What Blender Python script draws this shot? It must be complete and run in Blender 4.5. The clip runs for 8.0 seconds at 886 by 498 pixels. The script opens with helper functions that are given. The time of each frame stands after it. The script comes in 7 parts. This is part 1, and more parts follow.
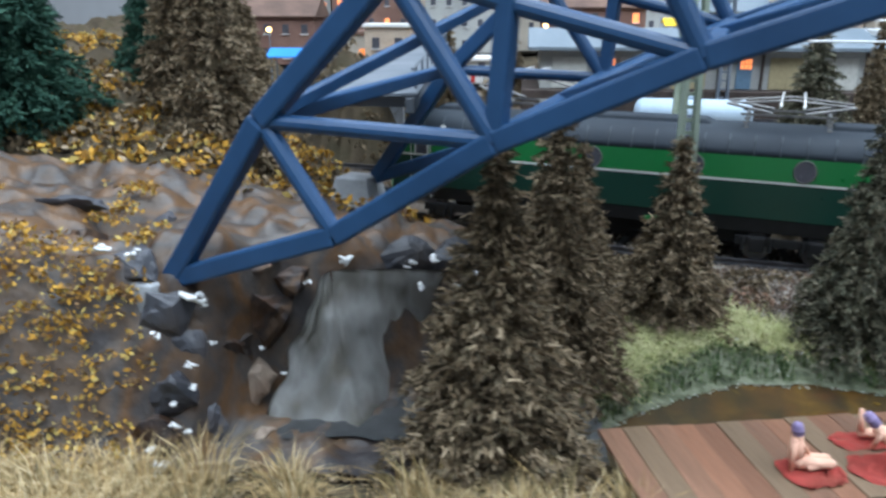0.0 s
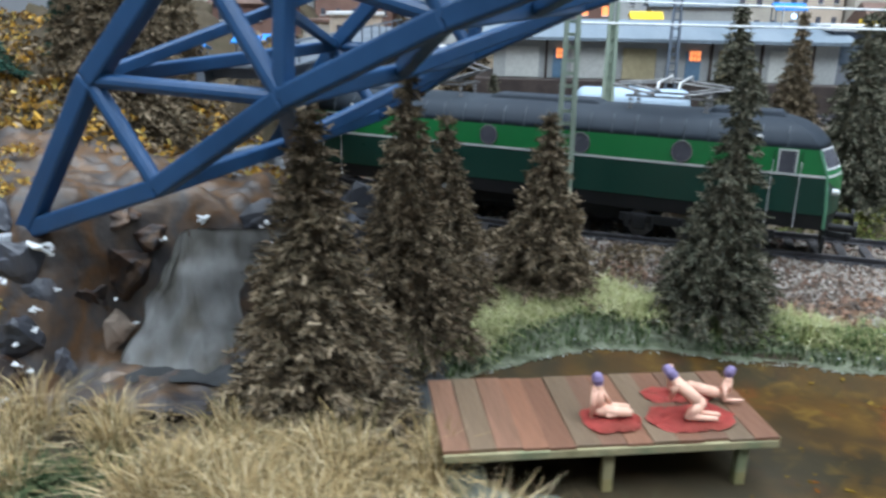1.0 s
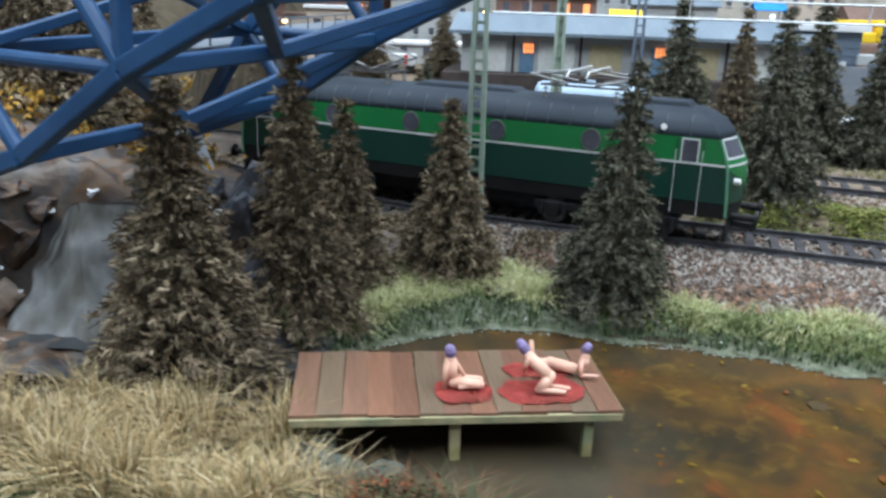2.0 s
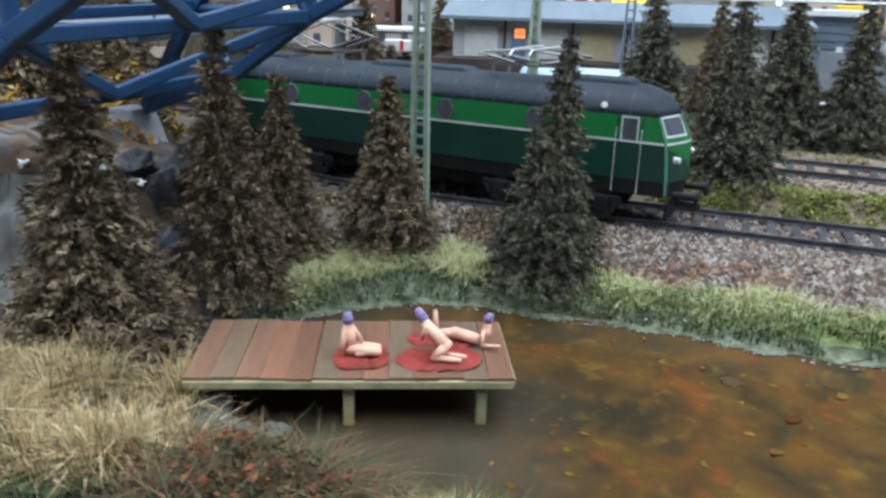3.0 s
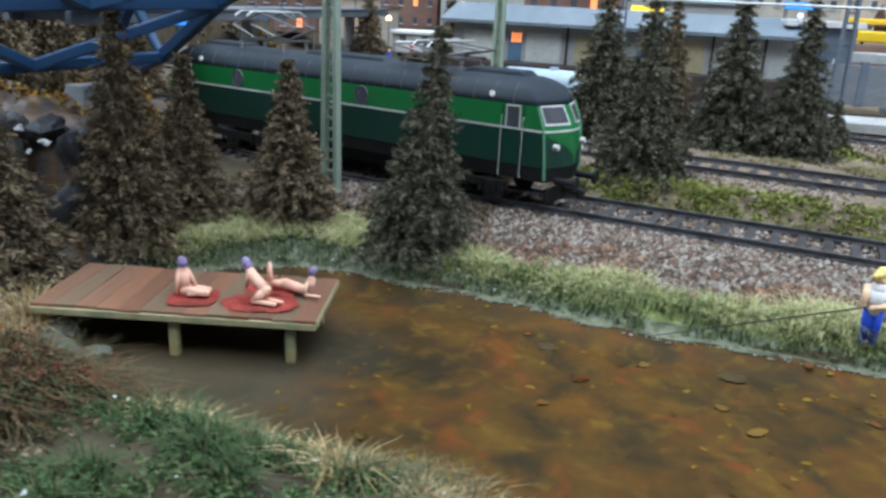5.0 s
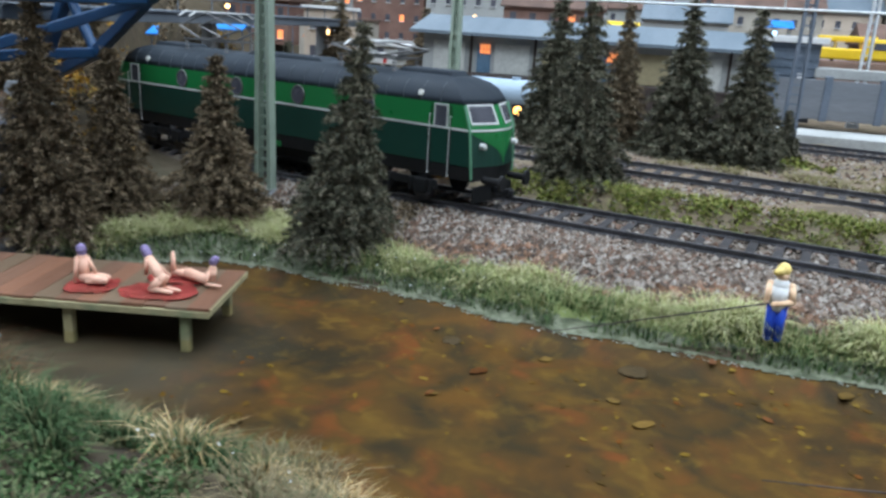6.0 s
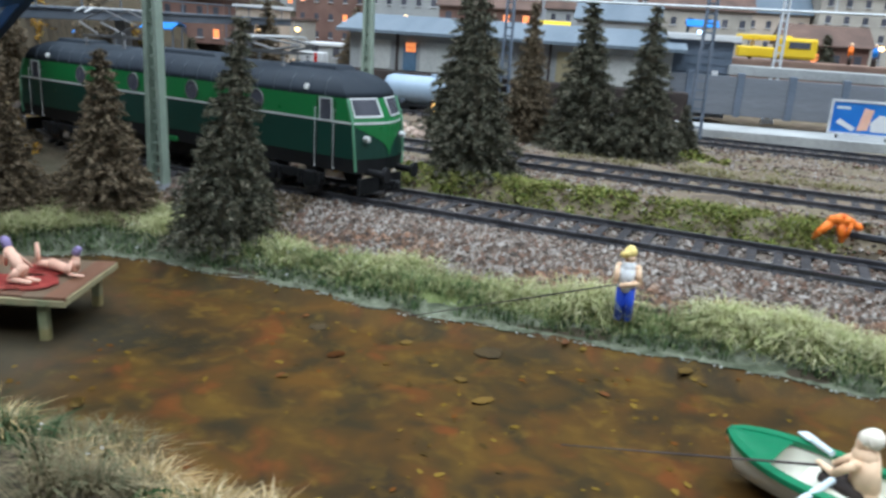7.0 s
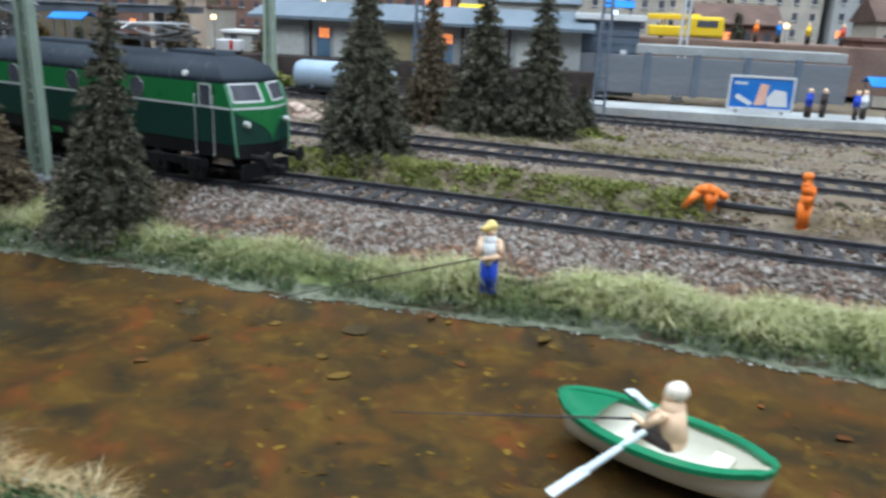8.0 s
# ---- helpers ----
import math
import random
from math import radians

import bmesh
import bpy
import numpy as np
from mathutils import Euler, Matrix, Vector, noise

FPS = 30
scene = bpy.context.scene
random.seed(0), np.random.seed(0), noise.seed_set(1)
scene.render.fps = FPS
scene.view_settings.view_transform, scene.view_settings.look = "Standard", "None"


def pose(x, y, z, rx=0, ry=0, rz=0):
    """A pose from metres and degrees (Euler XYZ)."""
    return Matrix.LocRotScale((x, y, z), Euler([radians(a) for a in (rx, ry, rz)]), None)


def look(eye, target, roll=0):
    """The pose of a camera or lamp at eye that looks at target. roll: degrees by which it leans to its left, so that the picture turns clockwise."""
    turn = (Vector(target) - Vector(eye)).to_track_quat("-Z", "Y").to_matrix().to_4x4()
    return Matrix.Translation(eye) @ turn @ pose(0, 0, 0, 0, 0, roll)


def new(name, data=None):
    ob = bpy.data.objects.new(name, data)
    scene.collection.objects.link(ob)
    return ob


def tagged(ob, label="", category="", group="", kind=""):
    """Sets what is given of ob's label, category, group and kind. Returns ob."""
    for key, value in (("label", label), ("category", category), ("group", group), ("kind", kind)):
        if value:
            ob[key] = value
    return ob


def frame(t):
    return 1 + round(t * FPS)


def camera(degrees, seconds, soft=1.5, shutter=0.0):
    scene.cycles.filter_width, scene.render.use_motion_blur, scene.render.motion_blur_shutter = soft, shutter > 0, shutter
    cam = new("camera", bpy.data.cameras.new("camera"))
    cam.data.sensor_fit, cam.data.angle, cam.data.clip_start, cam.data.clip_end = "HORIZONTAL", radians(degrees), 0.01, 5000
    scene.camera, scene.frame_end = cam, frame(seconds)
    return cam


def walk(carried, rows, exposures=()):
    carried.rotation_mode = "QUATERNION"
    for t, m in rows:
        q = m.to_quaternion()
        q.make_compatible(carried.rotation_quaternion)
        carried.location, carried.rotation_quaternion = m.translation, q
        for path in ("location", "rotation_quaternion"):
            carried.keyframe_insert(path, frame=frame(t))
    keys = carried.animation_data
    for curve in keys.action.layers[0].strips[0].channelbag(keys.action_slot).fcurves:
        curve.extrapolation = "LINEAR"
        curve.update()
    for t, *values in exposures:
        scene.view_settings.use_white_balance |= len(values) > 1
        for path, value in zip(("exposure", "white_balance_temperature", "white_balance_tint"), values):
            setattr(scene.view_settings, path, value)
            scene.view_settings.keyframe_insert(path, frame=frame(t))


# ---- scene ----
# A model railway in 1:87. Lengths below are centimetres; CM turns them into metres.
CM = 0.01
cam = camera(59.63, 8.0, soft=2.8, shutter=0.5)
PATH = [
    (0, (-0.420, 0.325, 11.301), (-2.278, 19.335, 5.371), 0.01),
    (0.5, (1.725, -0.251, 11.136), (-0.198, 18.730, 5.133), 0.59),
    (1, (4.101, -0.664, 10.800), (2.146, 18.300, 4.756), 0.96),
    (1.5, (6.148, -0.902, 10.625), (4.138, 18.067, 4.615), 1.64),
    (2.8, (10.683, -0.983, 10.172), (7.958, 17.821, 3.929), 1.70),
    (3, (11.338, -0.914, 10.087), (8.423, 17.849, 3.805), 1.72),
    (3.5, (12.809, -1.041, 9.726), (9.359, 17.623, 3.422), 1.48),
    (4, (14.815, -1.739, 9.727), (10.824, 16.801, 3.376), 1.75),
    (4.5, (16.822, -1.965, 9.727), (12.396, 16.485, 3.400), 2.07),
    (4.7, (17.646, -1.974, 9.768), (13.041, 16.455, 3.510), 2.49),
    (6, (21.647, -1.260, 9.039), (16.855, 17.327, 3.421), 3.66),
    (6.5, (22.892, -1.073, 8.876), (18.549, 17.655, 3.360), 3.45),
    (7, (24.869, -1.235, 8.989), (20.970, 17.586, 3.463), 3.68),
    (7.5, (25.750, -0.969, 9.144), (22.250, 17.884, 3.458), 3.28),
    (8, (27.591, -1.234, 9.018), (24.949, 17.725, 3.223), 2.67),
]
walk(cam, [(t, look([CM * v for v in eye], [CM * v for v in at], lean)) for t, eye, at, lean in PATH], [(0.0, 0.18), (3.5, 0.08), (6.0, -0.1), (8.0, -0.12)])

# ---- light: a hall with fluorescent ceiling panels over the layout ----
world = bpy.data.worlds.new("world")
scene.world = world
world.use_nodes = True
world.node_tree.nodes["Background"].inputs[0].default_value = (0.55, 0.62, 0.72, 1)
world.node_tree.nodes["Background"].inputs[1].default_value = 0.05
LAMP_WATTS = 80.0
LAMPS = ((-95, -20), (-20, 95), (25, -75), (90, 60), (140, -30))
for lx, ly in LAMPS:
    lamp = bpy.data.lights.new("ceiling_panel_light", "AREA")
    lamp.shape, lamp.size, lamp.size_y, lamp.energy, lamp.color = "RECTANGLE", 1.8, 0.9, LAMP_WATTS * 0.4, (0.77, 0.885, 1.0)
    new("ceiling_panel_light", lamp).matrix_world = look((lx * CM, ly * CM, 1.62), (lx * CM, ly * CM, 0))

# ---- materials ----
def nodes_of(name):
    m = bpy.data.materials.new(name)
    m.use_nodes = True
    return m, m.node_tree.nodes, m.node_tree.links


def ramp_of(nodes, stops):
    ramp = nodes.new("ShaderNodeValToRGB")
    el = ramp.color_ramp.elements
    while len(el) < len(stops):
        el.new(0.5)
    for e, (at, col) in zip(el, stops):
        e.position, e.color = at, (*col, 1)
    return ramp


def mat(name, cols, scale=1.0, rough=0.7, metal=0.0, bump=0.0, fine=8.0, grain=0.25, island=0.0, each=0.0, spec=0.3, stretch=(1, 1, 1), coat=0.0):
    """Painted or natural surface: broad noise through a ramp, fine grain over it, bump. scale, fine: features per cm."""
    m, nodes, links = nodes_of(name)
    bsdf = nodes["Principled BSDF"]
    bsdf.inputs["Metallic"].default_value = metal
    bsdf.inputs["Specular IOR Level"].default_value = spec
    bsdf.inputs["Coat Weight"].default_value = coat
    tc, mp = nodes.new("ShaderNodeTexCoord"), nodes.new("ShaderNodeMapping")
    mp.inputs["Scale"].default_value = stretch
    links.new(tc.outputs["Object"], mp.inputs["Vector"])
    n1, n2 = nodes.new("ShaderNodeTexNoise"), nodes.new("ShaderNodeTexNoise")
    for n, s, dt in ((n1, scale, 4), (n2, fine, 3)):
        n.inputs["Scale"].default_value, n.inputs["Detail"].default_value = s / CM * 0.5, dt
        links.new(mp.outputs[0], n.inputs["Vector"])
    stops = [(0.32 + 0.36 * i / max(1, len(cols) - 1), c) for i, c in enumerate(cols)]
    ramp = ramp_of(nodes, stops if len(stops) > 1 else [(0.3, cols[0]), (0.7, cols[0])])
    links.new(n1.outputs[0], ramp.inputs[0])
    hsv = nodes.new("ShaderNodeHueSaturation")
    links.new(ramp.outputs[0], hsv.inputs["Color"])
    # brightness: fine grain, plus a share that differs from piece to piece
    val = nodes.new("ShaderNodeMath")
    val.operation = "MULTIPLY_ADD"
    links.new(n2.outputs[0], val.inputs[0])
    val.inputs[1].default_value, val.inputs[2].default_value = 2 * grain, 1 - grain
    last = val.outputs[0]
    for amount, kind, out in ((island, "ShaderNodeNewGeometry", "Random Per Island"), (each, "ShaderNodeObjectInfo", "Random")):
        if amount:
            g, a = nodes.new(kind), nodes.new("ShaderNodeMath")
            a.operation = "MULTIPLY_ADD"
            links.new(g.outputs[out], a.inputs[0])
            a.inputs[1].default_value, a.inputs[2].default_value = 2 * amount, 1 - amount
            mul = nodes.new("ShaderNodeMath")
            mul.operation = "MULTIPLY"
            links.new(last, mul.inputs[0]), links.new(a.outputs[0], mul.inputs[1])
            last = mul.outputs[0]
    links.new(last, hsv.inputs["Value"])
    links.new(hsv.outputs[0], bsdf.inputs["Base Color"])
    r = nodes.new("ShaderNodeMath")
    r.operation = "MULTIPLY_ADD"
    links.new(n2.outputs[0], r.inputs[0])
    r.inputs[1].default_value, r.inputs[2].default_value = 0.2, max(0.02, rough - 0.1)
    links.new(r.outputs[0], bsdf.inputs["Roughness"])
    if bump:
        b = nodes.new("ShaderNodeBump")
        b.inputs["Strength"].default_value, b.inputs["Distance"].default_value = min(1.0, bump), 0.06 * CM
        links.new(n2.outputs[0], b.inputs["Height"]), links.new(b.outputs[0], bsdf.inputs["Normal"])
    return m


def many(name, cols, rough=0.8, grain=0.2, bump=0.0):
    """A heap of pieces, each of its own colour out of cols."""
    m, nodes, links = nodes_of(name)
    bsdf = nodes["Principled BSDF"]
    g = nodes.new("ShaderNodeNewGeometry")
    ramp = ramp_of(nodes, [(i / len(cols), c) for i, c in enumerate(cols)])
    ramp.color_ramp.interpolation = "CONSTANT"
    links.new(g.outputs["Random Per Island"], ramp.inputs[0])
    n = nodes.new("ShaderNodeTexNoise")
    n.inputs["Scale"].default_value = 5 / CM
    tc = nodes.new("ShaderNodeTexCoord")
    links.new(tc.outputs["Object"], n.inputs["Vector"])
    v = nodes.new("ShaderNodeMath")
    v.operation = "MULTIPLY_ADD"
    v.inputs[1].default_value, v.inputs[2].default_value = 2 * grain, 1 - grain
    links.new(n.outputs[0], v.inputs[0])
    hsv = nodes.new("ShaderNodeHueSaturation")
    links.new(ramp.outputs[0], hsv.inputs["Color"]), links.new(v.outputs[0], hsv.inputs["Value"])
    links.new(hsv.outputs[0], bsdf.inputs["Base Color"])
    bsdf.inputs["Roughness"].default_value = rough
    bsdf.inputs["Specular IOR Level"].default_value = 0.2
    return m


def glow(name, col, strength):
    m, nodes, links = nodes_of(name)
    bsdf = nodes["Principled BSDF"]
    bsdf.inputs["Base Color"].default_value = (*col, 1)
    bsdf.inputs["Emission Color"].default_value = (*col, 1)
    bsdf.inputs["Emission Strength"].default_value = strength
    return m


def clear(name, tint=(1, 1, 1), rough=0.03, ior=1.45, ripple=0.0):
    """Clear resin or glazing: lets light through and mirrors at grazing angles."""
    m, nodes, links = nodes_of(name)
    nodes.remove(nodes["Principled BSDF"])
    tr, gl, mix, fr = (nodes.new("ShaderNode" + k) for k in ("BsdfTransparent", "BsdfGlossy", "MixShader", "Fresnel"))
    tr.inputs[0].default_value = (*tint, 1)
    gl.inputs["Roughness"].default_value = rough
    fr.inputs["IOR"].default_value = ior
    links.new(fr.outputs[0], mix.inputs[0]), links.new(tr.outputs[0], mix.inputs[1]), links.new(gl.outputs[0], mix.inputs[2])
    links.new(mix.outputs[0], nodes["Material Output"].inputs["Surface"])
    if ripple:
        n, b, tc = (nodes.new("ShaderNode" + k) for k in ("TexNoise", "Bump", "TexCoord"))
        n.inputs["Scale"].default_value = 0.35 / CM
        b.inputs["Strength"].default_value, b.inputs["Distance"].default_value = ripple, 0.05 * CM
        links.new(tc.outputs["Object"], n.inputs["Vector"]), links.new(n.outputs[0], b.inputs["Height"])
        links.new(b.outputs[0], gl.inputs["Normal"]), links.new(b.outputs[0], fr.inputs["Normal"])
    return m


M_EARTH = mat("earth", [(0.032, 0.025, 0.016), (0.068, 0.052, 0.033), (0.050, 0.042, 0.024)], 0.8, 0.95, bump=0.7, fine=9)
M_SHORE = mat("shore_grit", [(0.040, 0.048, 0.028), (0.078, 0.090, 0.055), (0.14, 0.15, 0.105), (0.055, 0.060, 0.036)], 3.4, 0.9, bump=0.8, fine=10, grain=0.45)
M_ROCK = mat("stream_rock", [(0.028, 0.025, 0.027), (0.070, 0.040, 0.021), (0.044, 0.040, 0.040), (0.098, 0.052, 0.024), (0.060, 0.055, 0.054), (0.105, 0.076, 0.056), (0.034, 0.030, 0.031)], 0.55, 0.42, bump=1.0, fine=5.0, spec=0.35, grain=0.5)
M_BED = mat("trackbed", [(0.07, 0.055, 0.045), (0.12, 0.098, 0.08), (0.095, 0.072, 0.056)], 1.2, 0.95, bump=0.6, fine=10)
M_GRASSMAT = mat("grass_mat", [(0.07, 0.10, 0.035), (0.14, 0.17, 0.06), (0.20, 0.21, 0.09)], 0.9, 0.95, bump=0.8, fine=12, grain=0.4)


def pond_material():
    """Murky brown bottom with rust and olive patches at three scales; grey silt and reflected haze coloured in round
    the deck.
    """
    m, nodes, links = nodes_of("pond_bottom")
    bsdf = nodes["Principled BSDF"]
    tc = nodes.new("ShaderNodeTexCoord")

    def layer(scale, stops, detail=3, warp=0.6):
        n = nodes.new("ShaderNodeTexNoise")
        n.inputs["Scale"].default_value, n.inputs["Detail"].default_value, n.inputs["Distortion"].default_value = scale / CM, detail, warp
        links.new(tc.outputs["Object"], n.inputs["Vector"])
        r = ramp_of(nodes, stops)
        links.new(n.outputs[0], r.inputs[0])
        return r.outputs[0]

    def mixed(fac, a, b):
        x = nodes.new("ShaderNodeMix")
        x.data_type = "RGBA"
        links.new(fac, x.inputs[0]), links.new(a, x.inputs[6]), links.new(b, x.inputs[7])
        return x.outputs[2]

    brown = layer(0.2, [(0.34, (0.012, 0.0075, 0.0015)), (0.45, (0.054, 0.0245, 0.0022)), (0.54, (0.018, 0.0115, 0.0020)), (0.64, (0.076, 0.034, 0.0025))], 5, 0.4)
    rust = layer(0.7, [(0.34, (0.112, 0.030, 0.0034)), (0.5, (0.052, 0.027, 0.0028)), (0.64, (0.082, 0.044, 0.0045))])
    mask = layer(0.36, [(0.46, (0, 0, 0)), (0.62, (0.85, 0.85, 0.85))], 5, 0.4)
    dark = layer(0.55, [(0.52, (0, 0, 0)), (0.68, (0.8, 0.8, 0.8))], 5, 0.5)
    deep = layer(0.9, [(0.4, (0.008, 0.0055, 0.0020)), (0.6, (0.021, 0.0150, 0.0036))])
    speck = layer(1.7, [(0.52, (0, 0, 0)), (0.74, (0.6, 0.6, 0.6))], 5, 0.5)
    ochre = layer(0.8, [(0.4, (0.085, 0.044, 0.004)), (0.6, (0.125, 0.078, 0.010))])
    col = mixed(speck, mixed(dark, mixed(mask, brown, rust), deep), ochre)
    # Grey round the deck: silt plus the water's hazy reflection, put into the colour.
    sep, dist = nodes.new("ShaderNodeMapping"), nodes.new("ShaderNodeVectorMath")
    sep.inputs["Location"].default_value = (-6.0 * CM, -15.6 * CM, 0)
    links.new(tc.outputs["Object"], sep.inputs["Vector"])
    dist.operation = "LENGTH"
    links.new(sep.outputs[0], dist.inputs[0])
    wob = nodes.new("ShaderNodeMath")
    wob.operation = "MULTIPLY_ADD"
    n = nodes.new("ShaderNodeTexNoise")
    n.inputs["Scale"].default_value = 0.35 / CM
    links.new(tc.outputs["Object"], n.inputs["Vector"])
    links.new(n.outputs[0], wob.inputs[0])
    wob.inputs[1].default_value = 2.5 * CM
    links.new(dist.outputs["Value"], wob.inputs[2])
    silt_haze = ramp_of(nodes, [(5.4 * CM, (0.85, 0.85, 0.85)), (8.2 * CM, (0, 0, 0))])
    links.new(wob.outputs[0], silt_haze.inputs[0])
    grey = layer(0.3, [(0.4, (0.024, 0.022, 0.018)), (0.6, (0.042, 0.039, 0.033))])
    links.new(mixed(silt_haze.outputs[0], col, grey), bsdf.inputs["Base Color"])
    bsdf.inputs["Roughness"].default_value = 0.7
    bsdf.inputs["Specular IOR Level"].default_value = 0.27
    return m


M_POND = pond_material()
M_WATER = clear("pond_resin", (0.97, 0.91, 0.76), 0.05, 1.022, 0.5)
M_FALL = mat("cascade_resin", [(0.13, 0.13, 0.13), (0.30, 0.305, 0.295), (0.20, 0.19, 0.17), (0.36, 0.365, 0.36), (0.17, 0.155, 0.13)], 0.55, 0.55, bump=0.7, fine=2.2, grain=0.35, spec=0.4, stretch=(1.5, 1.2, 0.6))
M_FOAM = mat("foam", [(0.55, 0.58, 0.60), (0.75, 0.76, 0.77)], 2, 0.5, bump=0.5)
M_GRASS = many("static_grass", [(0.176, 0.216, 0.080), (0.256, 0.280, 0.120), (0.320, 0.320, 0.160), (0.120, 0.176, 0.064), (0.240, 0.264, 0.112), (0.288, 0.264, 0.136)])
M_GREEN = many("shore_green", [(0.030, 0.068, 0.021), (0.052, 0.100, 0.034), (0.085, 0.130, 0.052), (0.028, 0.050, 0.019), (0.125, 0.155, 0.075)])
M_HAY = many("dry_grass", [(0.39, 0.275, 0.13), (0.46, 0.345, 0.185), (0.28, 0.19, 0.085), (0.52, 0.42, 0.26), (0.20, 0.145, 0.065), (0.15, 0.125, 0.06)])
M_GOLD = many("golden_foliage", [(0.38, 0.20, 0.03), (0.50, 0.29, 0.05), (0.24, 0.13, 0.03), (0.42, 0.32, 0.10), (0.15, 0.09, 0.04)])
M_RUSSET = many("russet_foliage", [(0.085, 0.052, 0.028), (0.060, 0.046, 0.026), (0.13, 0.055, 0.026), (0.055, 0.060, 0.028), (0.14, 0.10, 0.055), (0.050, 0.065, 0.03)])
M_ORANGELEAF = many("orange_leaves", [(0.19, 0.048, 0.022), (0.14, 0.042, 0.02), (0.22, 0.075, 0.03)])
M_LIME = many("lime_foliage", [(0.14, 0.17, 0.03), (0.20, 0.22, 0.05), (0.08, 0.11, 0.025), (0.26, 0.26, 0.09), (0.14, 0.125, 0.045)])
M_FIR = many("fir_needles", [(0.093, 0.069, 0.044), (0.146, 0.109, 0.068), (0.069, 0.056, 0.037), (0.203, 0.150, 0.095), (0.114, 0.090, 0.056), (0.289, 0.224, 0.151)])
M_FIRGREEN = many("fir_needles_dark", [(0.052, 0.056, 0.038), (0.083, 0.084, 0.056), (0.116, 0.110, 0.076), (0.174, 0.155, 0.112), (0.045, 0.046, 0.034)])
M_SPRUCE = many("spruce_needles", [(0.012, 0.045, 0.032), (0.02, 0.065, 0.045), (0.03, 0.08, 0.055)])
M_BARK = mat("bark", [(0.05, 0.035, 0.02), (0.10, 0.07, 0.045)], 3, 0.9, bump=0.6)
M_STONES = many("ballast_stones", [(0.144, 0.115, 0.097), (0.216, 0.184, 0.158), (0.086, 0.063, 0.050), (0.259, 0.227, 0.202), (0.158, 0.097, 0.071), (0.061, 0.048, 0.040), (0.302, 0.274, 0.248), (0.108, 0.068, 0.050)])
M_BROWNSTONE = many("brown_ballast", [(0.16, 0.095, 0.062), (0.22, 0.125, 0.082), (0.09, 0.062, 0.046), (0.13, 0.075, 0.05), (0.25, 0.17, 0.125), (0.065, 0.05, 0.042)])
M_STONE_PIECE = mat("ballast_stone", [(0.11, 0.08, 0.062), (0.18, 0.14, 0.115), (0.25, 0.21, 0.18)], 0.8, 0.85, grain=0.25, each=0.4)
M_PEBBLE = many("shore_pebbles", [(0.22, 0.25, 0.22), (0.30, 0.33, 0.30), (0.17, 0.21, 0.17), (0.42, 0.44, 0.41)])
M_RAIL = mat("rail_steel", [(0.07, 0.072, 0.082), (0.13, 0.13, 0.145)], 2, 0.36, metal=0.6, bump=0.1)
M_SLEEPER = mat("sleeper", [(0.022, 0.021, 0.024), (0.045, 0.041, 0.042)], 2, 0.8, bump=0.4, each=0.25)
M_BLUE = mat("blue_steel", [(0.009, 0.046, 0.120), (0.016, 0.066, 0.165), (0.012, 0.055, 0.142)], 0.5, 0.42, bump=0.08, fine=5, grain=0.12, spec=0.5)
M_GREY = mat("bridge_deck_grey", [(0.09, 0.11, 0.135), (0.15, 0.17, 0.20)], 0.6, 0.6, bump=0.2, grain=0.15)
M_CONC = mat("concrete", [(0.26, 0.28, 0.31), (0.36, 0.38, 0.40)], 0.8, 0.8, bump=0.3)
M_PLANK = mat("weathered_plank", [(0.120, 0.063, 0.037), (0.181, 0.092, 0.058), (0.146, 0.104, 0.068)], 0.6, 0.5, bump=0.4, fine=6, each=0.25, stretch=(3, 0.5, 1), spec=0.4)
M_PLANK_RED = mat("reddish_plank", [(0.172, 0.078, 0.044), (0.198, 0.092, 0.054), (0.138, 0.081, 0.051)], 0.6, 0.5, bump=0.4, fine=6, each=0.2, stretch=(3, 0.5, 1), spec=0.4)
M_PLANK_GREEN = mat("mossy_plank", [(0.129, 0.085, 0.051), (0.155, 0.104, 0.065), (0.163, 0.092, 0.058)], 0.6, 0.5, bump=0.4, fine=6, each=0.2, stretch=(3, 0.5, 1), spec=0.4)
M_YARD = mat("yard_grit", [(0.10, 0.076, 0.055), (0.16, 0.120, 0.088), (0.13, 0.105, 0.068), (0.20, 0.160, 0.12)], 0.7, 0.95, bump=0.8, fine=7, grain=0.45)
M_SLAB = mat("slate_slab", [(0.028, 0.032, 0.042), (0.060, 0.064, 0.078), (0.042, 0.036, 0.036)], 0.8, 0.45, bump=0.7, fine=3, spec=0.4, each=0.3)
M_RUSTROCK = mat("rusty_rock", [(0.018, 0.015, 0.016), (0.075, 0.036, 0.017), (0.034, 0.028, 0.028), (0.095, 0.058, 0.036), (0.028, 0.026, 0.030)], 1.4, 0.55, bump=1.0, fine=6, grain=0.5, each=0.3)
M_PALEROCK = mat("pale_rock", [(0.13, 0.10, 0.08), (0.26, 0.205, 0.165), (0.19, 0.13, 0.095)], 0.9, 0.7, bump=0.8, fine=3, grain=0.35, each=0.3)
M_POST = mat("mossy_post", [(0.24, 0.21, 0.11), (0.31, 0.27, 0.155), (0.19, 0.21, 0.12)], 1.5, 0.8, bump=0.4)
M_TOWEL = mat("red_towel", [(0.36, 0.045, 0.04), (0.50, 0.09, 0.075), (0.30, 0.07, 0.05)], 1.0, 0.8, bump=0.4)
M_SKIN = mat("figure_skin", [(0.72, 0.40, 0.29), (0.80, 0.50, 0.38)], 2, 0.5, grain=0.08)
M_HAIR = mat("figure_purple", [(0.20, 0.16, 0.30), (0.28, 0.22, 0.40)], 3, 0.6)
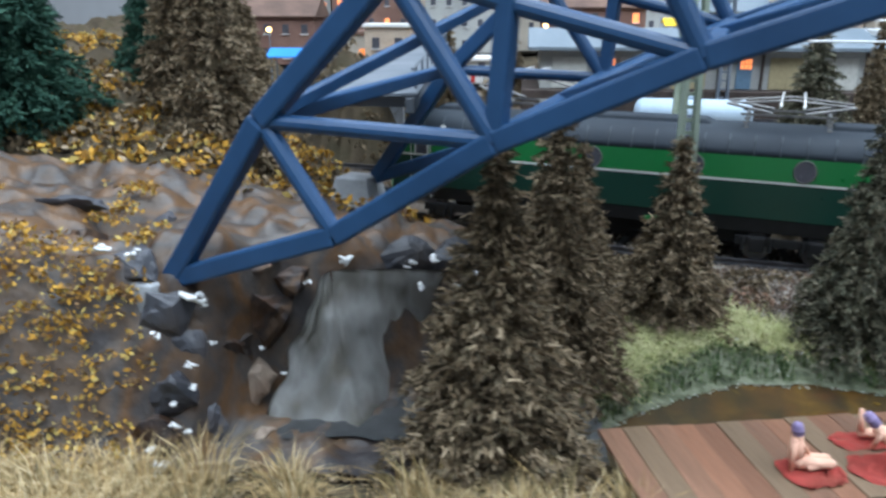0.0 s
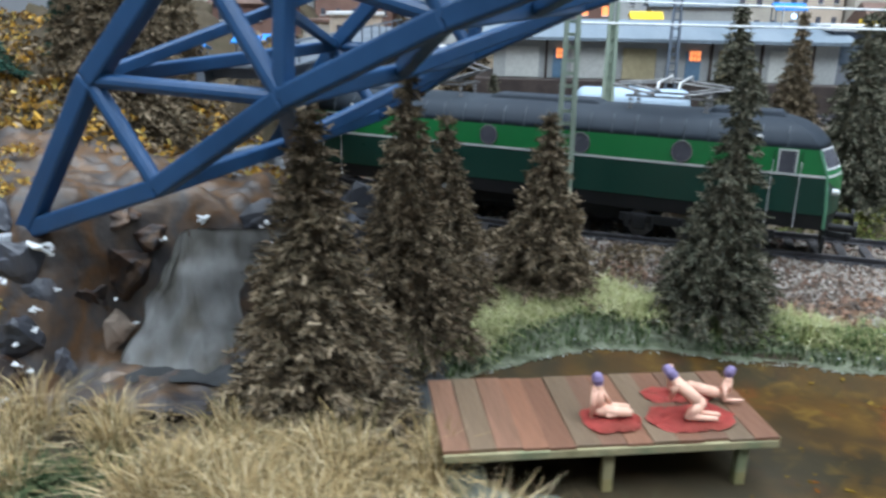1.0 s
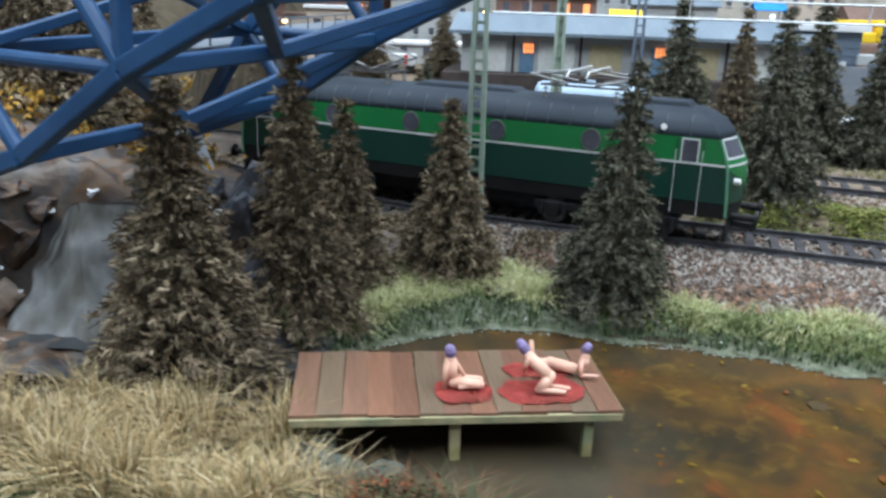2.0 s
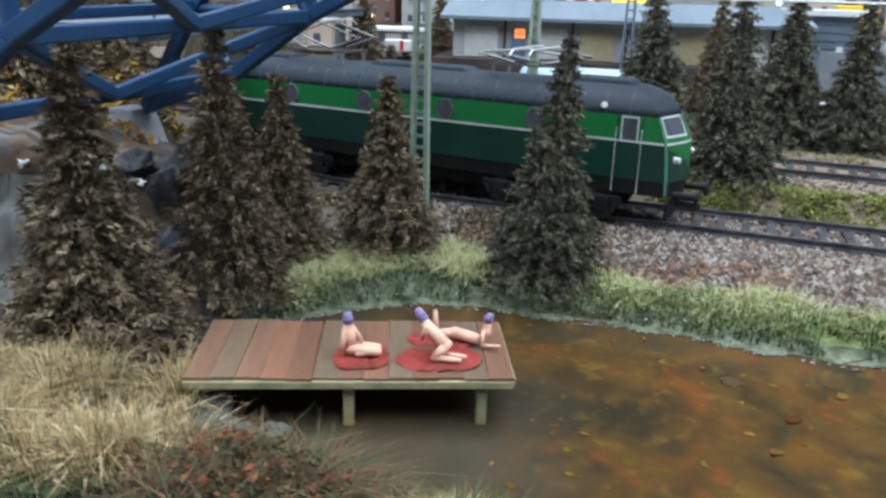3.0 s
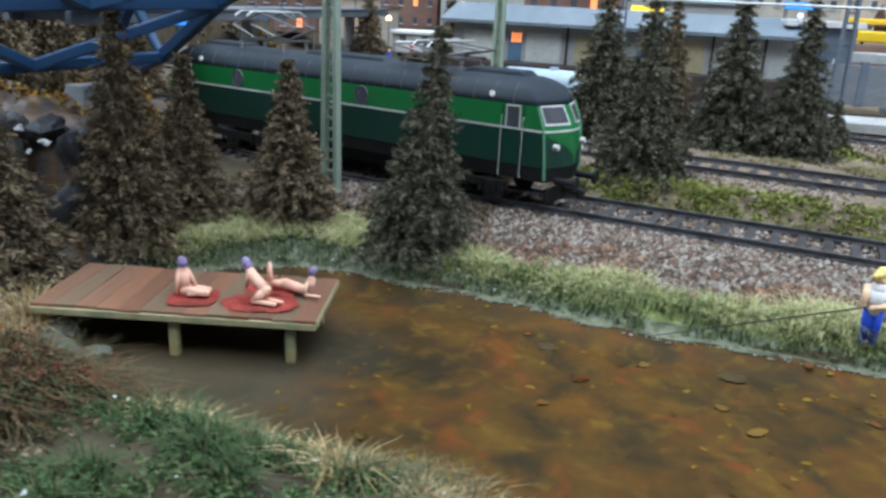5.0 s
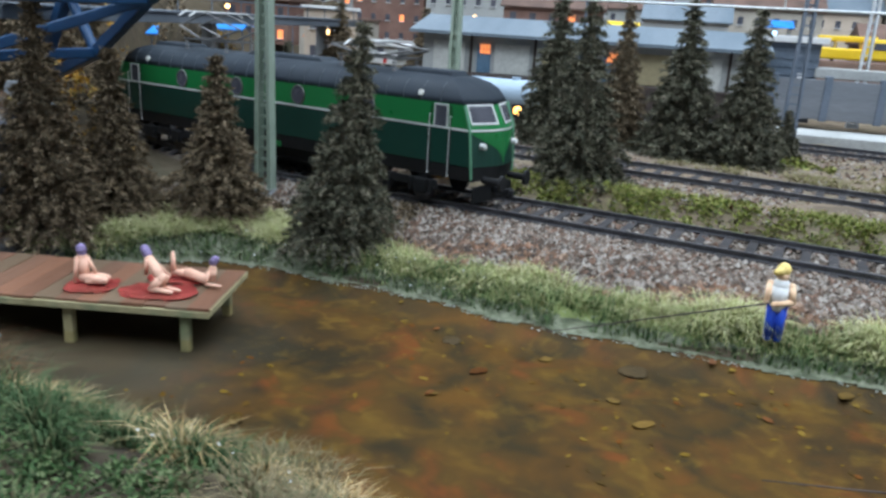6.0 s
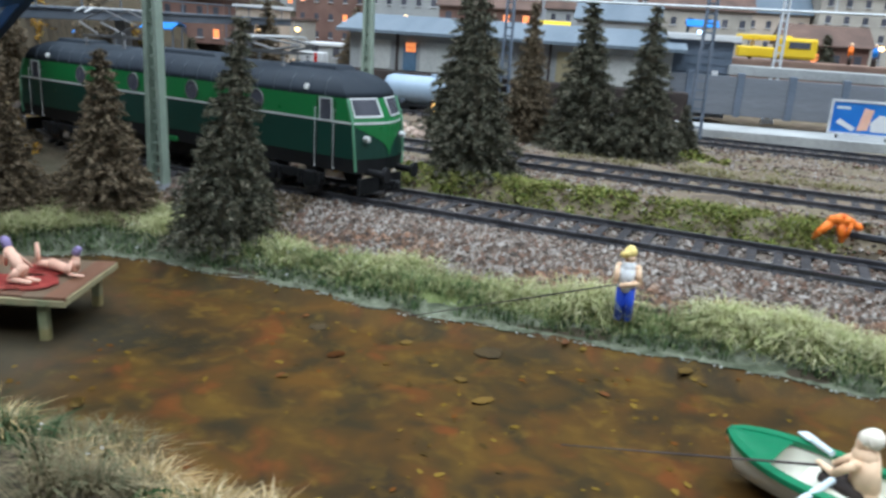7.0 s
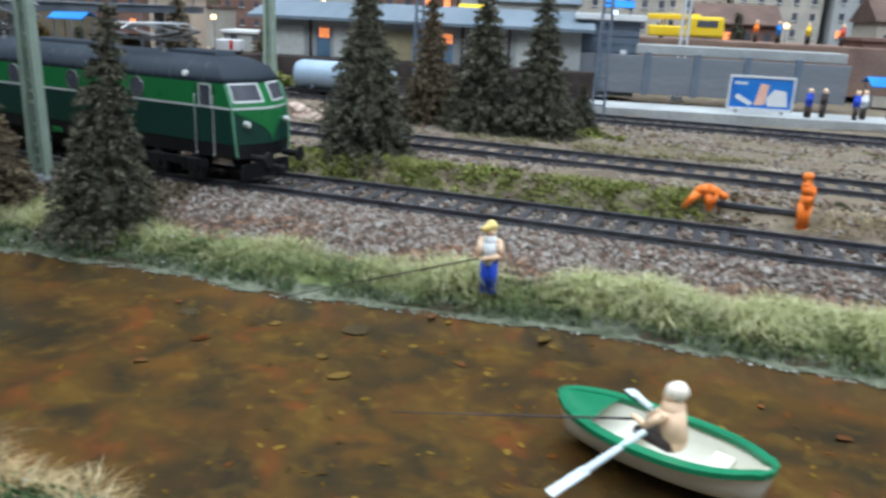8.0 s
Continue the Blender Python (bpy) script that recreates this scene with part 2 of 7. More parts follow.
M_MAST = mat("mast_green", [(0.24, 0.31, 0.25), (0.33, 0.40, 0.33)], 1.2, 0.6, bump=0.2, grain=0.15)
M_MASTGREY = mat("mast_grey", [(0.10, 0.13, 0.17), (0.17, 0.20, 0.25)], 1.2, 0.6, grain=0.15)
M_WIRE = mat("catenary_wire", [(0.55, 0.58, 0.60), (0.66, 0.68, 0.70)], 2, 0.4, metal=0.2)

# ---- building helpers ----
def thing(name, label, category, group="", kind="", at=(0, 0, 0), turn=0.0):
    ob = tagged(new(name), label, category, group, kind)
    ob.matrix_basis = pose(at[0] * CM, at[1] * CM, at[2] * CM, 0, 0, turn)
    return ob


def part(name, bm, material, parent=None, label="", smooth=False):
    """Links a bmesh, drawn in centimetres, as one mesh object, under parent if there is one."""
    me = bpy.data.meshes.new(name)
    bm.transform(Matrix.Scale(CM, 4))
    bm.normal_update()
    bm.to_mesh(me)
    bm.free()
    me.materials.append(material)
    if smooth:
        me.shade_smooth()
    ob = new(name, me)
    ob.parent = parent
    if label:
        ob["label"] = label
    return ob


def raw(name, verts, faces, material, parent=None, label="", smooth=False):
    me = bpy.data.meshes.new(name)
    me.from_pydata((np.asarray(verts, float) * CM).tolist(), [], [list(map(int, f)) for f in faces])
    me.update()
    me.materials.append(material)
    if smooth:
        me.shade_smooth()
    ob = new(name, me)
    ob.parent = parent
    if label:
        ob["label"] = label
    return ob


def piece(name, mesh, parent, m):
    """One more object on a shared mesh."""
    ob = new(name, mesh)
    ob.parent = parent
    ob.matrix_basis = m
    return ob


def box(bm, c, s, bevel=0.0, turn=0.0, taper=1.0):
    """A box of size s centred on c, turned about z, its top narrowed by taper, its edges bevelled."""
    m = Matrix.Translation(c) @ Matrix.Rotation(radians(turn), 4, "Z")
    vs = [bm.verts.new(m @ Vector((x * s[0] / 2 * (taper if z > 0 else 1), y * s[1] / 2 * (taper if z > 0 else 1), z * s[2] / 2)))
          for z in (-1, 1) for x, y in ((-1, -1), (1, -1), (1, 1), (-1, 1))]
    fs = [bm.faces.new([vs[i] for i in f]) for f in ((3, 2, 1, 0), (4, 5, 6, 7), (0, 1, 5, 4), (1, 2, 6, 5), (2, 3, 7, 6), (3, 0, 4, 7))]
    if bevel:
        bmesh.ops.bevel(bm, geom=list({e for f in fs for e in f.edges}), offset=bevel, segments=2, affect="EDGES", profile=0.5)
    return fs


def rod(bm, a, b, r0, r1=None, n=8, caps=True):
    """A round bar from a to b."""
    a, b = Vector(a), Vector(b)
    r1 = r0 if r1 is None else r1
    d = (b - a).normalized()
    u = d.orthogonal().normalized()
    v = d.cross(u)
    rings = [[bm.verts.new(p + r * (math.cos(k * math.tau / n) * u + math.sin(k * math.tau / n) * v)) for k in range(n)] for p, r in ((a, r0), (b, r1))]
    for k in range(n):
        bm.faces.new((rings[0][k], rings[0][(k + 1) % n], rings[1][(k + 1) % n], rings[1][k]))
    if caps:
        bm.faces.new(rings[0][::-1]), bm.faces.new(rings[1])


def beam(bm, a, b, w, h, bevel=0.0):
    """A square-edged beam from a to b, w wide and h high."""
    a, b = Vector(a), Vector(b)
    d = (b - a).normalized()
    side = d.cross(Vector((0, 0, 1)))
    side = side.normalized() if side.length > 1e-4 else Vector((1, 0, 0))
    up = side.cross(d)
    vs = [bm.verts.new(p + sx * side * w / 2 + sz * up * h / 2) for p in (a, b) for sx, sz in ((-1, -1), (1, -1), (1, 1), (-1, 1))]
    fs = [bm.faces.new([vs[i] for i in f]) for f in ((0, 1, 2, 3), (7, 6, 5, 4), (4, 5, 1, 0), (5, 6, 2, 1), (6, 7, 3, 2), (7, 4, 0, 3))]
    if bevel:
        bmesh.ops.bevel(bm, geom=list({e for f in fs for e in f.edges}), offset=bevel, segments=2, affect="EDGES", profile=0.5)
    return fs


def ball(bm, c, s, seg=10, rings=7, tilt=None):
    """A rounded lump with half sizes s."""
    m = Matrix.Translation(c) @ (tilt or Matrix.Identity(4)) @ Matrix.Diagonal((*s, 1))
    bmesh.ops.create_uvsphere(bm, u_segments=seg, v_segments=rings, radius=1, matrix=m)


def loft(bm, rings, caps=True, closed=True):
    """Skins a row of rings of equal length."""
    vs = [[bm.verts.new(p) for p in ring] for ring in rings]
    n = len(vs[0])
    for a, b in zip(vs, vs[1:]):
        for k in range(n if closed else n - 1):
            bm.faces.new((a[k], a[(k + 1) % n], b[(k + 1) % n], b[k]))
    if caps:
        bm.faces.new(vs[0][::-1]), bm.faces.new(vs[-1])
    return vs


def tube(bm, pts, r, n=6):
    """A round bar along a bent path."""
    pts = [Vector(p) for p in pts]
    rings = []
    for i, p in enumerate(pts):
        d = (pts[min(i + 1, len(pts) - 1)] - pts[max(i - 1, 0)]).normalized()
        u = d.cross(Vector((0, 0, 1)))
        u = u.normalized() if u.length > 1e-3 else Vector((1, 0, 0))
        v = u.cross(d)
        rings.append([p + r * (math.cos(k * math.tau / n) * u + math.sin(k * math.tau / n) * v) for k in range(n)])
    loft(bm, rings)
    bmesh.ops.recalc_face_normals(bm, faces=bm.faces)


def smooth01(v):
    v = np.clip(v, 0, 1)
    return v * v * (3 - 2 * v)


def value_noise(x, y, seed=0):
    """Smooth noise in 0..1 on arrays."""
    x, y = np.asarray(x, float), np.asarray(y, float)
    xi, yi = np.floor(x), np.floor(y)
    u, v = smooth01(x - xi), smooth01(y - yi)
    h = lambda a, b: np.modf(np.abs(np.sin(a * 127.1 + b * 311.7 + seed * 74.7) * 43758.5453))[0]
    return (h(xi, yi) * (1 - u) + h(xi + 1, yi) * u) * (1 - v) + (h(xi, yi + 1) * (1 - u) + h(xi + 1, yi + 1) * u) * v


def fractal(x, y, seed=0):
    return sum(value_noise(x * 2**k, y * 2**k, seed + k) / 2**k for k in range(4)) / 1.875


# ---- the lie of the land ----
FRONT_Z, TRACK_Z = 1.66, 2.45


def track_y(x, n=0):
    """Middle of the first or second main track; the first bends away in the west."""
    x = np.asarray(x, float)
    if n == 0:
        return 28.7 - 0.20 * (x - 22) + 0.02 * np.clip(8 - x, 0, None) ** 2
    return 37.9 - 0.225 * (x - 22)


def far_shore(x):
    """The pond's far waterline, with a bay behind the deck."""
    x = np.asarray(x, float)
    line = np.interp(x, (1, 2.5, 3.8, 5, 7, 9, 11, 13, 15, 17, 20, 23, 26, 29, 32, 35, 38, 60), (19.2, 20.3, 21.5, 22.5, 23.2, 23.25, 23.1, 22.85, 22.5, 22.0, 21.45, 21.35, 21.2, 20.85, 20.4, 19.65, 18.9, 14.5))
    return line + 0.10 * np.sin(x * 0.9 + 0.6) + 0.07 * np.sin(x * 2.1)


def bay(x):
    """How much wider the bare shore is in the bay behind the deck."""
    x = np.asarray(x, float)
    return 0.9 * np.exp(-((x - 6.5) / 3.6) ** 2)


def grass_edge(x):
    """Where the far bank's grass ends and the ballast begins."""
    x = np.asarray(x, float)
    line = np.interp(x, (0, 2.4, 4, 7, 9.6, 15, 19, 23, 27, 31, 36, 60), (24.0, 26.0, 27.3, 27.1, 26.1, 24.9, 24.2, 23.5, 23.1, 22.7, 22.0, 17.6))
    return line + 0.16 * np.sin(x * 1.1) + 0.10 * np.sin(x * 2.7 + 1)


def near_shore(x):
    return 12.3 - 0.06 * (x - 8) + 0.4 * np.sin(x * 0.42) + 0.2 * np.sin(x * 1.3 + 1) - 0.3 * np.clip(x - 13, 0, 14)


def west_shore(y):
    return 1.9 + 0.3 * np.sin(y * 0.9)


def ground(x, y):
    """Height of the modelled land."""
    x, y = np.asarray(x, float), np.asarray(y, float)
    rough = fractal(x * 0.35, y * 0.35, 3) - 0.5
    # banks
    north = y - far_shore(x)
    ty = track_y(x)
    edge = grass_edge(x)
    bank = 0.55 * smooth01(north / 1.5) + 0.15 * smooth01(north / 3.0) + 0.82 * smooth01((y - edge) / 2.6) + 0.93 * smooth01((y - ty - 2.1) / 1.6)
    south = near_shore(x) - y
    front = 1.3 * smooth01(south / 2.5) + 0.5 * smooth01((south - 2) / 6)
    west = west_shore(y) - x
    left = 1.0 * smooth01(west / 1.5)
    z = np.maximum(np.maximum(np.where(north > 0, bank, 0), np.where(south > 0, front, 0)), np.where(west > 0, left, 0))
    inside = np.minimum(np.minimum(-north, -south), -west)
    z = np.where(inside > 0, -0.35 * smooth01(inside / 1.2), z)
    z = z + rough * 0.5 * smooth01((-inside - 0.2) / 1.5) * (1 - smooth01((y - (ty - 4)) / 2))
    # the stream's plateau and cliff in the west
    fall = smooth01((x + 8.0) / 1.2) * (1 - smooth01((x + 2.2) / 1.5))
    cliff = smooth01((-1.6 - x) / 3.0) * smooth01((y - 15.6 - 0.25 * (x + 6) - 2.9 * fall) / (3.4 - 1.6 * fall))
    hump = smooth01((0.8 - x) / 3.0) * smooth01((y - 19.8) / 1.8) * (1 - smooth01((y - 24.6) / 2.2))
    plateau = 5.1 + 0.10 * np.clip(-x - 6, 0, 20) + 2.0 * rough
    z = np.maximum(z, z + (plateau - z) * np.maximum(cliff * (1 - smooth01((x + 9 + (y - 25) * 1.2) / 3) * smooth01((y - 25) / 3)), 0.85 * hump))
    hill = smooth01((-5.5 - x) / 5.0) * np.clip(y - 25.0, 0, 22) * 0.34 * (1 - smooth01((y - 48) / 10) * smooth01((x + 34) / 8))
    hill = hill * smooth01((np.abs(y - ty) - 2.6) / 2.5)  # a cutting for the front track
    z = z + hill * (0.85 + 0.6 * rough)
    # land beyond the tracks
    z = z + 0.35 * rough * smooth01((y - 41) / 4) + 0.03 * np.clip(y - 75, 0, 100)
    return z


def sheet(name, x0, x1, y0, y1, step, material, height, keep=None):
    xs, ys = np.arange(x0, x1 + step / 2, step), np.arange(y0, y1 + step / 2, step)
    gx, gy = np.meshgrid(xs, ys)
    gz = height(gx, gy)
    w = len(xs)
    verts = np.stack([gx, gy, gz], -1).reshape(-1, 3)
    idx = np.arange(len(verts)).reshape(gx.shape)
    quads = np.stack([idx[:-1, :-1], idx[:-1, 1:], idx[1:, 1:], idx[1:, :-1]], -1).reshape(-1, 4)
    if keep is not None:
        mid = verts[quads].mean(1)
        quads = quads[keep(mid[:, 0], mid[:, 1])]
        used = np.unique(quads)
        remap = np.zeros(len(verts), int)
        remap[used] = np.arange(len(used))
        verts, quads = verts[used], remap[quads]
    return raw(name, verts, quads, material, smooth=True)


def is_pond(x, y):
    return (y < far_shore(x) - 0.0) & (y > near_shore(x)) & (x > west_shore(y))


def is_rock(x, y):
    return (x < 1.2) & (y > 15.2 + 0.25 * (x + 6)) & (y < 25.5 + 0.1 * (x + 5)) & (x > -40)


ob = sheet("ground", -60, 80, -14, 150, 0.8, M_EARTH, lambda x, y: ground(x, y) - 0.03 - 0.6 * ((y < far_shore(x) - 0.35) & (y > near_shore(x) + 0.35) & (x > west_shore(y) + 0.4)) - 1.1 * smooth01((1.0 - x) / 1.5) * smooth01((y - 15.2) / 1.5) * (1 - smooth01((y - 24.0) / 1.5)))
tagged(ob, "brown earth ground of the model landscape", "ground", kind="structure")
ob = sheet("ground_rock", -34, 2, 14, 27, 0.17, M_ROCK,
           lambda x, y: ground(x, y) + 0.02 + (0.7 * (np.sqrt((fractal(x * 0.5 + 0.2 * y, y * 0.55, 9) - 0.5) ** 2 + 0.0004) - 0.06) + 0.35 * (value_noise(x * 1.5, y * 1.5, 5) - 0.5) + 0.2 * (value_noise(x * 2.9, y * 2.9, 8) - 0.5)) * smooth01((y - 15) / 2), is_rock)
tagged(ob, "brown and grey wet rock of the stream bed", "rock", kind="structure")
ob = sheet("yard_ground", -8, 79, 27, 110, 0.5, M_YARD, lambda x, y: ground(x, y) + 0.05 + 0.25 * (fractal(x * 0.5, y * 0.5, 12) - 0.5), lambda x, y: (y > track_y(x) + 1.7) & (x > -3.5 - 0.1 * (y - 24)))
tagged(ob, "pinkish brown gritty ground between the tracks", "ground", kind="structure")
ob = sheet("grass_mat", -1, 60, 15, 29, 0.3, M_GRASSMAT, lambda x, y: ground(x, y) + 0.02, lambda x, y: (y > far_shore(x) + 0.45 + bay(x)) & (y < grass_edge(x)) & (x > -0.9))
tagged(ob, "green grass mat on the far bank", "grass", kind="structure")
ob = sheet("ballast_slope", 1, 60, 17, 34, 0.3, M_BED, lambda x, y: ground(x, y) + 0.02, lambda x, y: (y > grass_edge(x) - 0.1) & (y < track_y(x) - 1.4))
tagged(ob, "grey-brown gritty slope below the front track", "trackbed", kind="structure")
ob = sheet("shore_strip", 1, 60, 15, 27, 0.12, M_SHORE, lambda x, y: ground(x, y) + 0.035, lambda x, y: (y > far_shore(x) - 0.1 + 0.5 * (fractal(x * 0.9, y * 0.9, 6) - 0.5)) & (y < far_shore(x) + 0.8 + bay(x) + 0.5 * (fractal(x * 0.6, y * 0.6, 2) - 0.5)) & (x > west_shore(y) - 0.5))
tagged(ob, "grey-green gritty strip along the waterline", "shore", kind="structure")
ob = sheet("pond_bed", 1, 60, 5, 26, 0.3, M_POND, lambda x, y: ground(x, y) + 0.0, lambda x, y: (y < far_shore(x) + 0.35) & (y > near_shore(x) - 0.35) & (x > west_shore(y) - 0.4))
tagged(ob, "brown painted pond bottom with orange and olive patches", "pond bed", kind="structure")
ob = sheet("water", 0.5, 60, 5, 26, 0.4, M_WATER, lambda x, y: 0 * x, lambda x, y: (y < far_shore(x) + 0.3) & (y > near_shore(x) - 0.3) & (x > west_shore(y) - 0.3))
ob.visible_shadow = False
tagged(ob, "clear brownish resin water of the pond", "water", kind="structure")


# ---- tracks ----
def far_track_y(x):
    return 56.2 - 0.18 * (np.asarray(x, float) - 11)


def siding_y(x):
    return 62.5 - 0.09 * (np.asarray(x, float) - 10)


def bed(name, y_of, x0, x1, half, base=TRACK_Z):
    """Ballast bed: flat top with sloping shoulders."""
    xs = np.arange(x0, x1, 1.0)
    prof = ((-half - 2.6, -2.3), (-half - 1.6, -1.3), (-half - 0.2, -0.12), (-half + 0.2, 0.0), (half - 0.2, 0.0), (half + 0.2, -0.12), (half + 1.6, -1.3), (half + 2.6, -2.3))
    verts, faces, n = [], [], len(prof)
    for x in xs:
        for o, z in prof:
            verts.append((x, float(y_of(x)) + o, base - 0.03 + z))
    for i in range(len(xs) - 1):
        for k in range(n - 1):
            q = i * n + k
            faces.append((q, q + n, q + n + 1, q + 1)[::-1])
    ob = raw(name, verts, faces, M_BED)
    return tagged(ob, "grey-brown ballast bed under the rails", "trackbed", kind="structure")


GAUGE = 2.8


def track(y_of, x0, x1, sleeper_from, sleeper_to, base=TRACK_Z, step=0.9):
    """One line of track: two rails and the sleepers."""
    th = thing("railway_track", "model railway track with dark rails on black sleepers", "railway track", "tracks")
    xs = np.arange(x0, x1 + 0.1, 1.5)
    ys = [float(y_of(x)) for x in xs]
    for s in (-1, 1):
        bm = bmesh.new()
        prof = ((-0.15, 0.10), (0.15, 0.10), (0.15, 0.14), (0.05, 0.16), (0.05, 0.26), (0.085, 0.28), (0.085, 0.34), (-0.085, 0.34), (-0.085, 0.28), (-0.05, 0.26), (-0.05, 0.16), (-0.15, 0.14))
        rings = []
        for i, x in enumerate(xs):
            j = min(max(i, 1), len(xs) - 1)
            d = Vector((xs[j] - xs[j - 1], ys[j] - ys[j - 1], 0)).normalized()
            side = Vector((-d.y, d.x, 0))
            c = Vector((x, ys[i], base)) + side * s * GAUGE / 2
            rings.append([c + side * o + Vector((0, 0, z)) for o, z in prof])
        loft(bm, rings)
        bmesh.ops.recalc_face_normals(bm, faces=bm.faces)
        part("rail", bm, M_RAIL, th)
    bm = bmesh.new()
    box(bm, (0, 0, 0), (0.36, GAUGE + 0.9, 0.2), taper=0.9)
    for s in (-1, 1):
        box(bm, (0, s * GAUGE / 2, 0.12), (0.24, 0.46, 0.07), taper=0.8)
    first = part("sleeper", bm, M_SLEEPER, th)
    x, k = sleeper_from, 0
    while x < sleeper_to:
        deg = math.degrees(math.atan((float(y_of(x + 0.2)) - float(y_of(x - 0.2))) / 0.4))
        m = pose(x * CM, float(y_of(x)) * CM, (base + 0.02) * CM, 0, 0, deg)
        if k == 0:
            first.matrix_basis = m
        else:
            piece("sleeper", first.data, th, m)
        x += step
        k += 1
    return th


FRONT, MIDDLE = (lambda x: track_y(x, 0)), (lambda x: track_y(x, 1))
bed("trackbed_front", FRONT, -14, 75, 2.0, FRONT_Z)
bed("trackbed_middle", MIDDLE, -20, 75, 2.0)
bed("trackbed_far", far_track_y, -30, 80, 2.0, 2.55)
bed("trackbed_siding", siding_y, -30, 80, 2.0, 2.75)

# ---- blue steel arch bridge ----
def bridge():
    br = thing("arch_bridge", "blue painted steel truss arch bridge with tubular members", "bridge", at=(0, 0, 0))
    across = Vector((3.1, 11.0, 0.3))
    along = Vector((0.9465, -0.3227, 0))
    low = [Vector(p) for p in ((-8.8, 17.62, 4.95), (-4.3, 16.1, 6.63), (-0.85, 14.93, 8.9), (2.6, 13.75, 10.55), (6.2, 12.5, 11.9), (10.2, 11.1, 12.8))]
    top = [Vector(p) for p in ((-8.8, 17.62, 4.95), (-5.95, 16.6, 9.0), (-2.95, 15.6, 12.0), (0.6, 14.4, 14.4), (4.6, 13.0, 16.2), (9.0, 11.5, 17.4))]
    def member(name, a, b, r, square=True):
        bm = bmesh.new()
        if square:
            beam(bm, a, b, r * 1.7, r * 1.9, 0.28 * r)
        else:
            rod(bm, a, b, r, n=12)
        part(name, bm, M_BLUE, br, smooth=False)
    for k in (0, 1):
        o = across * k
        for i in range(5):
            member("lower_chord", low[i] + o, low[i + 1] + o, 0.25)
            member("upper_chord", top[i] + o, top[i + 1] + o, 0.27)
            if i:
                member("diagonal", top[i] + o, low[i] + o, 0.21, False)
                member("diagonal", top[i] + o, low[i + 1] + o, 0.18, False)
        member("post", low[2] + o, top[3] + o + Vector((-1.1, 0.3, -0.8)), 0.2)
        bm = bmesh.new()
        c = low[0] + o
        box(bm, (c.x - 0.75, c.y + 0.15, c.z - 1.0), (2.2, 2.0, 2.0), 0.06, -18, taper=0.6)
        part("footing", bm, M_CONC, br, "grey-blue concrete footing")
    for i in (1, 2, 3, 4):
        a, b = low[i], low[i] + across
        member("cross_beam", a, b, 0.22)
        mid = (a + b) / 2
        if i < 4:
            member("brace", mid, low[i + 1], 0.22)
            member("brace", mid, low[i + 1] + across, 0.22)
        member("cross_beam", top[i], top[i] + across, 0.2)
        if i < 4:
            member("brace", top[i], top[i + 1] + across, 0.16)
            member("brace", top[i + 1], top[i] + across, 0.16)
    # the level deck that runs back behind the ribs
    d0, d1 = Vector((-5.4, 25.0, 8.35)), Vector((-8.5, 72.0, 8.35))
    for s in (-1.5, 1.5):
        bm = bmesh.new()
        beam(bm, d0 + Vector((s, 0, 0)), d1 + Vector((s, 0, 0)), 0.3, 0.5, 0.03)
        part("deck_girder", bm, M_GREY, br, "grey deck girder")
    bm = bmesh.new()
    beam(bm, d0 + Vector((0, 0, 0.33)), d1 + Vector((0, 0, 0.33)), 3.5, 0.12, 0.02)
    part("deck_slab", bm, M_GREY, br, "grey bridge deck")
    for i in range(24):
        p = d0.lerp(d1, (i + 0.5) / 24)
        bm = bmesh.new()
        beam(bm, p + Vector((-1.4, 0, 0)), p + Vector((1.4, 0, 0)), 0.14, 0.3)
        part("deck_rib", bm, M_GREY, br)
    for i in range(12):
        p = d0.lerp(d1, (i + 0.4) / 12) + Vector((1.6, 0, 0.3))
        bm = bmesh.new()
        rod(bm, p, p + Vector((0, 0, 0.9)), 0.05, n=6)
        part("railing_post", bm, M_GREY, br)
    bm = bmesh.new()
    rod(bm, d0 + Vector((1.6, 0, 1.15)), d1 + Vector((1.6, 0, 1.15)), 0.05, n=6)
    part("handrail", bm, M_GREY, br)
    for i in (2, 4):
        p = d0.lerp(d1, i / 4.4)
        bm = bmesh.new()
        box(bm, (p.x - 0.9, p.y, p.z / 2 + 0.5), (1.0, 0.8, p.z - 1.5), 0.05, taper=0.8)
        part("pier", bm, M_CONC, br, "grey concrete pier")
    return br


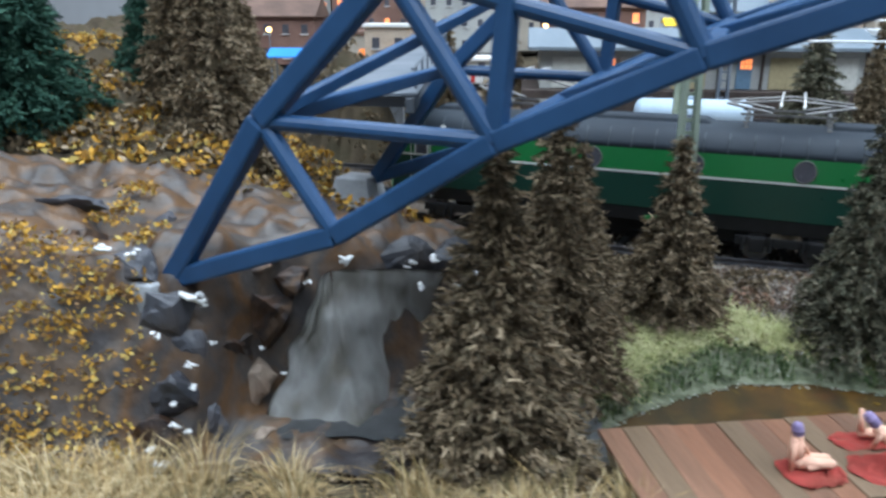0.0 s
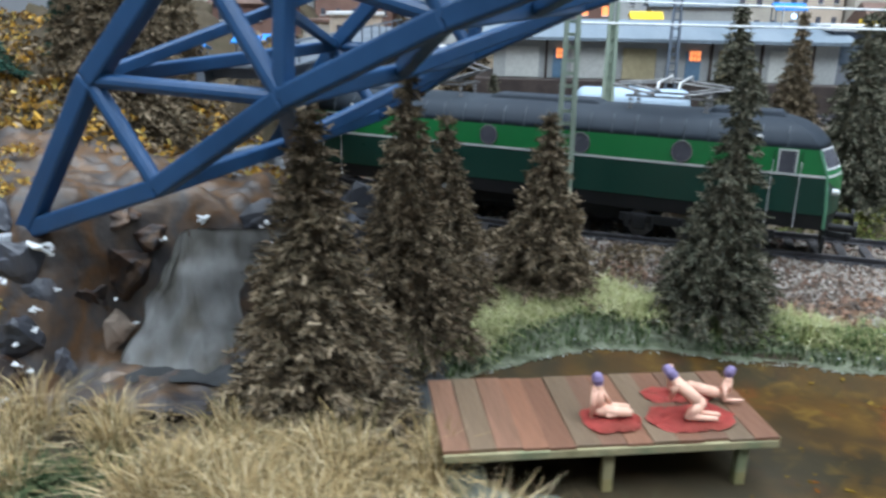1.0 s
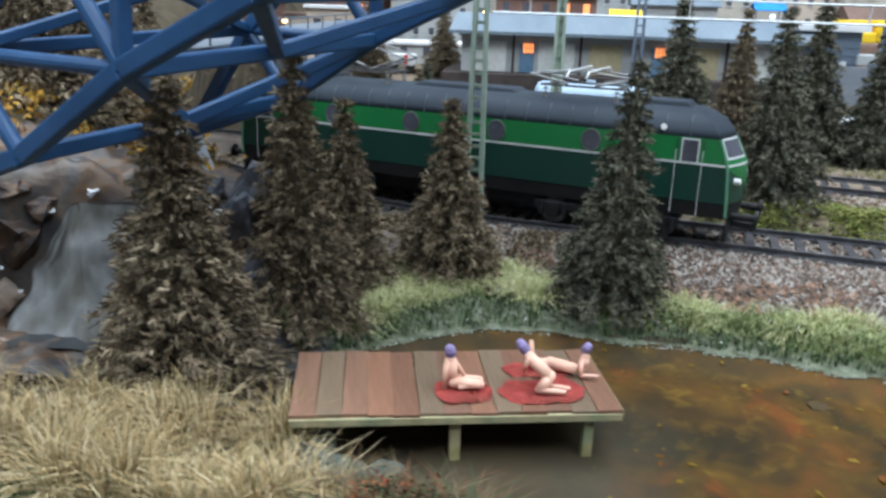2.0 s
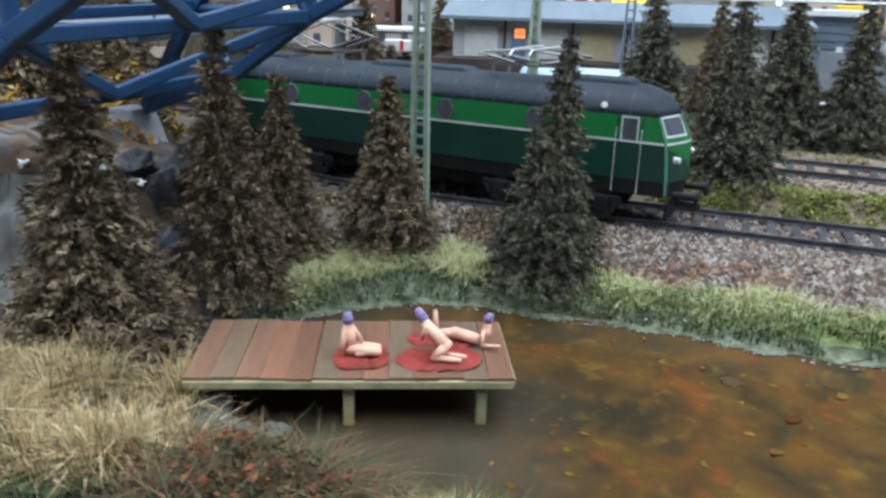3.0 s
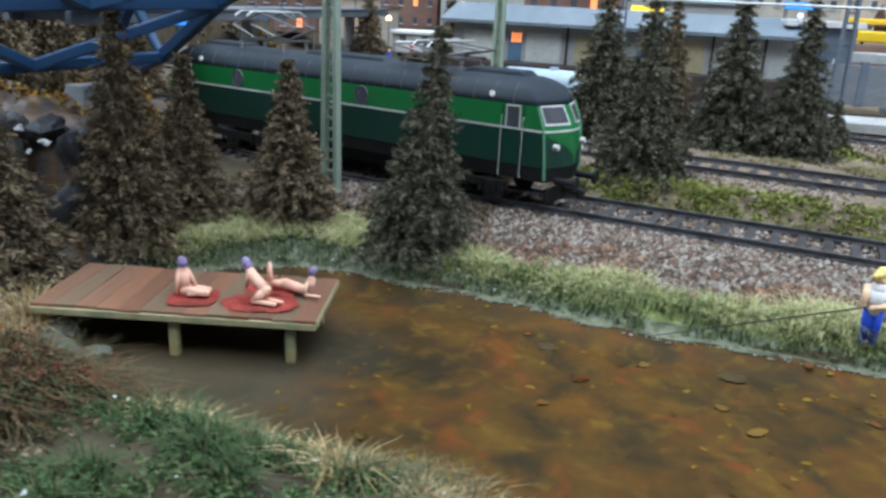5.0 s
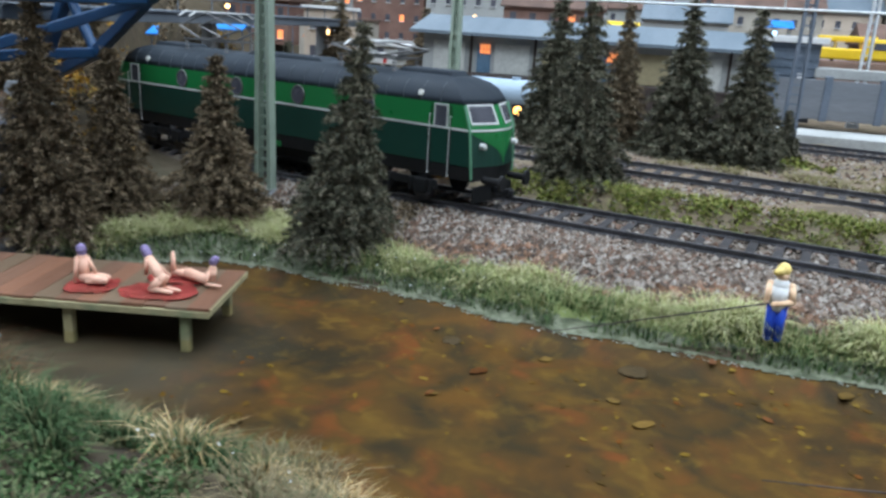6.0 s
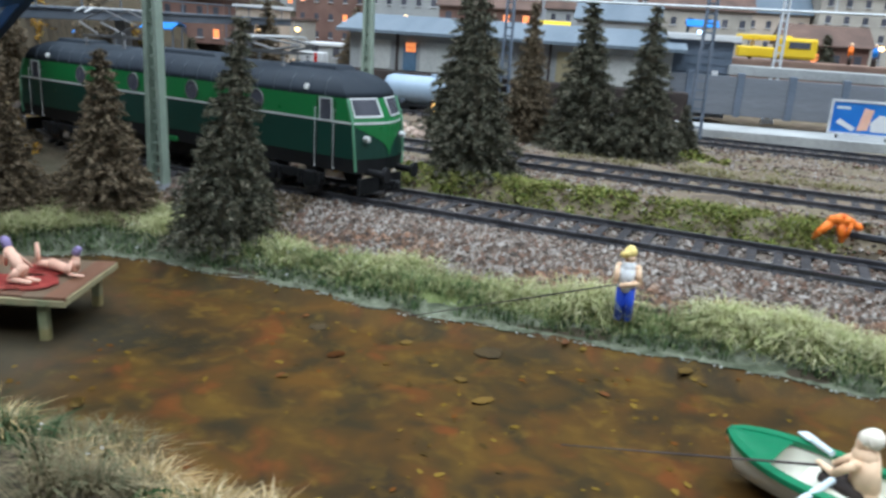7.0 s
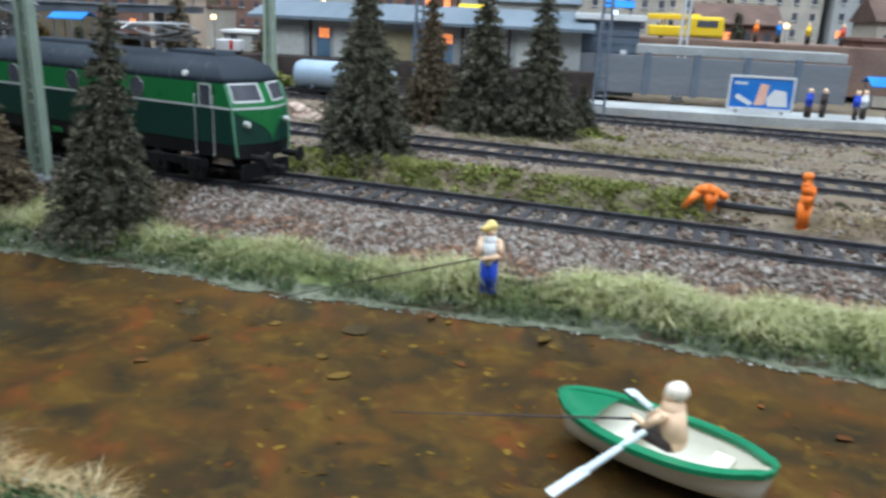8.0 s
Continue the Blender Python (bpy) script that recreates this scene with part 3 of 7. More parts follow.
# ---- fir trees ----
def fir_meshes(name, height, radius, seed, layers=20, lean=0.06, foliage=None):
    """A bottle-brush fir: tapered trunk, drooping tiers of short twigs, gaps and an uneven outline."""
    rng = np.random.default_rng(seed)
    verts, faces = [], []
    lo = height * 0.05
    count = 0
    for i in range(layers):
        u = (i + 0.3 * rng.random()) / layers
        z = lo + (height - lo) * u
        rad = radius * 1.08 * ((1 - u) ** 1.12) * rng.uniform(0.86, 1.1) + 0.10
        arms = max(6, int(20 * (1 - u) + 6))
        for a in range(arms):
            ang = math.tau * (a + rng.random() * 0.9) / arms + i
            ln = rad * rng.uniform(0.72, 1.12)
            steps = max(2, int(ln / 0.17))
            for s in range(steps):
                f = (s + 0.6 + 0.4 * rng.random()) / steps
                r = ln * f
                c = np.array([math.cos(ang) * r, math.sin(ang) * r, z - 0.36 * r * f + rng.normal(0, 0.035)])
                out = np.array([math.cos(ang), math.sin(ang), -0.45])
                for _ in range(17):
                    d = out + rng.normal(0, 0.75, 3)
                    d /= np.linalg.norm(d)
                    w = np.cross(d, rng.normal(0, 1, 3))
                    w /= np.linalg.norm(w) + 1e-6
                    L, W = rng.uniform(0.11, 0.25), rng.uniform(0.019, 0.040)
                    p = c + rng.normal(0, 0.06, 3)
                    verts += [p - w * W, p + w * W, p + d * L + w * W * 0.5, p + d * L - w * W * 0.5]
                    faces.append((count, count + 1, count + 2, count + 3))
                    count += 4
    core = bmesh.new()
    n = 12
    rings = []
    for i in range(9):
        u = i / 8
        rr = radius * 0.40 * ((1 - u) ** 1.1) + 0.03
        rings.append([Vector((math.cos(k * math.tau / n) * rr * (0.85 + 0.3 * ((k * 7 + i * 3) % 5) / 4), math.sin(k * math.tau / n) * rr, lo + (height - lo) * 0.97 * u)) for k in range(n)])
    loft(core, rings)
    base = len(verts)
    core.verts.index_update()
    verts += [np.array(v.co) for v in core.verts]
    faces += [tuple(base + v.index for v in f.verts) for f in core.faces]
    core.free()
    bm = bmesh.new()
    rod(bm, (0, 0, -0.25), (0, 0, height * 0.93), 0.16 * radius / 1.7 + 0.06, 0.02, n=8)
    return verts, faces, bm


FIR_SETS = {}


def fir(key, at, height, radius, seed, label, foliage, group="fir trees", turn=0.0, lean=0.0):
    tree = thing("fir_tree", label, "tree", group, at=at, turn=turn)
    if key not in FIR_SETS:
        v, f, bm = fir_meshes("fir", 8.0, 1.9, seed, 18)
        trunk = part("trunk", bm, M_BARK, tree)
        crown = raw("crown", v, f, foliage, tree)
        FIR_SETS[key] = (trunk.data, crown.data)
    else:
        trunk, crown = (piece(n, m, tree, Matrix.Identity(4)) for n, m in zip(("trunk", "crown"), FIR_SETS[key]))
    tree.matrix_basis = pose(at[0] * CM, at[1] * CM, at[2] * CM, 0, lean, turn) @ Matrix.Diagonal((radius / 1.9, radius / 1.9, height / 8.0, 1))
    return tree


def stand(x, y):
    return float(ground(x, y))


BROWN = "brown-grey model fir with drooping tiers"
DARK = "dark grey-green model fir with drooping tiers"
for key, x, y, h, r, lean, seed, lab, fol in (
        ("a", -0.8, 16.6, 7.9, 2.35, 0, 1, BROWN + " at the pond's west end", M_FIR),
        ("b", 0.7, 21.6, 8.2, 2.15, 0, 2, BROWN, M_FIR),
        ("c", 1.6, 24.3, 6.9, 1.8, 0, 3, BROWN, M_FIR),
        ("a", 5.0, 26.2, 6.9, 2.05, 0, 4, BROWN, M_FIR),
        ("d", 10.8, 25.1, 8.4, 1.95, -5.5, 5, DARK + " beside the ballast", M_FIRGREEN),
        ("d", 18.6, 34.7, 8.6, 2.2, -4.5, 6, DARK + " between the tracks", M_FIRGREEN),
        ("e", 16.0, 45.5, 9.0, 2.6, -2, 7, DARK, M_FIRGREEN),
        ("b", 19.6, 47.0, 8.6, 1.9, 0, 8, BROWN, M_FIR),
        ("e", 23.2, 45.0, 9.0, 2.5, -2, 9, DARK, M_FIRGREEN),
        ("d", 26.5, 44.2, 8.6, 2.3, 0, 10, DARK, M_FIRGREEN),
        ("e", 29.0, 46.5, 3.2, 1.2, 0, 11, "small dark fir beside the far track", M_FIRGREEN),
        ("e", 2.5, 37.4, 5.4, 1.3, 0, 12, "dark slim fir between the tracks", M_FIRGREEN)):
    z = stand(x, y) - 0.1
    fir(key, (x, y, z), h, r, seed, lab, fol, turn=seed * 47.0, lean=lean)
bridge()
bm = bmesh.new()
box(bm, (0, 0, 0), (0.28, 0.05, 0.17), 0.015)
ob = part("paper_tag", bm, M_FOAM)
ob.matrix_basis = pose(0.0165, 0.2395, 0.0512, 10, 25, 8)
tagged(ob, "small white paper scrap caught in the fir's branches", "paper")

# ---- tracks ----
track(FRONT, -12, 70, -4, 48, FRONT_Z)
track(MIDDLE, -20, 74, -4, 52)
track(far_track_y, -30, 78, -8, 60, 2.55, 0.8)
track(siding_y, -30, 78, -8, 60, 2.75, 0.9)

# ---- wooden deck in the pond, with towels ----
def bathing_deck():
    dk = thing("bathing_deck", "weathered wooden bathing deck on mossy posts in the pond", "deck", at=(2.6, 14.7, 0.98), turn=12.5)
    rng = random.Random(5)
    bm = bmesh.new()
    box(bm, (0, 1.75, 0), (0.622, 3.5, 0.13), 0.012)
    first = part("plank", bm, M_PLANK, dk)
    for i in range(13):
        m = pose((0.31 + i * 0.625) * CM, rng.uniform(-0.04, 0.04) * CM, rng.uniform(-0.015, 0.02) * CM, 0, rng.uniform(-0.8, 0.8), rng.uniform(-0.5, 0.5))
        kinds = (M_PLANK, M_PLANK_RED, M_PLANK_GREEN)
        if i == 0:
            first.matrix_basis = m
            sorts = [first.data] + [first.data.copy() for _ in kinds[1:]]
            for me, k in zip(sorts, kinds):
                me.materials[0] = k
        else:
            piece("plank", sorts[(1, 2, 0, 1, 1, 2, 0, 1, 2, 1, 0, 2, 1)[i]], dk, m)
    for name, a, b in (("front_edge_board", (0, 0.0, -0.12), (8.12, 0.0, -0.12)), ("side_edge_board", (8.1, 0.0, -0.06), (8.1, 3.5, -0.06)), ("bearer", (0.1, 3.2, -0.17), (8.0, 3.2, -0.17))):
        bm = bmesh.new()
        beam(bm, a, b, 0.13, 0.2, 0.02)
        part(name, bm, M_POST, dk, "yellow-green mossy edge board")
    for x, y in ((4.0, 0.25), (7.35, 0.25), (7.6, 3.1), (3.9, 3.1), (1.0, 3.1)):
        bm = bmesh.new()
        beam(bm, (x, y, -1.35), (x, y, -0.07), 0.27, 0.27, 0.03)
        part("post", bm, M_POST, dk)
    return dk


def on_deck(x, y, z=0.065):
    """Deck place to world, in cm."""
    c, s = math.cos(radians(12.5)), math.sin(radians(12.5))
    return (2.6 + c * x - s * y, 14.7 + s * x + c * y, 0.98 + z)


def towel(x, y, w, d, turn, seed):
    rng = random.Random(seed)
    bm = bmesh.new()
    nx, ny = 9, 7
    grid = [[bm.verts.new(((i / (nx - 1) - 0.5) * w * (0.55 + 0.45 * math.sin(math.pi * (j + 0.6) / (ny + 0.2))) + rng.uniform(-.07, .07), (j / (ny - 1) - 0.5) * d + rng.uniform(-.06, .06), 0.015 + rng.uniform(0, 0.06))) for i in range(nx)] for j in range(ny)]
    for j in range(ny - 1):
        for i in range(nx - 1):
            bm.faces.new((grid[j][i], grid[j][i + 1], grid[j + 1][i + 1], grid[j + 1][i]))
    bmesh.ops.solidify(bm, geom=bm.faces[:], thickness=0.03)
    ob = part("towel", bm, M_TOWEL)
    tagged(ob, "crumpled red towel spread on the deck", "towel", "towels")
    ob.matrix_basis = pose(*[CM * v for v in on_deck(x, y)], 0, 0, 12.5 + turn)


def figure(name, label, category, at, turn, bits, group="", size=1.0):
    """A painted miniature as one plain mesh: rounded limbs given as (a, b, r0, r1, material)."""
    mats, bm = [], bmesh.new()
    for a, b, r0, r1, material in bits:
        if material not in mats:
            mats.append(material)
        before = len(bm.faces)
        rod(bm, a, b, r0, r1, 9)
        ball(bm, a, (r0,) * 3, 9, 6), ball(bm, b, (r1,) * 3, 9, 6)
        bm.faces.ensure_lookup_table()
        for f in bm.faces[before:]:
            f.material_index = mats.index(material)
            f.smooth = True
    ob = part(name, bm, mats[0])
    for m in mats[1:]:
        ob.data.materials.append(m)
    ob.matrix_basis = pose(*[CM * v for v in at], 0, 0, turn) @ Matrix.Scale(size, 4)
    return tagged(ob, label, category, group)


bathing_deck()
towel(4.3, 1.05, 1.5, 1.2, 10, 1)
towel(6.3, 0.95, 2.2, 1.3, 5, 2)
towel(6.4, 2.1, 1.9, 0.8, -5, 3)
S, P = M_SKIN, M_HAIR
figure("figurine", "small plain pink figurine sitting on a red towel", "figurine", on_deck(4.0, 1.25, 0.13), 0, (
    ((0, 0, 0.16), (-0.05, 0, 0.75), 0.17, 0.15, S), ((-0.05, 0, 0.9), (-0.07, 0, 1.02), 0.14, 0.14, P),
    ((0.05, -0.08, 0.15), (0.75, -0.1, 0.17), 0.15, 0.11, S), ((0.05, 0.12, 0.15), (0.7, 0.1, 0.2), 0.15, 0.1, S), ((0.7, -0.05, 0.15), (0.25, -0.2, 0.09), 0.09, 0.07, S),
    ((-0.13, -0.12, 0.72), (-0.16, -0.22, 0.06), 0.07, 0.05, S), ((0.0, 0.15, 0.72), (0.3, 0.1, 0.3), 0.06, 0.05, S)), "figurines")
figure("figurine", "small plain pink figurine kneeling on a red towel", "figurine", on_deck(6.1, 0.95, 0.13), 0, (
    ((0.35, 0, 0.42), (-0.2, 0.25, 0.82), 0.17, 0.15, S), ((-0.3, 0.3, 0.97), (-0.42, 0.36, 1.1), 0.14, 0.13, P),
    ((0.35, -0.05, 0.4), (0.1, -0.15, 0.1), 0.14, 0.1, S), ((0.1, -0.15, 0.1), (0.75, -0.15, 0.09), 0.1, 0.06, S), ((0.4, 0.1, 0.4), (0.2, 0.1, 0.1), 0.13, 0.1, S), ((0.2, 0.1, 0.1), (0.85, 0.08, 0.09), 0.09, 0.06, S),
    ((-0.2, 0.1, 0.8), (-0.3, 0.2, 0.4), 0.06, 0.05, S), ((-0.2, 0.35, 0.8), (0.2, 0.6, 0.3), 0.06, 0.05, S)), "figurines")
figure("figurine", "small plain pink figurine lying on a red towel", "figurine", on_deck(6.5, 2.05, 0.13), 0, (
    ((0.85, 0, 0.14), (0.25, 0.1, 0.2), 0.15, 0.17, S), ((0.25, 0.1, 0.2), (-0.25, 0.1, 0.15), 0.15, 0.1, S), ((-0.25, 0.1, 0.15), (-0.3, 0.15, 0.75), 0.09, 0.06, S),
    ((1.1, 0, 0.22), (1.15, 0, 0.5), 0.14, 0.12, S), ((1.15, 0.04, 0.7), (1.2, 0.05, 0.78), 0.13, 0.12, P), ((1.05, -0.12, 0.4), (1.05, -0.25, 0.07), 0.06, 0.05, S), ((1.05, -0.25, 0.07), (1.5, -0.2, 0.07), 0.05, 0.04, S)), "figurines")


# ---- green electric locomotive on the front track ----
M_DGREEN = mat("loco_dark_green", [(0.005, 0.032, 0.024), (0.007, 0.042, 0.031)], 0.4, 0.32, fine=6, grain=0.08, spec=0.5)
M_LGREEN = mat("loco_light_green", [(0.007, 0.125, 0.034), (0.010, 0.150, 0.041)], 0.4, 0.32, fine=6, grain=0.08, spec=0.5)
M_TRIM = mat("pale_green_trim", [(0.10, 0.26, 0.16), (0.14, 0.32, 0.21)], 0.8, 0.35, grain=0.08)
M_RIB = mat("roof_rib_grey", [(0.050, 0.062, 0.078), (0.080, 0.095, 0.11)], 1, 0.5, grain=0.1)
M_SLATE = mat("loco_roof_slate", [(0.017, 0.024, 0.034), (0.028, 0.037, 0.048)], 0.6, 0.68, fine=5, grain=0.12, bump=0.15, spec=0.2)
M_BLACK = mat("loco_black", [(0.006, 0.007, 0.008), (0.013, 0.013, 0.015)], 1.5, 0.6, grain=0.2)
M_SILVER = mat("silver_trim", [(0.55, 0.57, 0.58), (0.66, 0.68, 0.68)], 2, 0.35, metal=0.15, grain=0.08)
M_GLASS = mat("loco_window", [(0.05, 0.055, 0.07), (0.10, 0.10, 0.12)], 1.2, 0.12, grain=0.1, spec=0.6)
M_PORT = mat("porthole_glass", [(0.055, 0.058, 0.075), (0.09, 0.09, 0.11)], 1.5, 0.25, grain=0.1)
M_PANTO = mat("pantograph_steel", [(0.14, 0.14, 0.145), (0.24, 0.24, 0.24)], 2, 0.4, metal=0.6, grain=0.1)
M_LAMP = mat("lamp_glass", [(0.75, 0.75, 0.72), (0.85, 0.85, 0.82)], 3, 0.15, grain=0.05)


def loco():
    half_len = 9.75
    lo = thing("electric_locomotive", "two-tone green electric locomotive with slate roof on the track", "locomotive", at=(0, 0, 0))
    # height, half width, where the corner stands, how far the nose bulges past it
    lv = ((0.92, 1.60, 10.02, 0.36), (1.40, 1.68, 10.02, 0.44), (2.52, 1.70, 9.90, 0.50), (2.64, 1.70, 9.88, 0.50), (3.36, 1.66, 9.58, 0.40), (3.56, 1.64, 9.46, 0.38), (3.80, 1.54, 9.26, 0.34), (3.98, 1.30, 8.98, 0.28), (4.12, 0.95, 8.60, 0.2), (4.19, 0.55, 8.15, 0.12), (4.21, 0.15, 7.6, 0.06))

    def outline(w, h, e, n=14):
        """Plan at one level: straight sides, rounded wedge ends; counter-clockwise from the front's near corner."""
        pts = []
        for s in (1, -1):
            for k in range(n + 1):
                th = -math.pi / 2 + math.pi * k / n
                cx, sy = 1 - abs(math.sin(th)) ** 1.7, math.sin(th)
                pts.append((s * (h + e * cx), s * w * sy))
        return pts

    def at_level(z):
        for (z0, *a), (z1, *b) in zip(lv, lv[1:]):
            if z <= z1:
                f = (z - z0) / (z1 - z0)
                return [p + f * (q - p) for p, q in zip(a, b)]
        return lv[-1][1:]

    def band(name, zs, material, grow=0.0, cap=False, label=""):
        bm = bmesh.new()
        rings = []
        for z in zs:
            w, h, e = at_level(z)
            rings.append([Vector((x, y, z)) for x, y in outline(w + grow, h, e + grow)])
        loft(bm, rings, caps=cap)
        bmesh.ops.recalc_face_normals(bm, faces=bm.faces)
        return part(name, bm, material, lo, label, smooth=name == "roof")

    body = band("lower_body", (1.40, 1.9, 2.55), M_DGREEN, label="dark green lower body")
    band("skirt", (0.92, 1.1, 1.40), M_BLACK, -0.02, True)
    band("waist_strip", (2.545, 2.615), M_SILVER, 0.015)
    band("upper_body", (2.61, 2.9, 3.1, 3.36), M_LGREEN, label="bright green upper body")
    roof = band("roof", [z for z, *_ in lv[4:]], M_SLATE, 0.0, True)

    def nose(name, z0, z1, t0, t1, material, off, s=1, parent=None, narrow=None):
        """A patch on the rounded nose between two levels and two angles."""
        bm = bmesh.new()
        rows, n, m = [], 8, 6
        for j in range(m + 1):
            z = z0 + (z1 - z0) * j / m
            w, h, e = at_level(z)
            row = []
            for k in range(n + 1):
                a0, a1 = (t0, t1) if narrow is None else (t0 * (narrow + (1 - narrow) * (j / m) ** 2.2), t1 * (narrow + (1 - narrow) * (j / m) ** 2.2))
                th = radians(a0 + (a1 - a0) * k / n)
                cx, sy = 1 - abs(math.sin(th)) ** 1.7, math.sin(th)
                row.append(bm.verts.new((s * (h + (e + off) * cx), s * (w + off) * sy, z)))
            rows.append(row)
        for p, q in zip(rows, rows[1:]):
            for k in range(n):
                bm.faces.new((p[k], p[k + 1], q[k + 1], q[k]))
        return part(name, bm, material, parent or lo)

    for s in (1, -1):
        nose("nose_panel", 1.5, 2.53, -80, 80, M_LGREEN, 0.02, s, narrow=0.02)
        for a, b in ((-62, -12), (12, 62)):
            fr = nose("windscreen_frame", 2.76, 3.38, a - 4, b + 4, M_SILVER, 0.02, s)
            pane = nose("windscreen", 2.83, 3.33, a, b, M_GLASS, 0.035, s, fr)
        for k in (-1, 1):
            c = Vector((s * (half_len + 0.40), k * 1.22, 2.08))
            bm = bmesh.new()
            rod(bm, c, c + Vector((s * 0.20, k * 0.03, 0)), 0.105, 0.10, 12)
            hl = part("headlight", bm, M_SILVER, lo)
            bm = bmesh.new()
            ball(bm, c + Vector((s * 0.20, k * 0.03, 0)), (0.03, 0.06, 0.06))
            part("lens", bm, M_LAMP, hl)
            # buffers
            bm = bmesh.new()
            c = Vector((s * (half_len + 0.45), k * 1.0, 0.95))
            rod(bm, c, c + Vector((s * 0.75, 0, 0)), 0.12, 0.12, 10), rod(bm, c + Vector((s * 0.75, 0, 0)), c + Vector((s * 0.86, 0, 0)), 0.26, 0.26, 14)
            part("buffer", bm, M_BLACK, lo)
            # corner trims
            bm = bmesh.new()
            pts = []
            for z in (1.0, 1.6, 2.2, 2.6, 3.0, 3.36):
                w, h, e = at_level(z)
                pts.append(Vector((s * (h + 0.03), k * (w + 0.01), z)))
            tube(bm, pts, 0.05)
            part("corner_trim", bm, M_TRIM, lo)
        bm = bmesh.new()
        beam(bm, (s * (half_len + 0.4), 0, 0.55), (s * (half_len + 1.25), 0, 0.5), 0.28, 0.2, 0.03)
        beam(bm, (s * (half_len + 1.1), -0.22, 0.5), (s * (half_len + 1.1), 0.22, 0.5), 0.12, 0.3, 0.02)
        part("coupling", bm, M_BLACK, lo)
        bm = bmesh.new()
        beam(bm, (s * (half_len + 0.35), -1.5, 0.45), (s * (half_len + 0.35), 1.5, 0.45), 0.12, 0.55, 0.03)
        part("rail_guard", bm, M_BLACK, lo)
        for side in (-1, 1):
            y = side * 1.70
            # cab door: frame lines, window and two handrails
            bm = bmesh.new()
            x = s * (half_len - 1.06)
            for xx in (x - 0.42, x + 0.42):
                beam(bm, (xx, y + side * 0.005, 0.95), (xx, y + side * 0.005, 3.3), 0.02, 0.03)
            door = part("cab_door", bm, M_BLACK, lo)
            bm = bmesh.new()
            for sx, sz, wx, wz in ((0, 0.36, 0.58, 0.045), (0, -0.36, 0.58, 0.045), (-0.27, 0, 0.045, 0.76), (0.27, 0, 0.045, 0.76)):
                box(bm, (x + sx, y + side * 0.01, 2.95 + sz), (wx, 0.04, wz))
            part("door_window_frame", bm, M_SILVER, door)
            bm = bmesh.new()
            box(bm, (x, y, 2.95), (0.5, 0.03, 0.68))
            part("door_window", bm, M_GLASS, door)
            for xx in (x - 0.43, x + 0.43):
                bm = bmesh.new()
                rod(bm, (xx, y + side * 0.1, 0.98), (xx, y + side * 0.1, 2.98), 0.013, n=6)
                for zz in (1.02, 2.95):
                    rod(bm, (xx, y, zz), (xx, y + side * 0.1, zz), 0.02, n=6)
                part("handrail", bm, M_SILVER, lo)
            # bogie frames, axle boxes and wheels
            bm = bmesh.new()
            xc = s * 6.0
            beam(bm, (xc - 2.6, side * 1.58, 0.62), (xc + 2.6, side * 1.58, 0.62), 0.12, 0.3, 0.03)
            for xx in (-1.9, 0, 1.9):
                box(bm, (xc + xx, side * 1.62, 0.5), (0.5, 0.16, 0.5), 0.04)
                rod(bm, (xc + xx - 0.45, side * 1.64, 0.3), (xc + xx - 0.45, side * 1.64, 0.75), 0.08, n=8)
                rod(bm, (xc + xx + 0.45, side * 1.64, 0.3), (xc + xx + 0.45, side * 1.64, 0.75), 0.08, n=8)
            part("bogie_frame", bm, M_BLACK, lo)
            for xx in (-1.9, 0, 1.9):
                bm = bmesh.new()
                rod(bm, (xc + xx, side * 1.36, 0.43), (xc + xx, side * 1.50, 0.43), 0.43, 0.43, 20)
                rod(bm, (xc + xx, side * 1.30, 0.43), (xc + xx, side * 1.36, 0.43), 0.48, 0.48, 20)
                part("wheel", bm, M_RAIL, lo)
    for side in (-1, 1):
        for i in range(4):
            x = -5.32 + i * 3.55
            bm = bmesh.new()
            bmesh.ops.create_circle(bm, segments=24, radius=0.34, cap_ends=True, matrix=Matrix.Translation((x, side * 1.715, 2.98)) @ Matrix.Rotation(math.pi / 2, 4, "X"))
            ph = part("porthole", bm, M_PORT, lo)
            bm = bmesh.new()
            loft(bm, [[Vector((x + math.cos(k * math.tau / 28) * r, side * y, 2.98 + math.sin(k * math.tau / 28) * r)) for k in range(28)] for r, y in ((0.32, 1.70), (0.325, 1.735), (0.355, 1.735), (0.365, 1.70))], caps=False)
            bmesh.ops.recalc_face_normals(bm, faces=bm.faces)
            part("porthole_rim", bm, M_PANTO, ph)
        # ribs down the roof's shoulder
        for i in range(22):
            x = -8.6 + i * 0.82
            bm = bmesh.new()
            for (za, wa, _, _), (zb, wb, _, _) in zip(lv[4:7], lv[5:8]):
                rod(bm, (x, side * (wa + 0.01), za), (x, side * (wb + 0.01), zb), 0.022, n=5)
            part("roof_rib", bm, M_RIB, roof)
        bm = bmesh.new()
        box(bm, (0.5, side * 1.62, 1.02), (0.55, 0.06, 0.2), 0.02)
        part("maker_plate", bm, M_LGREEN, lo, "small light green plate")
        for s in (-1, 1):
            bm = bmesh.new()
            rod(bm, (s * 7.75, side * 1.5, 3.58), (s * 7.75, side * 1.70, 3.62), 0.10, 0.10, 12)
            part("whistle", bm, M_LAMP, roof)
    bm = bmesh.new()
    box(bm, (0, 0, 0.75), (8.5, 2.4, 0.7), 0.1)
    part("underframe", bm, M_BLACK, lo)
    for x, sx in ((7.2, 2.6), (0, 4.6), (-7.2, 2.6)):
        bm = bmesh.new()
        box(bm, (x, 0, 4.22), (sx, 1.3, 0.2), 0.06, taper=0.85)
        part("roof_hatch", bm, M_SLATE, roof)
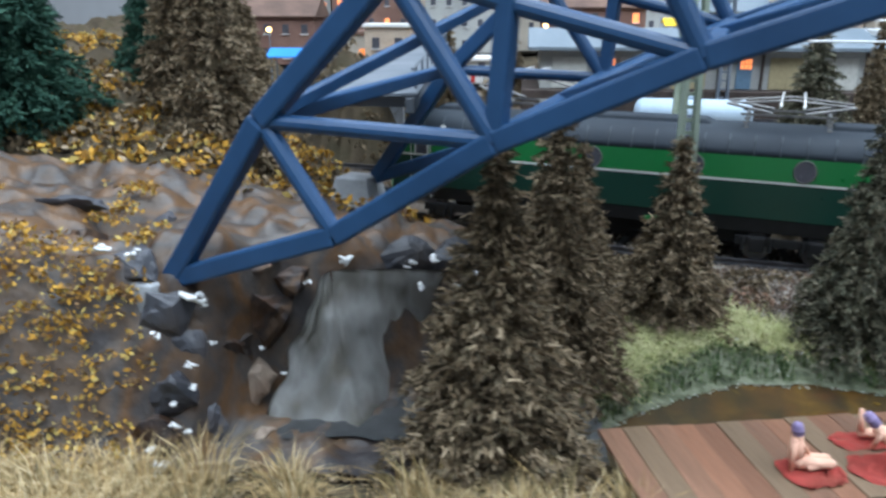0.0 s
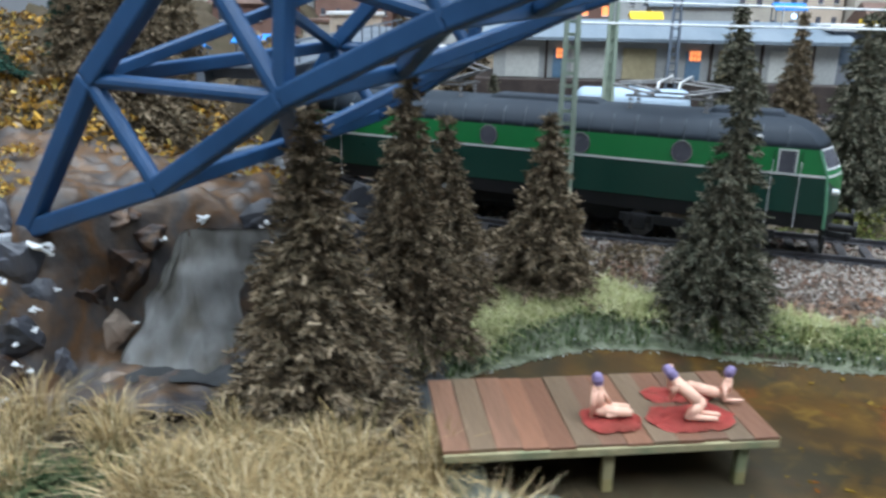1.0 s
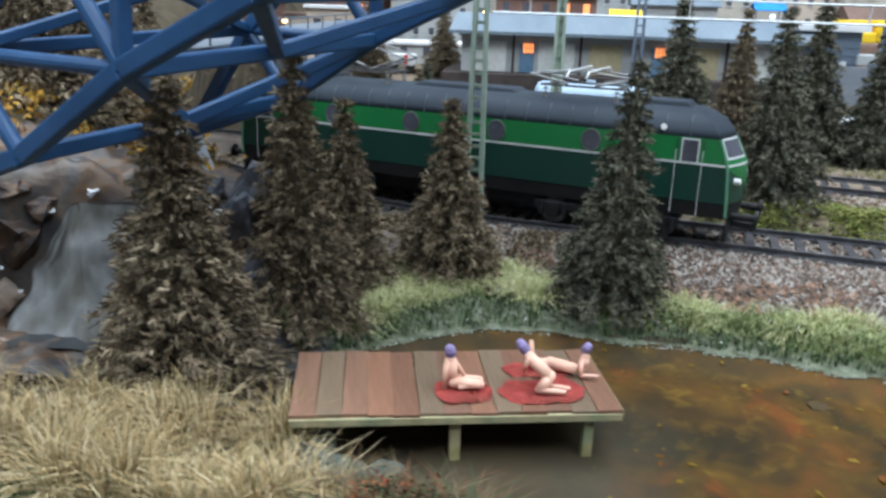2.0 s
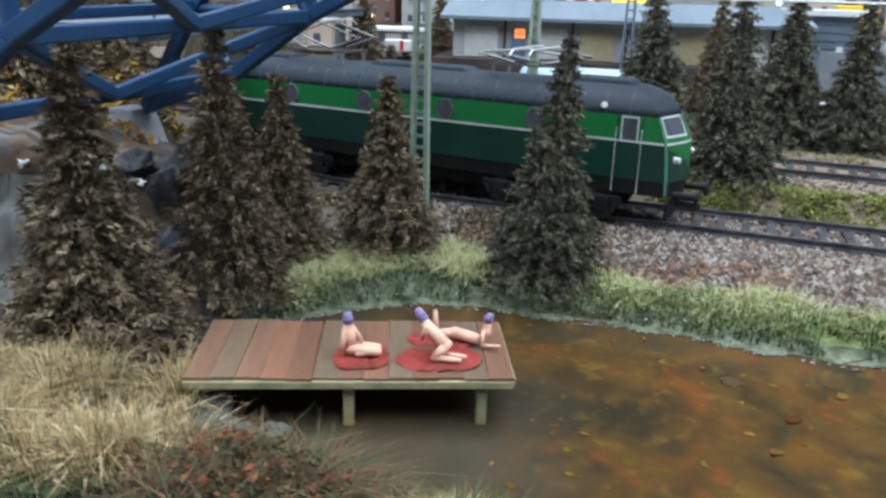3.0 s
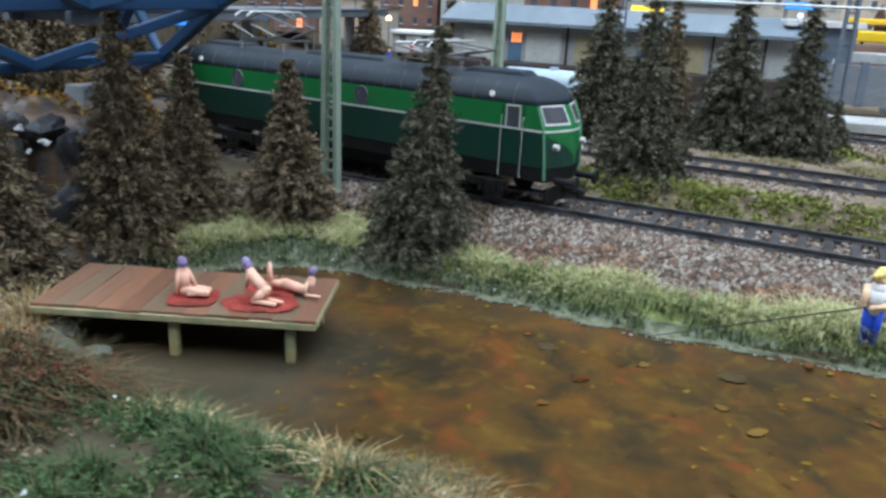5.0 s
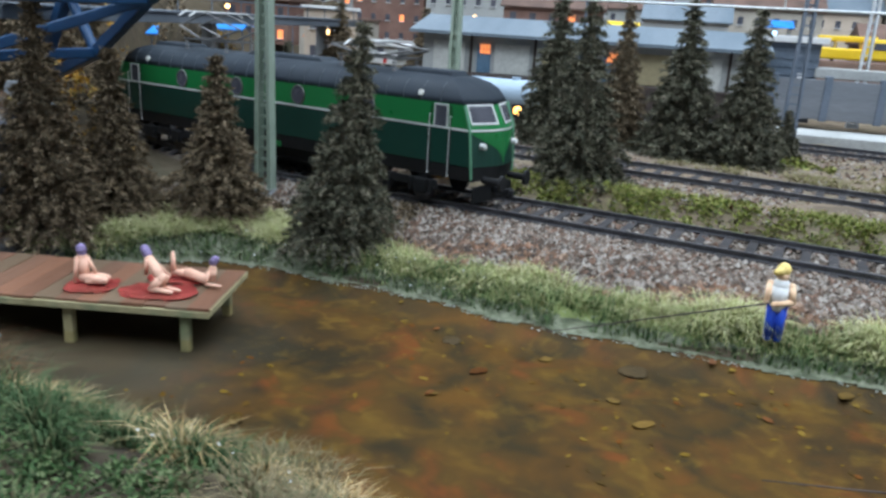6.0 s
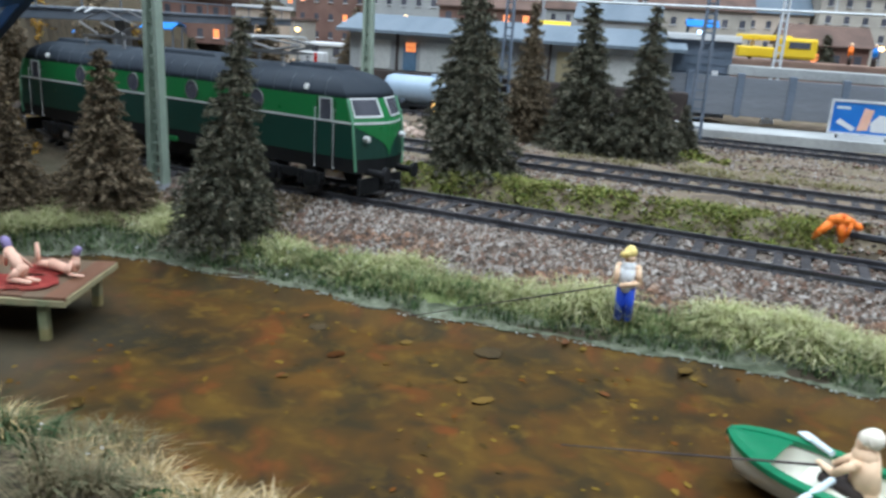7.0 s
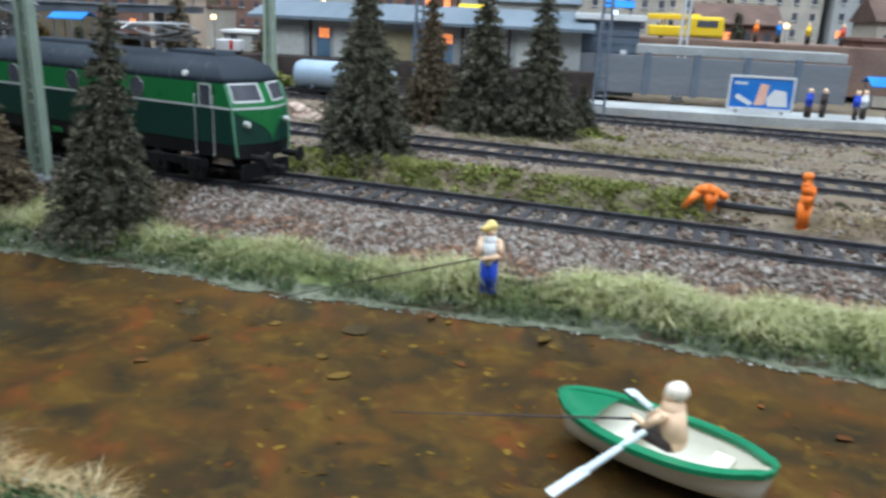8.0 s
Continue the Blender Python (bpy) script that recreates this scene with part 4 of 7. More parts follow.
    # pantographs: the front one folded, the rear one half raised
    for s, up in ((1, 0.0), (-1, 0.3)):
        pg = part("pantograph", bmesh_frame(s * 4.6), M_PANTO, lo, "folded silver pantograph" if up == 0 else "raised silver pantograph")
        z0 = 4.62
        for k in (-0.75, 0.75):
            bm = bmesh.new()
            knee = Vector((s * 4.6 - s * 2.0, k * 0.8, z0 + 0.25 + up * 0.7))
            rod(bm, (s * 4.6 - s * 0.5, k, z0), knee, 0.045, n=6)
            rod(bm, knee, (s * 4.6 + s * 0.1, k * 0.9, z0 + 0.42 + up * 1.9), 0.035, n=6)
            knee2 = Vector((s * 4.6 + s * 2.0, k * 0.8, z0 + 0.25 + up * 0.7))
            rod(bm, (s * 4.6 + s * 0.5, k, z0), knee2, 0.045, n=6)
            rod(bm, knee2, (s * 4.6 + s * 0.1, k * 0.9, z0 + 0.42 + up * 1.9), 0.035, n=6)
            part("arm", bm, M_PANTO, pg)
        for dx in (-0.35, 0.35):
            bm = bmesh.new()
            zt = z0 + 0.48 + up * 1.9
            pts = [Vector((s * 4.7 + dx, y, zt - (0.18 if abs(y) > 1.6 else 0))) for y in (-2.0, -1.6, -0.8, 0, 0.8, 1.6, 2.0)]
            tube(bm, pts, 0.035)
            part("contact_strip", bm, M_SILVER, pg)
    for s in (-1, 1):
        for dx in (-1.3, 1.3):
            for k in (-0.8, 0.8):
                bm = bmesh.new()
                for j in range(3):
                    rod(bm, (s * 4.6 + dx, k, 4.14 + j * 0.13), (s * 4.6 + dx, k, 4.22 + j * 0.13), 0.1, 0.07, 8)
                part("insulator", bm, M_PANTO, roof)
    return lo


def bmesh_frame(x):
    """Square base frame of a pantograph."""
    bm = bmesh.new()
    for k in (-0.8, 0.8):
        beam(bm, (x - 1.5, k, 4.56), (x + 1.5, k, 4.56), 0.07, 0.07)
    for dx in (-1.3, 1.3):
        beam(bm, (x + dx, -0.9, 4.56), (x + dx, 0.9, 4.56), 0.07, 0.07)
    return bm


engine = loco()
LOCO_X = 5.0
p0, p1 = (np.array([LOCO_X + d, float(track_y(LOCO_X + d))]) for d in (-5.9, 5.9))
heading = math.degrees(math.atan2(*(p1 - p0)[::-1]))
mid = (p0 + p1) / 2
engine.matrix_basis = pose(mid[0] * CM, mid[1] * CM, (FRONT_Z + 0.34) * CM, 0, 0, heading) @ Matrix.Diagonal((1.113, 1.0, 1.2, 1))

# ---- rowing boat with its angler ----
M_BOATGREEN = mat("boat_green", [(0.0, 0.13, 0.055), (0.005, 0.17, 0.075)], 1, 0.35, grain=0.1, spec=0.5)
M_BOATWHITE = mat("boat_white", [(0.62, 0.60, 0.50), (0.72, 0.70, 0.60)], 0.8, 0.45, grain=0.08)
M_OAR = mat("oar_grey", [(0.50, 0.58, 0.62), (0.60, 0.67, 0.70)], 1.5, 0.5, grain=0.08)
M_PEACH = mat("figure_peach", [(0.78, 0.52, 0.33), (0.85, 0.60, 0.42)], 2, 0.5, grain=0.08)
M_CREAM = mat("figure_cream", [(0.78, 0.70, 0.58), (0.84, 0.78, 0.68)], 2, 0.5, grain=0.08)
M_JEANS = mat("figure_blue", [(0.012, 0.05, 0.42), (0.02, 0.08, 0.55)], 2, 0.5, grain=0.08)
M_YELLOW = mat("yellow_paint", [(0.78, 0.50, 0.02), (0.85, 0.58, 0.04)], 1, 0.45, grain=0.08)
M_HAT = mat("straw_hat", [(0.70, 0.52, 0.15), (0.80, 0.62, 0.25)], 3, 0.7)
M_ORANGE = mat("orange_overall", [(0.85, 0.17, 0.02), (0.92, 0.23, 0.03)], 2, 0.5, grain=0.08)
M_DARK = mat("dark_brown", [(0.03, 0.022, 0.02), (0.06, 0.045, 0.04)], 2, 0.7)
M_WHITEP = mat("white_paint", [(0.60, 0.61, 0.62), (0.70, 0.70, 0.70)], 0.7, 0.6, grain=0.08)


def boat():
    """Clinker dinghy: pointed bow to -x, broad pointed stern, green gunwale and foredeck."""
    bt = thing("rowing_boat", "white rowing boat with a green gunwale floating on the pond", "boat", at=(30.3, 14.08, 0.0), turn=-31)
    half = 2.45

    def section(u):
        """Half beam at the gunwale and sheer height along the boat, u from -1 (bow) to 1 (stern)."""
        beam_ = 1.02 * max(0.0, 1 - abs(u) ** 2.6) ** 0.75 + (0.10 if u > 0.9 else 0.02)
        return beam_, 0.62 + 0.14 * u * u

    for name, inset, material in (("hull", 0.0, M_BOATWHITE), ("inner_hull", 0.1, M_BOATWHITE)):
        bm = bmesh.new()
        rings = []
        for i in range(25):
            u = -1 + 2 * i / 24
            b, sh = section(u)
            b = max(0.015, b - inset)
            x = u * (half - inset)
            rings.append([Vector((x * (1 - 0.10 * (1 - v) * (abs(u) ** 4)), s * b * (0.55 + 0.45 * v) if v > 0 else 0.0, -0.15 + inset + (sh - 0.0 + 0.15 - inset) * v)) for s, v in ((-1, 1), (-1, 0.6), (-1, 0.25), (-1, 0), (1, 0.25), (1, 0.6), (1, 1))])
        vs = loft(bm, rings, caps=False, closed=False)
        part(name, bm, material, bt, smooth=True)
    for s in (-1, 1):
        bm = bmesh.new()
        pts = []
        for i in range(33):
            u = -1 + 2 * i / 32
            b, sh = section(u)
            pts.append(Vector((u * half, s * max(0.0, b - 0.03), sh + 0.03)))
        loft(bm, [[p + Vector((0, s * dy, dz)) for dy, dz in ((-0.16, -0.06), (0.1, -0.06), (0.1, 0.06), (-0.16, 0.06))] for p in pts])
        bmesh.ops.recalc_face_normals(bm, faces=bm.faces)
        part("gunwale", bm, M_BOATGREEN, bt, "green gunwale")
    bm = bmesh.new()
    rows = []
    for i in range(7):
        u = -1 + 0.08 * i
        b, sh = section(u)
        rows.append([Vector((u * half, s * b * 0.95, sh + 0.05 + 0.05 * (1 - abs(s)))) for s in (-1, -0.5, 0, 0.5, 1)])
    loft(bm, rows, caps=False, closed=False)
    part("foredeck", bm, M_BOATGREEN, bt, "green foredeck", smooth=True)
    for x, w in ((-0.6, 1.6), (1.3, 1.2)):
        bm = bmesh.new()
        box(bm, (x, 0, 0.38), (0.42, w, 0.08), 0.02)
        part("thwart", bm, M_BOATWHITE, bt)
    return bt


def oar(a, b):
    ob = thing("oar", "pale grey oar reaching from the boat to the water", "oar", "oars")
    a, b = Vector(a), Vector(b)
    bm = bmesh.new()
    rod(bm, a, a + (b - a) * 0.66, 0.07, 0.08, 8)
    part("shaft", bm, M_OAR, ob)
    bm = bmesh.new()
    d = (b - a)
    beam(bm, a + d * 0.62, b, 0.26, 0.06, 0.025)
    part("blade", bm, M_OAR, ob)
    return ob


boat()
oar((29.95, 13.7, 0.85), (28.05, 12.2, 0.05))
oar((30.2, 14.8, 0.85), (29.8, 15.7, 0.8))
figure("boat_figurine", "small plain angler figurine sitting in the boat", "figurine", (30.35, 13.92, 0.43), -25, (
    ((0.25, 0, 0.28), (0.15, 0, 0.95), 0.30, 0.27, M_PEACH), ((0.10, 0, 1.20), (0.12, 0, 1.26), 0.19, 0.19, M_PEACH), ((0.14, 0, 1.32), (0.22, 0, 1.36), 0.21, 0.22, M_CREAM), ((0.2, -0.12, 0.2), (-0.45, -0.15, 0.28), 0.2, 0.14, M_DARK), ((0.2, 0.12, 0.2), (-0.45, 0.15, 0.28), 0.2, 0.14, M_DARK),
    ((0.05, -0.28, 0.85), (-0.3, -0.25, 0.5), 0.1, 0.08, M_PEACH), ((-0.3, -0.25, 0.5), (-0.62, -0.05, 0.52), 0.08, 0.07, M_PEACH), ((0.05, 0.28, 0.85), (-0.35, 0.2, 0.5), 0.1, 0.08, M_PEACH)), "figurines")
rod_ob = thing("fishing_rod", "thin dark fishing rod held over the boat's bow", "fishing rod", "fishing rods")
bm = bmesh.new()
rod(bm, (29.8, 14.07, 0.93), (24.6, 13.2, 0.9), 0.03, 0.012, 6)
part("blank", bm, M_DARK, rod_ob)

FX, FY = 25.85, 21.9
FZ = float(ground(FX, FY)) + 0.25
figure("angler_figurine", "plain angler figurine in blue trousers and straw hat on the bank", "figurine", (FX, FY, FZ), -10, (
    ((-0.12, 0, 0.08), (-0.1, 0, 0.98), 0.12, 0.17, M_JEANS), ((0.14, 0.02, 0.08), (0.1, 0, 0.98), 0.12, 0.17, M_JEANS),
    ((0, 0, 1.05), (0, 0, 1.6), 0.24, 0.24, M_WHITEP), ((0.27, 0.0, 1.62), (0.36, -0.05, 1.2), 0.1, 0.09, M_PEACH), ((0.36, -0.05, 1.2), (-0.1, -0.3, 1.12), 0.09, 0.07, M_PEACH), ((-0.27, 0.0, 1.62), (-0.3, -0.2, 1.15), 0.1, 0.08, M_PEACH),
    ((0, 0, 1.80), (0, 0, 1.95), 0.15, 0.17, M_PEACH), ((0, 0, 2.05), (0, 0, 2.11), 0.19, 0.15, M_HAT), ((-0.05, -0.1, 2.03), (-0.16, -0.2, 2.0), 0.13, 0.09, M_HAT)), "figurines", 1.06)
rod_ob = thing("fishing_rod", "thin dark fishing rod held low over the pond", "fishing rod", "fishing rods")
bm = bmesh.new()
rod(bm, (FX - 0.3, FY - 0.3, FZ + 1.2), (19.4, 20.7, 0.25), 0.03, 0.015, 6)
part("blank", bm, M_DARK, rod_ob)

figure("worker_figurine", "plain track worker figurine in orange bending over a rail", "figurine", (33.5, 29.47, stand(33.5, 29.47)), 0, (
    ((-0.72, 0.05, 0.1), (-0.22, 0, 0.72), 0.12, 0.18, M_ORANGE), ((0.22, -0.05, 0.1), (0.12, 0, 0.70), 0.12, 0.19, M_ORANGE), ((-0.2, 0, 0.80), (0.12, 0, 0.88), 0.19, 0.21, M_ORANGE), ((0.12, 0, 0.88), (0.48, 0, 0.74), 0.21, 0.18, M_ORANGE), ((0.70, 0, 0.66), (0.76, 0, 0.62), 0.15, 0.14, M_ORANGE), ((0.42, -0.14, 0.72), (0.34, -0.12, 0.22), 0.09, 0.07, M_ORANGE)), "figurines", 1.0)
figure("worker_figurine", "plain track worker figurine in orange standing with a rail", "figurine", (36.95, 28.53, stand(36.95, 28.53)), 0, (
    ((-0.05, 0, 0.06), (-0.07, 0, 0.95), 0.13, 0.17, M_ORANGE), ((0.10, 0.05, 0.06), (0.10, 0, 0.95), 0.13, 0.17, M_ORANGE), ((0.03, 0, 0.9), (0.04, 0, 1.25), 0.22, 0.22, M_ORANGE), ((0.04, 0, 1.25), (-0.03, 0, 1.58), 0.22, 0.19, M_ORANGE), ((0.18, -0.05, 1.5), (0.17, -0.10, 1.0), 0.09, 0.07, M_ORANGE), ((-0.03, 0, 1.6), (-0.05, 0, 1.82), 0.11, 0.14, M_ORANGE), ((-0.10, 0, 1.90), (0.0, 0, 1.91), 0.15, 0.15, M_ORANGE)), "figurines", 1.05)
bm = bmesh.new()
beam(bm, (34.0, 29.6, stand(34.0, 29.6) + 0.14), (37.0, 28.95, stand(37.0, 28.95) + 0.14), 0.16, 0.2, 0.03)
tagged(part("loose_rail", bm, M_RAIL), "loose rusty rail lying between the two workers", "rail")


# ---- catenary masts and wires ----
def lattice_mast(at, height, w, material, label, rungs=14, lamp=False, solid=False, turn=0.0):
    """Two tapered channel legs joined by rungs."""
    ms = thing("catenary_mast", label, "mast", "catenary masts", at=at, turn=turn)
    for s in (-1, 1):
        bm = bmesh.new()
        vs = loft(bm, [[Vector((s * ww / 2 + dx, dy, z)) for dx, dy in ((-0.085, -0.27), (0.085, -0.27), (0.085, 0.27), (-0.085, 0.27))] for z, ww in ((-0.4, w), (height, w * 0.55))])
        part("leg", bm, material, ms)
    for i in range(rungs):
        z = 0.25 + (height - 0.4) * i / rungs
        ww = w * (1 - 0.45 * z / height)
        bm = bmesh.new()
        box(bm, (0, 0, z), (ww, 0.12, 0.12 if not solid else 0.4), taper=0.9)
        part("rung", bm, material, ms)
    if solid:
        bm = bmesh.new()
        loft(bm, [[Vector((dx * ww / 2, dy, z)) for dx, dy in ((-1, 0.03), (1, 0.03), (1, 0.07), (-1, 0.07))] for z, ww in ((-0.4, w), (height, w * 0.55))])
        part("web", bm, material, ms)
    bm = bmesh.new()
    box(bm, (0, 0, -0.35), (w * 1.5, w * 1.2, 0.5), 0.04, taper=0.85)
    part("footing", bm, M_CONC, ms)
    return ms


lattice_mast((5.65, 28.9, 1.7), 11.5, 0.62, M_MAST, "pale green lattice catenary mast beside the front track", 24)
lattice_mast((9.0, 47.6, 2.4), 12.0, 0.62, M_MAST, "pale green catenary mast beyond the middle track", 16, solid=True)
lattice_mast((30.3, 54.2, 2.6), 11.5, 0.85, M_MASTGREY, "grey lattice catenary mast beside the platform", 18)
lattice_mast((15.6, 64.5, 3.0), 11.0, 0.8, M_MASTGREY, "grey lattice catenary mast before the warehouse", 16)
lattice_mast((38.0, 72.0, 3.0), 11.0, 0.7, M_WIRE, "pale lattice mast before the yellow rail vehicle", 16)


def wires(y_of, x0, x1, lo, hi, span):
    """Contact wire, sagging carrier wire and droppers."""
    th = thing("catenary_wires", "thin white catenary wires over the track", "overhead wire", "catenary wires")
    for name, z, sag, r in (("contact_wire", lo, 0.0, 0.045), ("carrier_wire", hi, 0.25, 0.04)):
        bm = bmesh.new()
        xs = np.linspace(x0, x1, 41)
        pts = [Vector((x, float(y_of(x)), z - sag * math.sin(math.pi * ((x - x0) % span) / span))) for x in xs]
        tube(bm, pts, r, 5)
        part(name, bm, M_WIRE, th)
    x = x0 + 1.5
    while x < x1:
        bm = bmesh.new()
        rod(bm, (x, float(y_of(x)), lo), (x, float(y_of(x)), hi - 0.25 * math.sin(math.pi * ((x - x0) % span) / span)), 0.03, n=5)
        part("dropper", bm, M_WIRE, th)
        x += 6.0
    return th


wires(FRONT, 5.9, 62, 10.17, 11.05, 34)


# ---- tank wagon and its signal ----
def tank_wagon():
    x0 = 11.6
    y0 = float(far_track_y(x0))
    tw = thing("tank_wagon", "pale blue-grey tank wagon standing on the far track", "wagon", at=(x0, y0, 2.9), turn=-5.7)
    m_tank = mat("tank_paint", [(0.28, 0.37, 0.47), (0.36, 0.45, 0.54)], 0.5, 0.4, grain=0.08)
    bm = bmesh.new()
    rings = []
    for x, r in ((-4.0, 0.1), (-3.95, 0.55), (-3.75, 0.95), (-3.4, 1.1), (3.4, 1.1), (3.75, 0.95), (3.95, 0.55), (4.0, 0.1)):
        rings.append([Vector((x, math.cos(k * math.tau / 24) * r, 1.35 + math.sin(k * math.tau / 24) * r)) for k in range(24)])
    loft(bm, rings)
    part("tank", bm, m_tank, tw, smooth=True)
    bm = bmesh.new()
    beam(bm, (-4.2, 0, 0.28), (4.2, 0, 0.28), 1.9, 0.22, 0.03)
    part("underframe", bm, M_BLACK, tw)
    for x in (-2.9, -2.0, 2.0, 2.9):
        for s in (-1, 1):
            bm = bmesh.new()
            rod(bm, (x, s * 0.9, 0.1), (x, s * 1.02, 0.1), 0.42, 0.42, 16)
            part("wheel", bm, M_BLACK, tw)
    for x in (-2.2, 2.2):
        bm = bmesh.new()
        box(bm, (x, 0, 0.5), (0.4, 2.0, 0.4), 0.03)
        part("saddle", bm, M_GREY, tw)
    bm = bmesh.new()
    rod(bm, (0, 0, 2.4), (0, 0, 2.62), 0.35, 0.32, 14)
    part("dome", bm, m_tank, tw)
    return tw


tank_wagon()
sg = thing("dwarf_signal", "small dark signal with a glowing amber lamp", "signal", at=(12.35, 53.6, 2.35))
bm = bmesh.new()
rod(bm, (0, 0, -0.2), (0, 0, 0.7), 0.08, n=8)
part("stem", bm, M_BLACK, sg)
bm = bmesh.new()
box(bm, (0, 0, 1.0), (0.95, 0.4, 0.95), 0.05)
part("housing", bm, M_BLACK, sg)
bm = bmesh.new()
ball(bm, (0, -0.22, 1.03), (0.32, 0.12, 0.32), 14, 9)
part("lamp", bm, glow("amber_lamp", (1.0, 0.50, 0.12), 5.0), sg, "glowing amber lamp")


def boulder(x, y, z, s, seed, material, label, group, name="boulder", flat=0.7):
    rng = random.Random(seed)
    bm = bmesh.new()
    bmesh.ops.create_icosphere(bm, subdivisions=3, radius=1)
    off = Vector((rng.random() * 9, rng.random() * 9, rng.random() * 9))
    for v in bm.verts:
        k = 1 + 0.55 * noise.noise(v.co * 0.9 + off) + 0.34 * abs(noise.noise(v.co * 2.3 + off)) + 0.15 * noise.noise(v.co * 5.0 + off)
        v.co = Vector((v.co.x * s * k, v.co.y * s * k, v.co.z * s * k * flat))
    ob = part(name, bm, material)
    ob.matrix_basis = pose(x * CM, y * CM, z * CM, 0, 0, rng.uniform(0, 360))
    return tagged(ob, label, "stone", group)


M_PINK = mat("pink_granite", [(0.42, 0.29, 0.23), (0.58, 0.44, 0.37), (0.50, 0.42, 0.36)], 0.9, 0.85, bump=0.5)
rng = random.Random(11)
for i in range(24):
    x = rng.uniform(8.6, 15.0)
    y = 45.2 + rng.uniform(-1.2, 1.4)
    lift = 0.75 * max(0, 1 - abs(x - 11.8) / 3.2)
    boulder(x, y, 2.45 + lift * rng.random(), rng.uniform(0.32, 0.75), i, M_PINK, "pale pink granite boulder heaped beside the track", "boulder heap")

# ---- warehouse ----
M_ROOFBLUE = mat("roof_felt", [(0.11, 0.145, 0.18), (0.17, 0.205, 0.24)], 0.3, 0.7, bump=0.2, stretch=(2, 0.4, 1))
M_PLASTER = mat("grey_plaster", [(0.30, 0.31, 0.31), (0.40, 0.41, 0.40)], 0.35, 0.9, bump=0.2)
M_DOORWHITE = mat("door_pale", [(0.44, 0.45, 0.43), (0.54, 0.54, 0.51)], 0.4, 0.7)
M_DOORTAN = mat("door_tan", [(0.33, 0.28, 0.17), (0.42, 0.36, 0.23)], 0.5, 0.8)
M_DOORBLUE = mat("door_blue", [(0.08, 0.15, 0.23), (0.12, 0.20, 0.29)], 0.6, 0.6)
M_LITWIN = glow("lit_window", (1.0, 0.30, 0.10), 1.1)


def warehouse():
    wh = thing("warehouse", "long grey goods shed with pale blue roof and sliding doors", "warehouse", at=(0, 0, 0))
    x0, x1, y0, z0, z1 = 1.2, 29.0, 66.5, 5.0, 8.25
    bm = bmesh.new()
    box(bm, ((x0 + x1) / 2, y0 + 5.0, (z0 + z1) / 2), (x1 - x0, 10.0, z1 - z0), 0.03)
    part("wall", bm, M_PLASTER, wh)
    bm = bmesh.new()
    box(bm, ((x0 + x1) / 2, y0 + 3.6, z0 - 1.2), (x1 - x0 + 3, 10.6, 2.4), 0.05)
    part("loading_dock", bm, M_DARK, wh, "dark loading dock under the shed")
    bm = bmesh.new()
    prof = ((y0 - 1.1, z1 - 0.15), (y0 - 1.1, z1 + 0.12), (y0 + 5, z1 + 1.5), (y0 + 11.5, z1 + 0.1), (y0 + 11.5, z1 - 0.15))
    loft(bm, [[Vector((x, y, z)) for y, z in prof] for x in (x0 - 1, x1 + 1)])
    bmesh.ops.recalc_face_normals(bm, faces=bm.faces)
    part("roof", bm, M_ROOFBLUE, wh, "pale blue felt roof")
    for xa, xb, m in ((2.2, 5.0, M_DOORWHITE), (7.7, 10.7, M_DOORWHITE), (11.9, 14.6, M_DOORTAN), (19.6, 22.4, M_DOORTAN), (23.6, 26.4, M_DOORWHITE)):
        bm = bmesh.new()
        box(bm, ((xa + xb) / 2, y0 - 0.06, z0 + 1.3), (xb - xa, 0.16, 2.5), 0.03)
        d = part("sliding_door", bm, m, wh)
        bm = bmesh.new()
        for k in range(1, 4):
            box(bm, (xa + (xb - xa) * k / 4, y0 - 0.16, z0 + 1.3), (0.06, 0.05, 2.4))
        part("batten", bm, m, d)
    for xc in (6.75, 17.6):
        bm = bmesh.new()
        box(bm, (xc, y0 - 0.06, z0 + 1.2), (1.2, 0.14, 2.3), 0.03)
        d = part("personnel_door", bm, M_DOORBLUE, wh, "blue-grey door")
        bm = bmesh.new()
        box(bm, (xc + 0.1, y0 - 0.16, z0 + 2.05), (0.85, 0.1, 0.75))
        w = part("window", bm, M_LITWIN, wh, "window glowing orange")
        bm = bmesh.new()
        for k in (-0.14, 0.14):
            box(bm, (xc + 0.1 + k, y0 - 0.22, z0 + 2.05), (0.04, 0.04, 0.75))
        box(bm, (xc + 0.1, y0 - 0.22, z0 + 2.05), (0.85, 0.04, 0.04))
        part("glazing_bar", bm, M_DARK, w)
    for xc in (5.6, 11.2, 15.6, 19.0, 23.0, 27.0):
        bm = bmesh.new()
        beam(bm, (xc, y0 - 0.12, z0), (xc, y0 - 0.12, z1), 0.2, 0.2)
        part("pilaster", bm, M_DARK, wh)
    return wh


warehouse()

# ---- noise barrier, signal box, platform and billboard ----
M_SLATEWALL = mat("barrier_grey", [(0.15, 0.165, 0.19), (0.20, 0.215, 0.24)], 0.5, 0.8, bump=0.25, stretch=(0.3, 1, 3))
M_SIDING = mat("siding_bluegrey", [(0.10, 0.13, 0.17), (0.15, 0.18, 0.23)], 0.6, 0.7, bump=0.3)
M_PLAT = mat("platform_slab", [(0.28, 0.29, 0.29), (0.38, 0.39, 0.385)], 0.6, 0.85, bump=0.2)


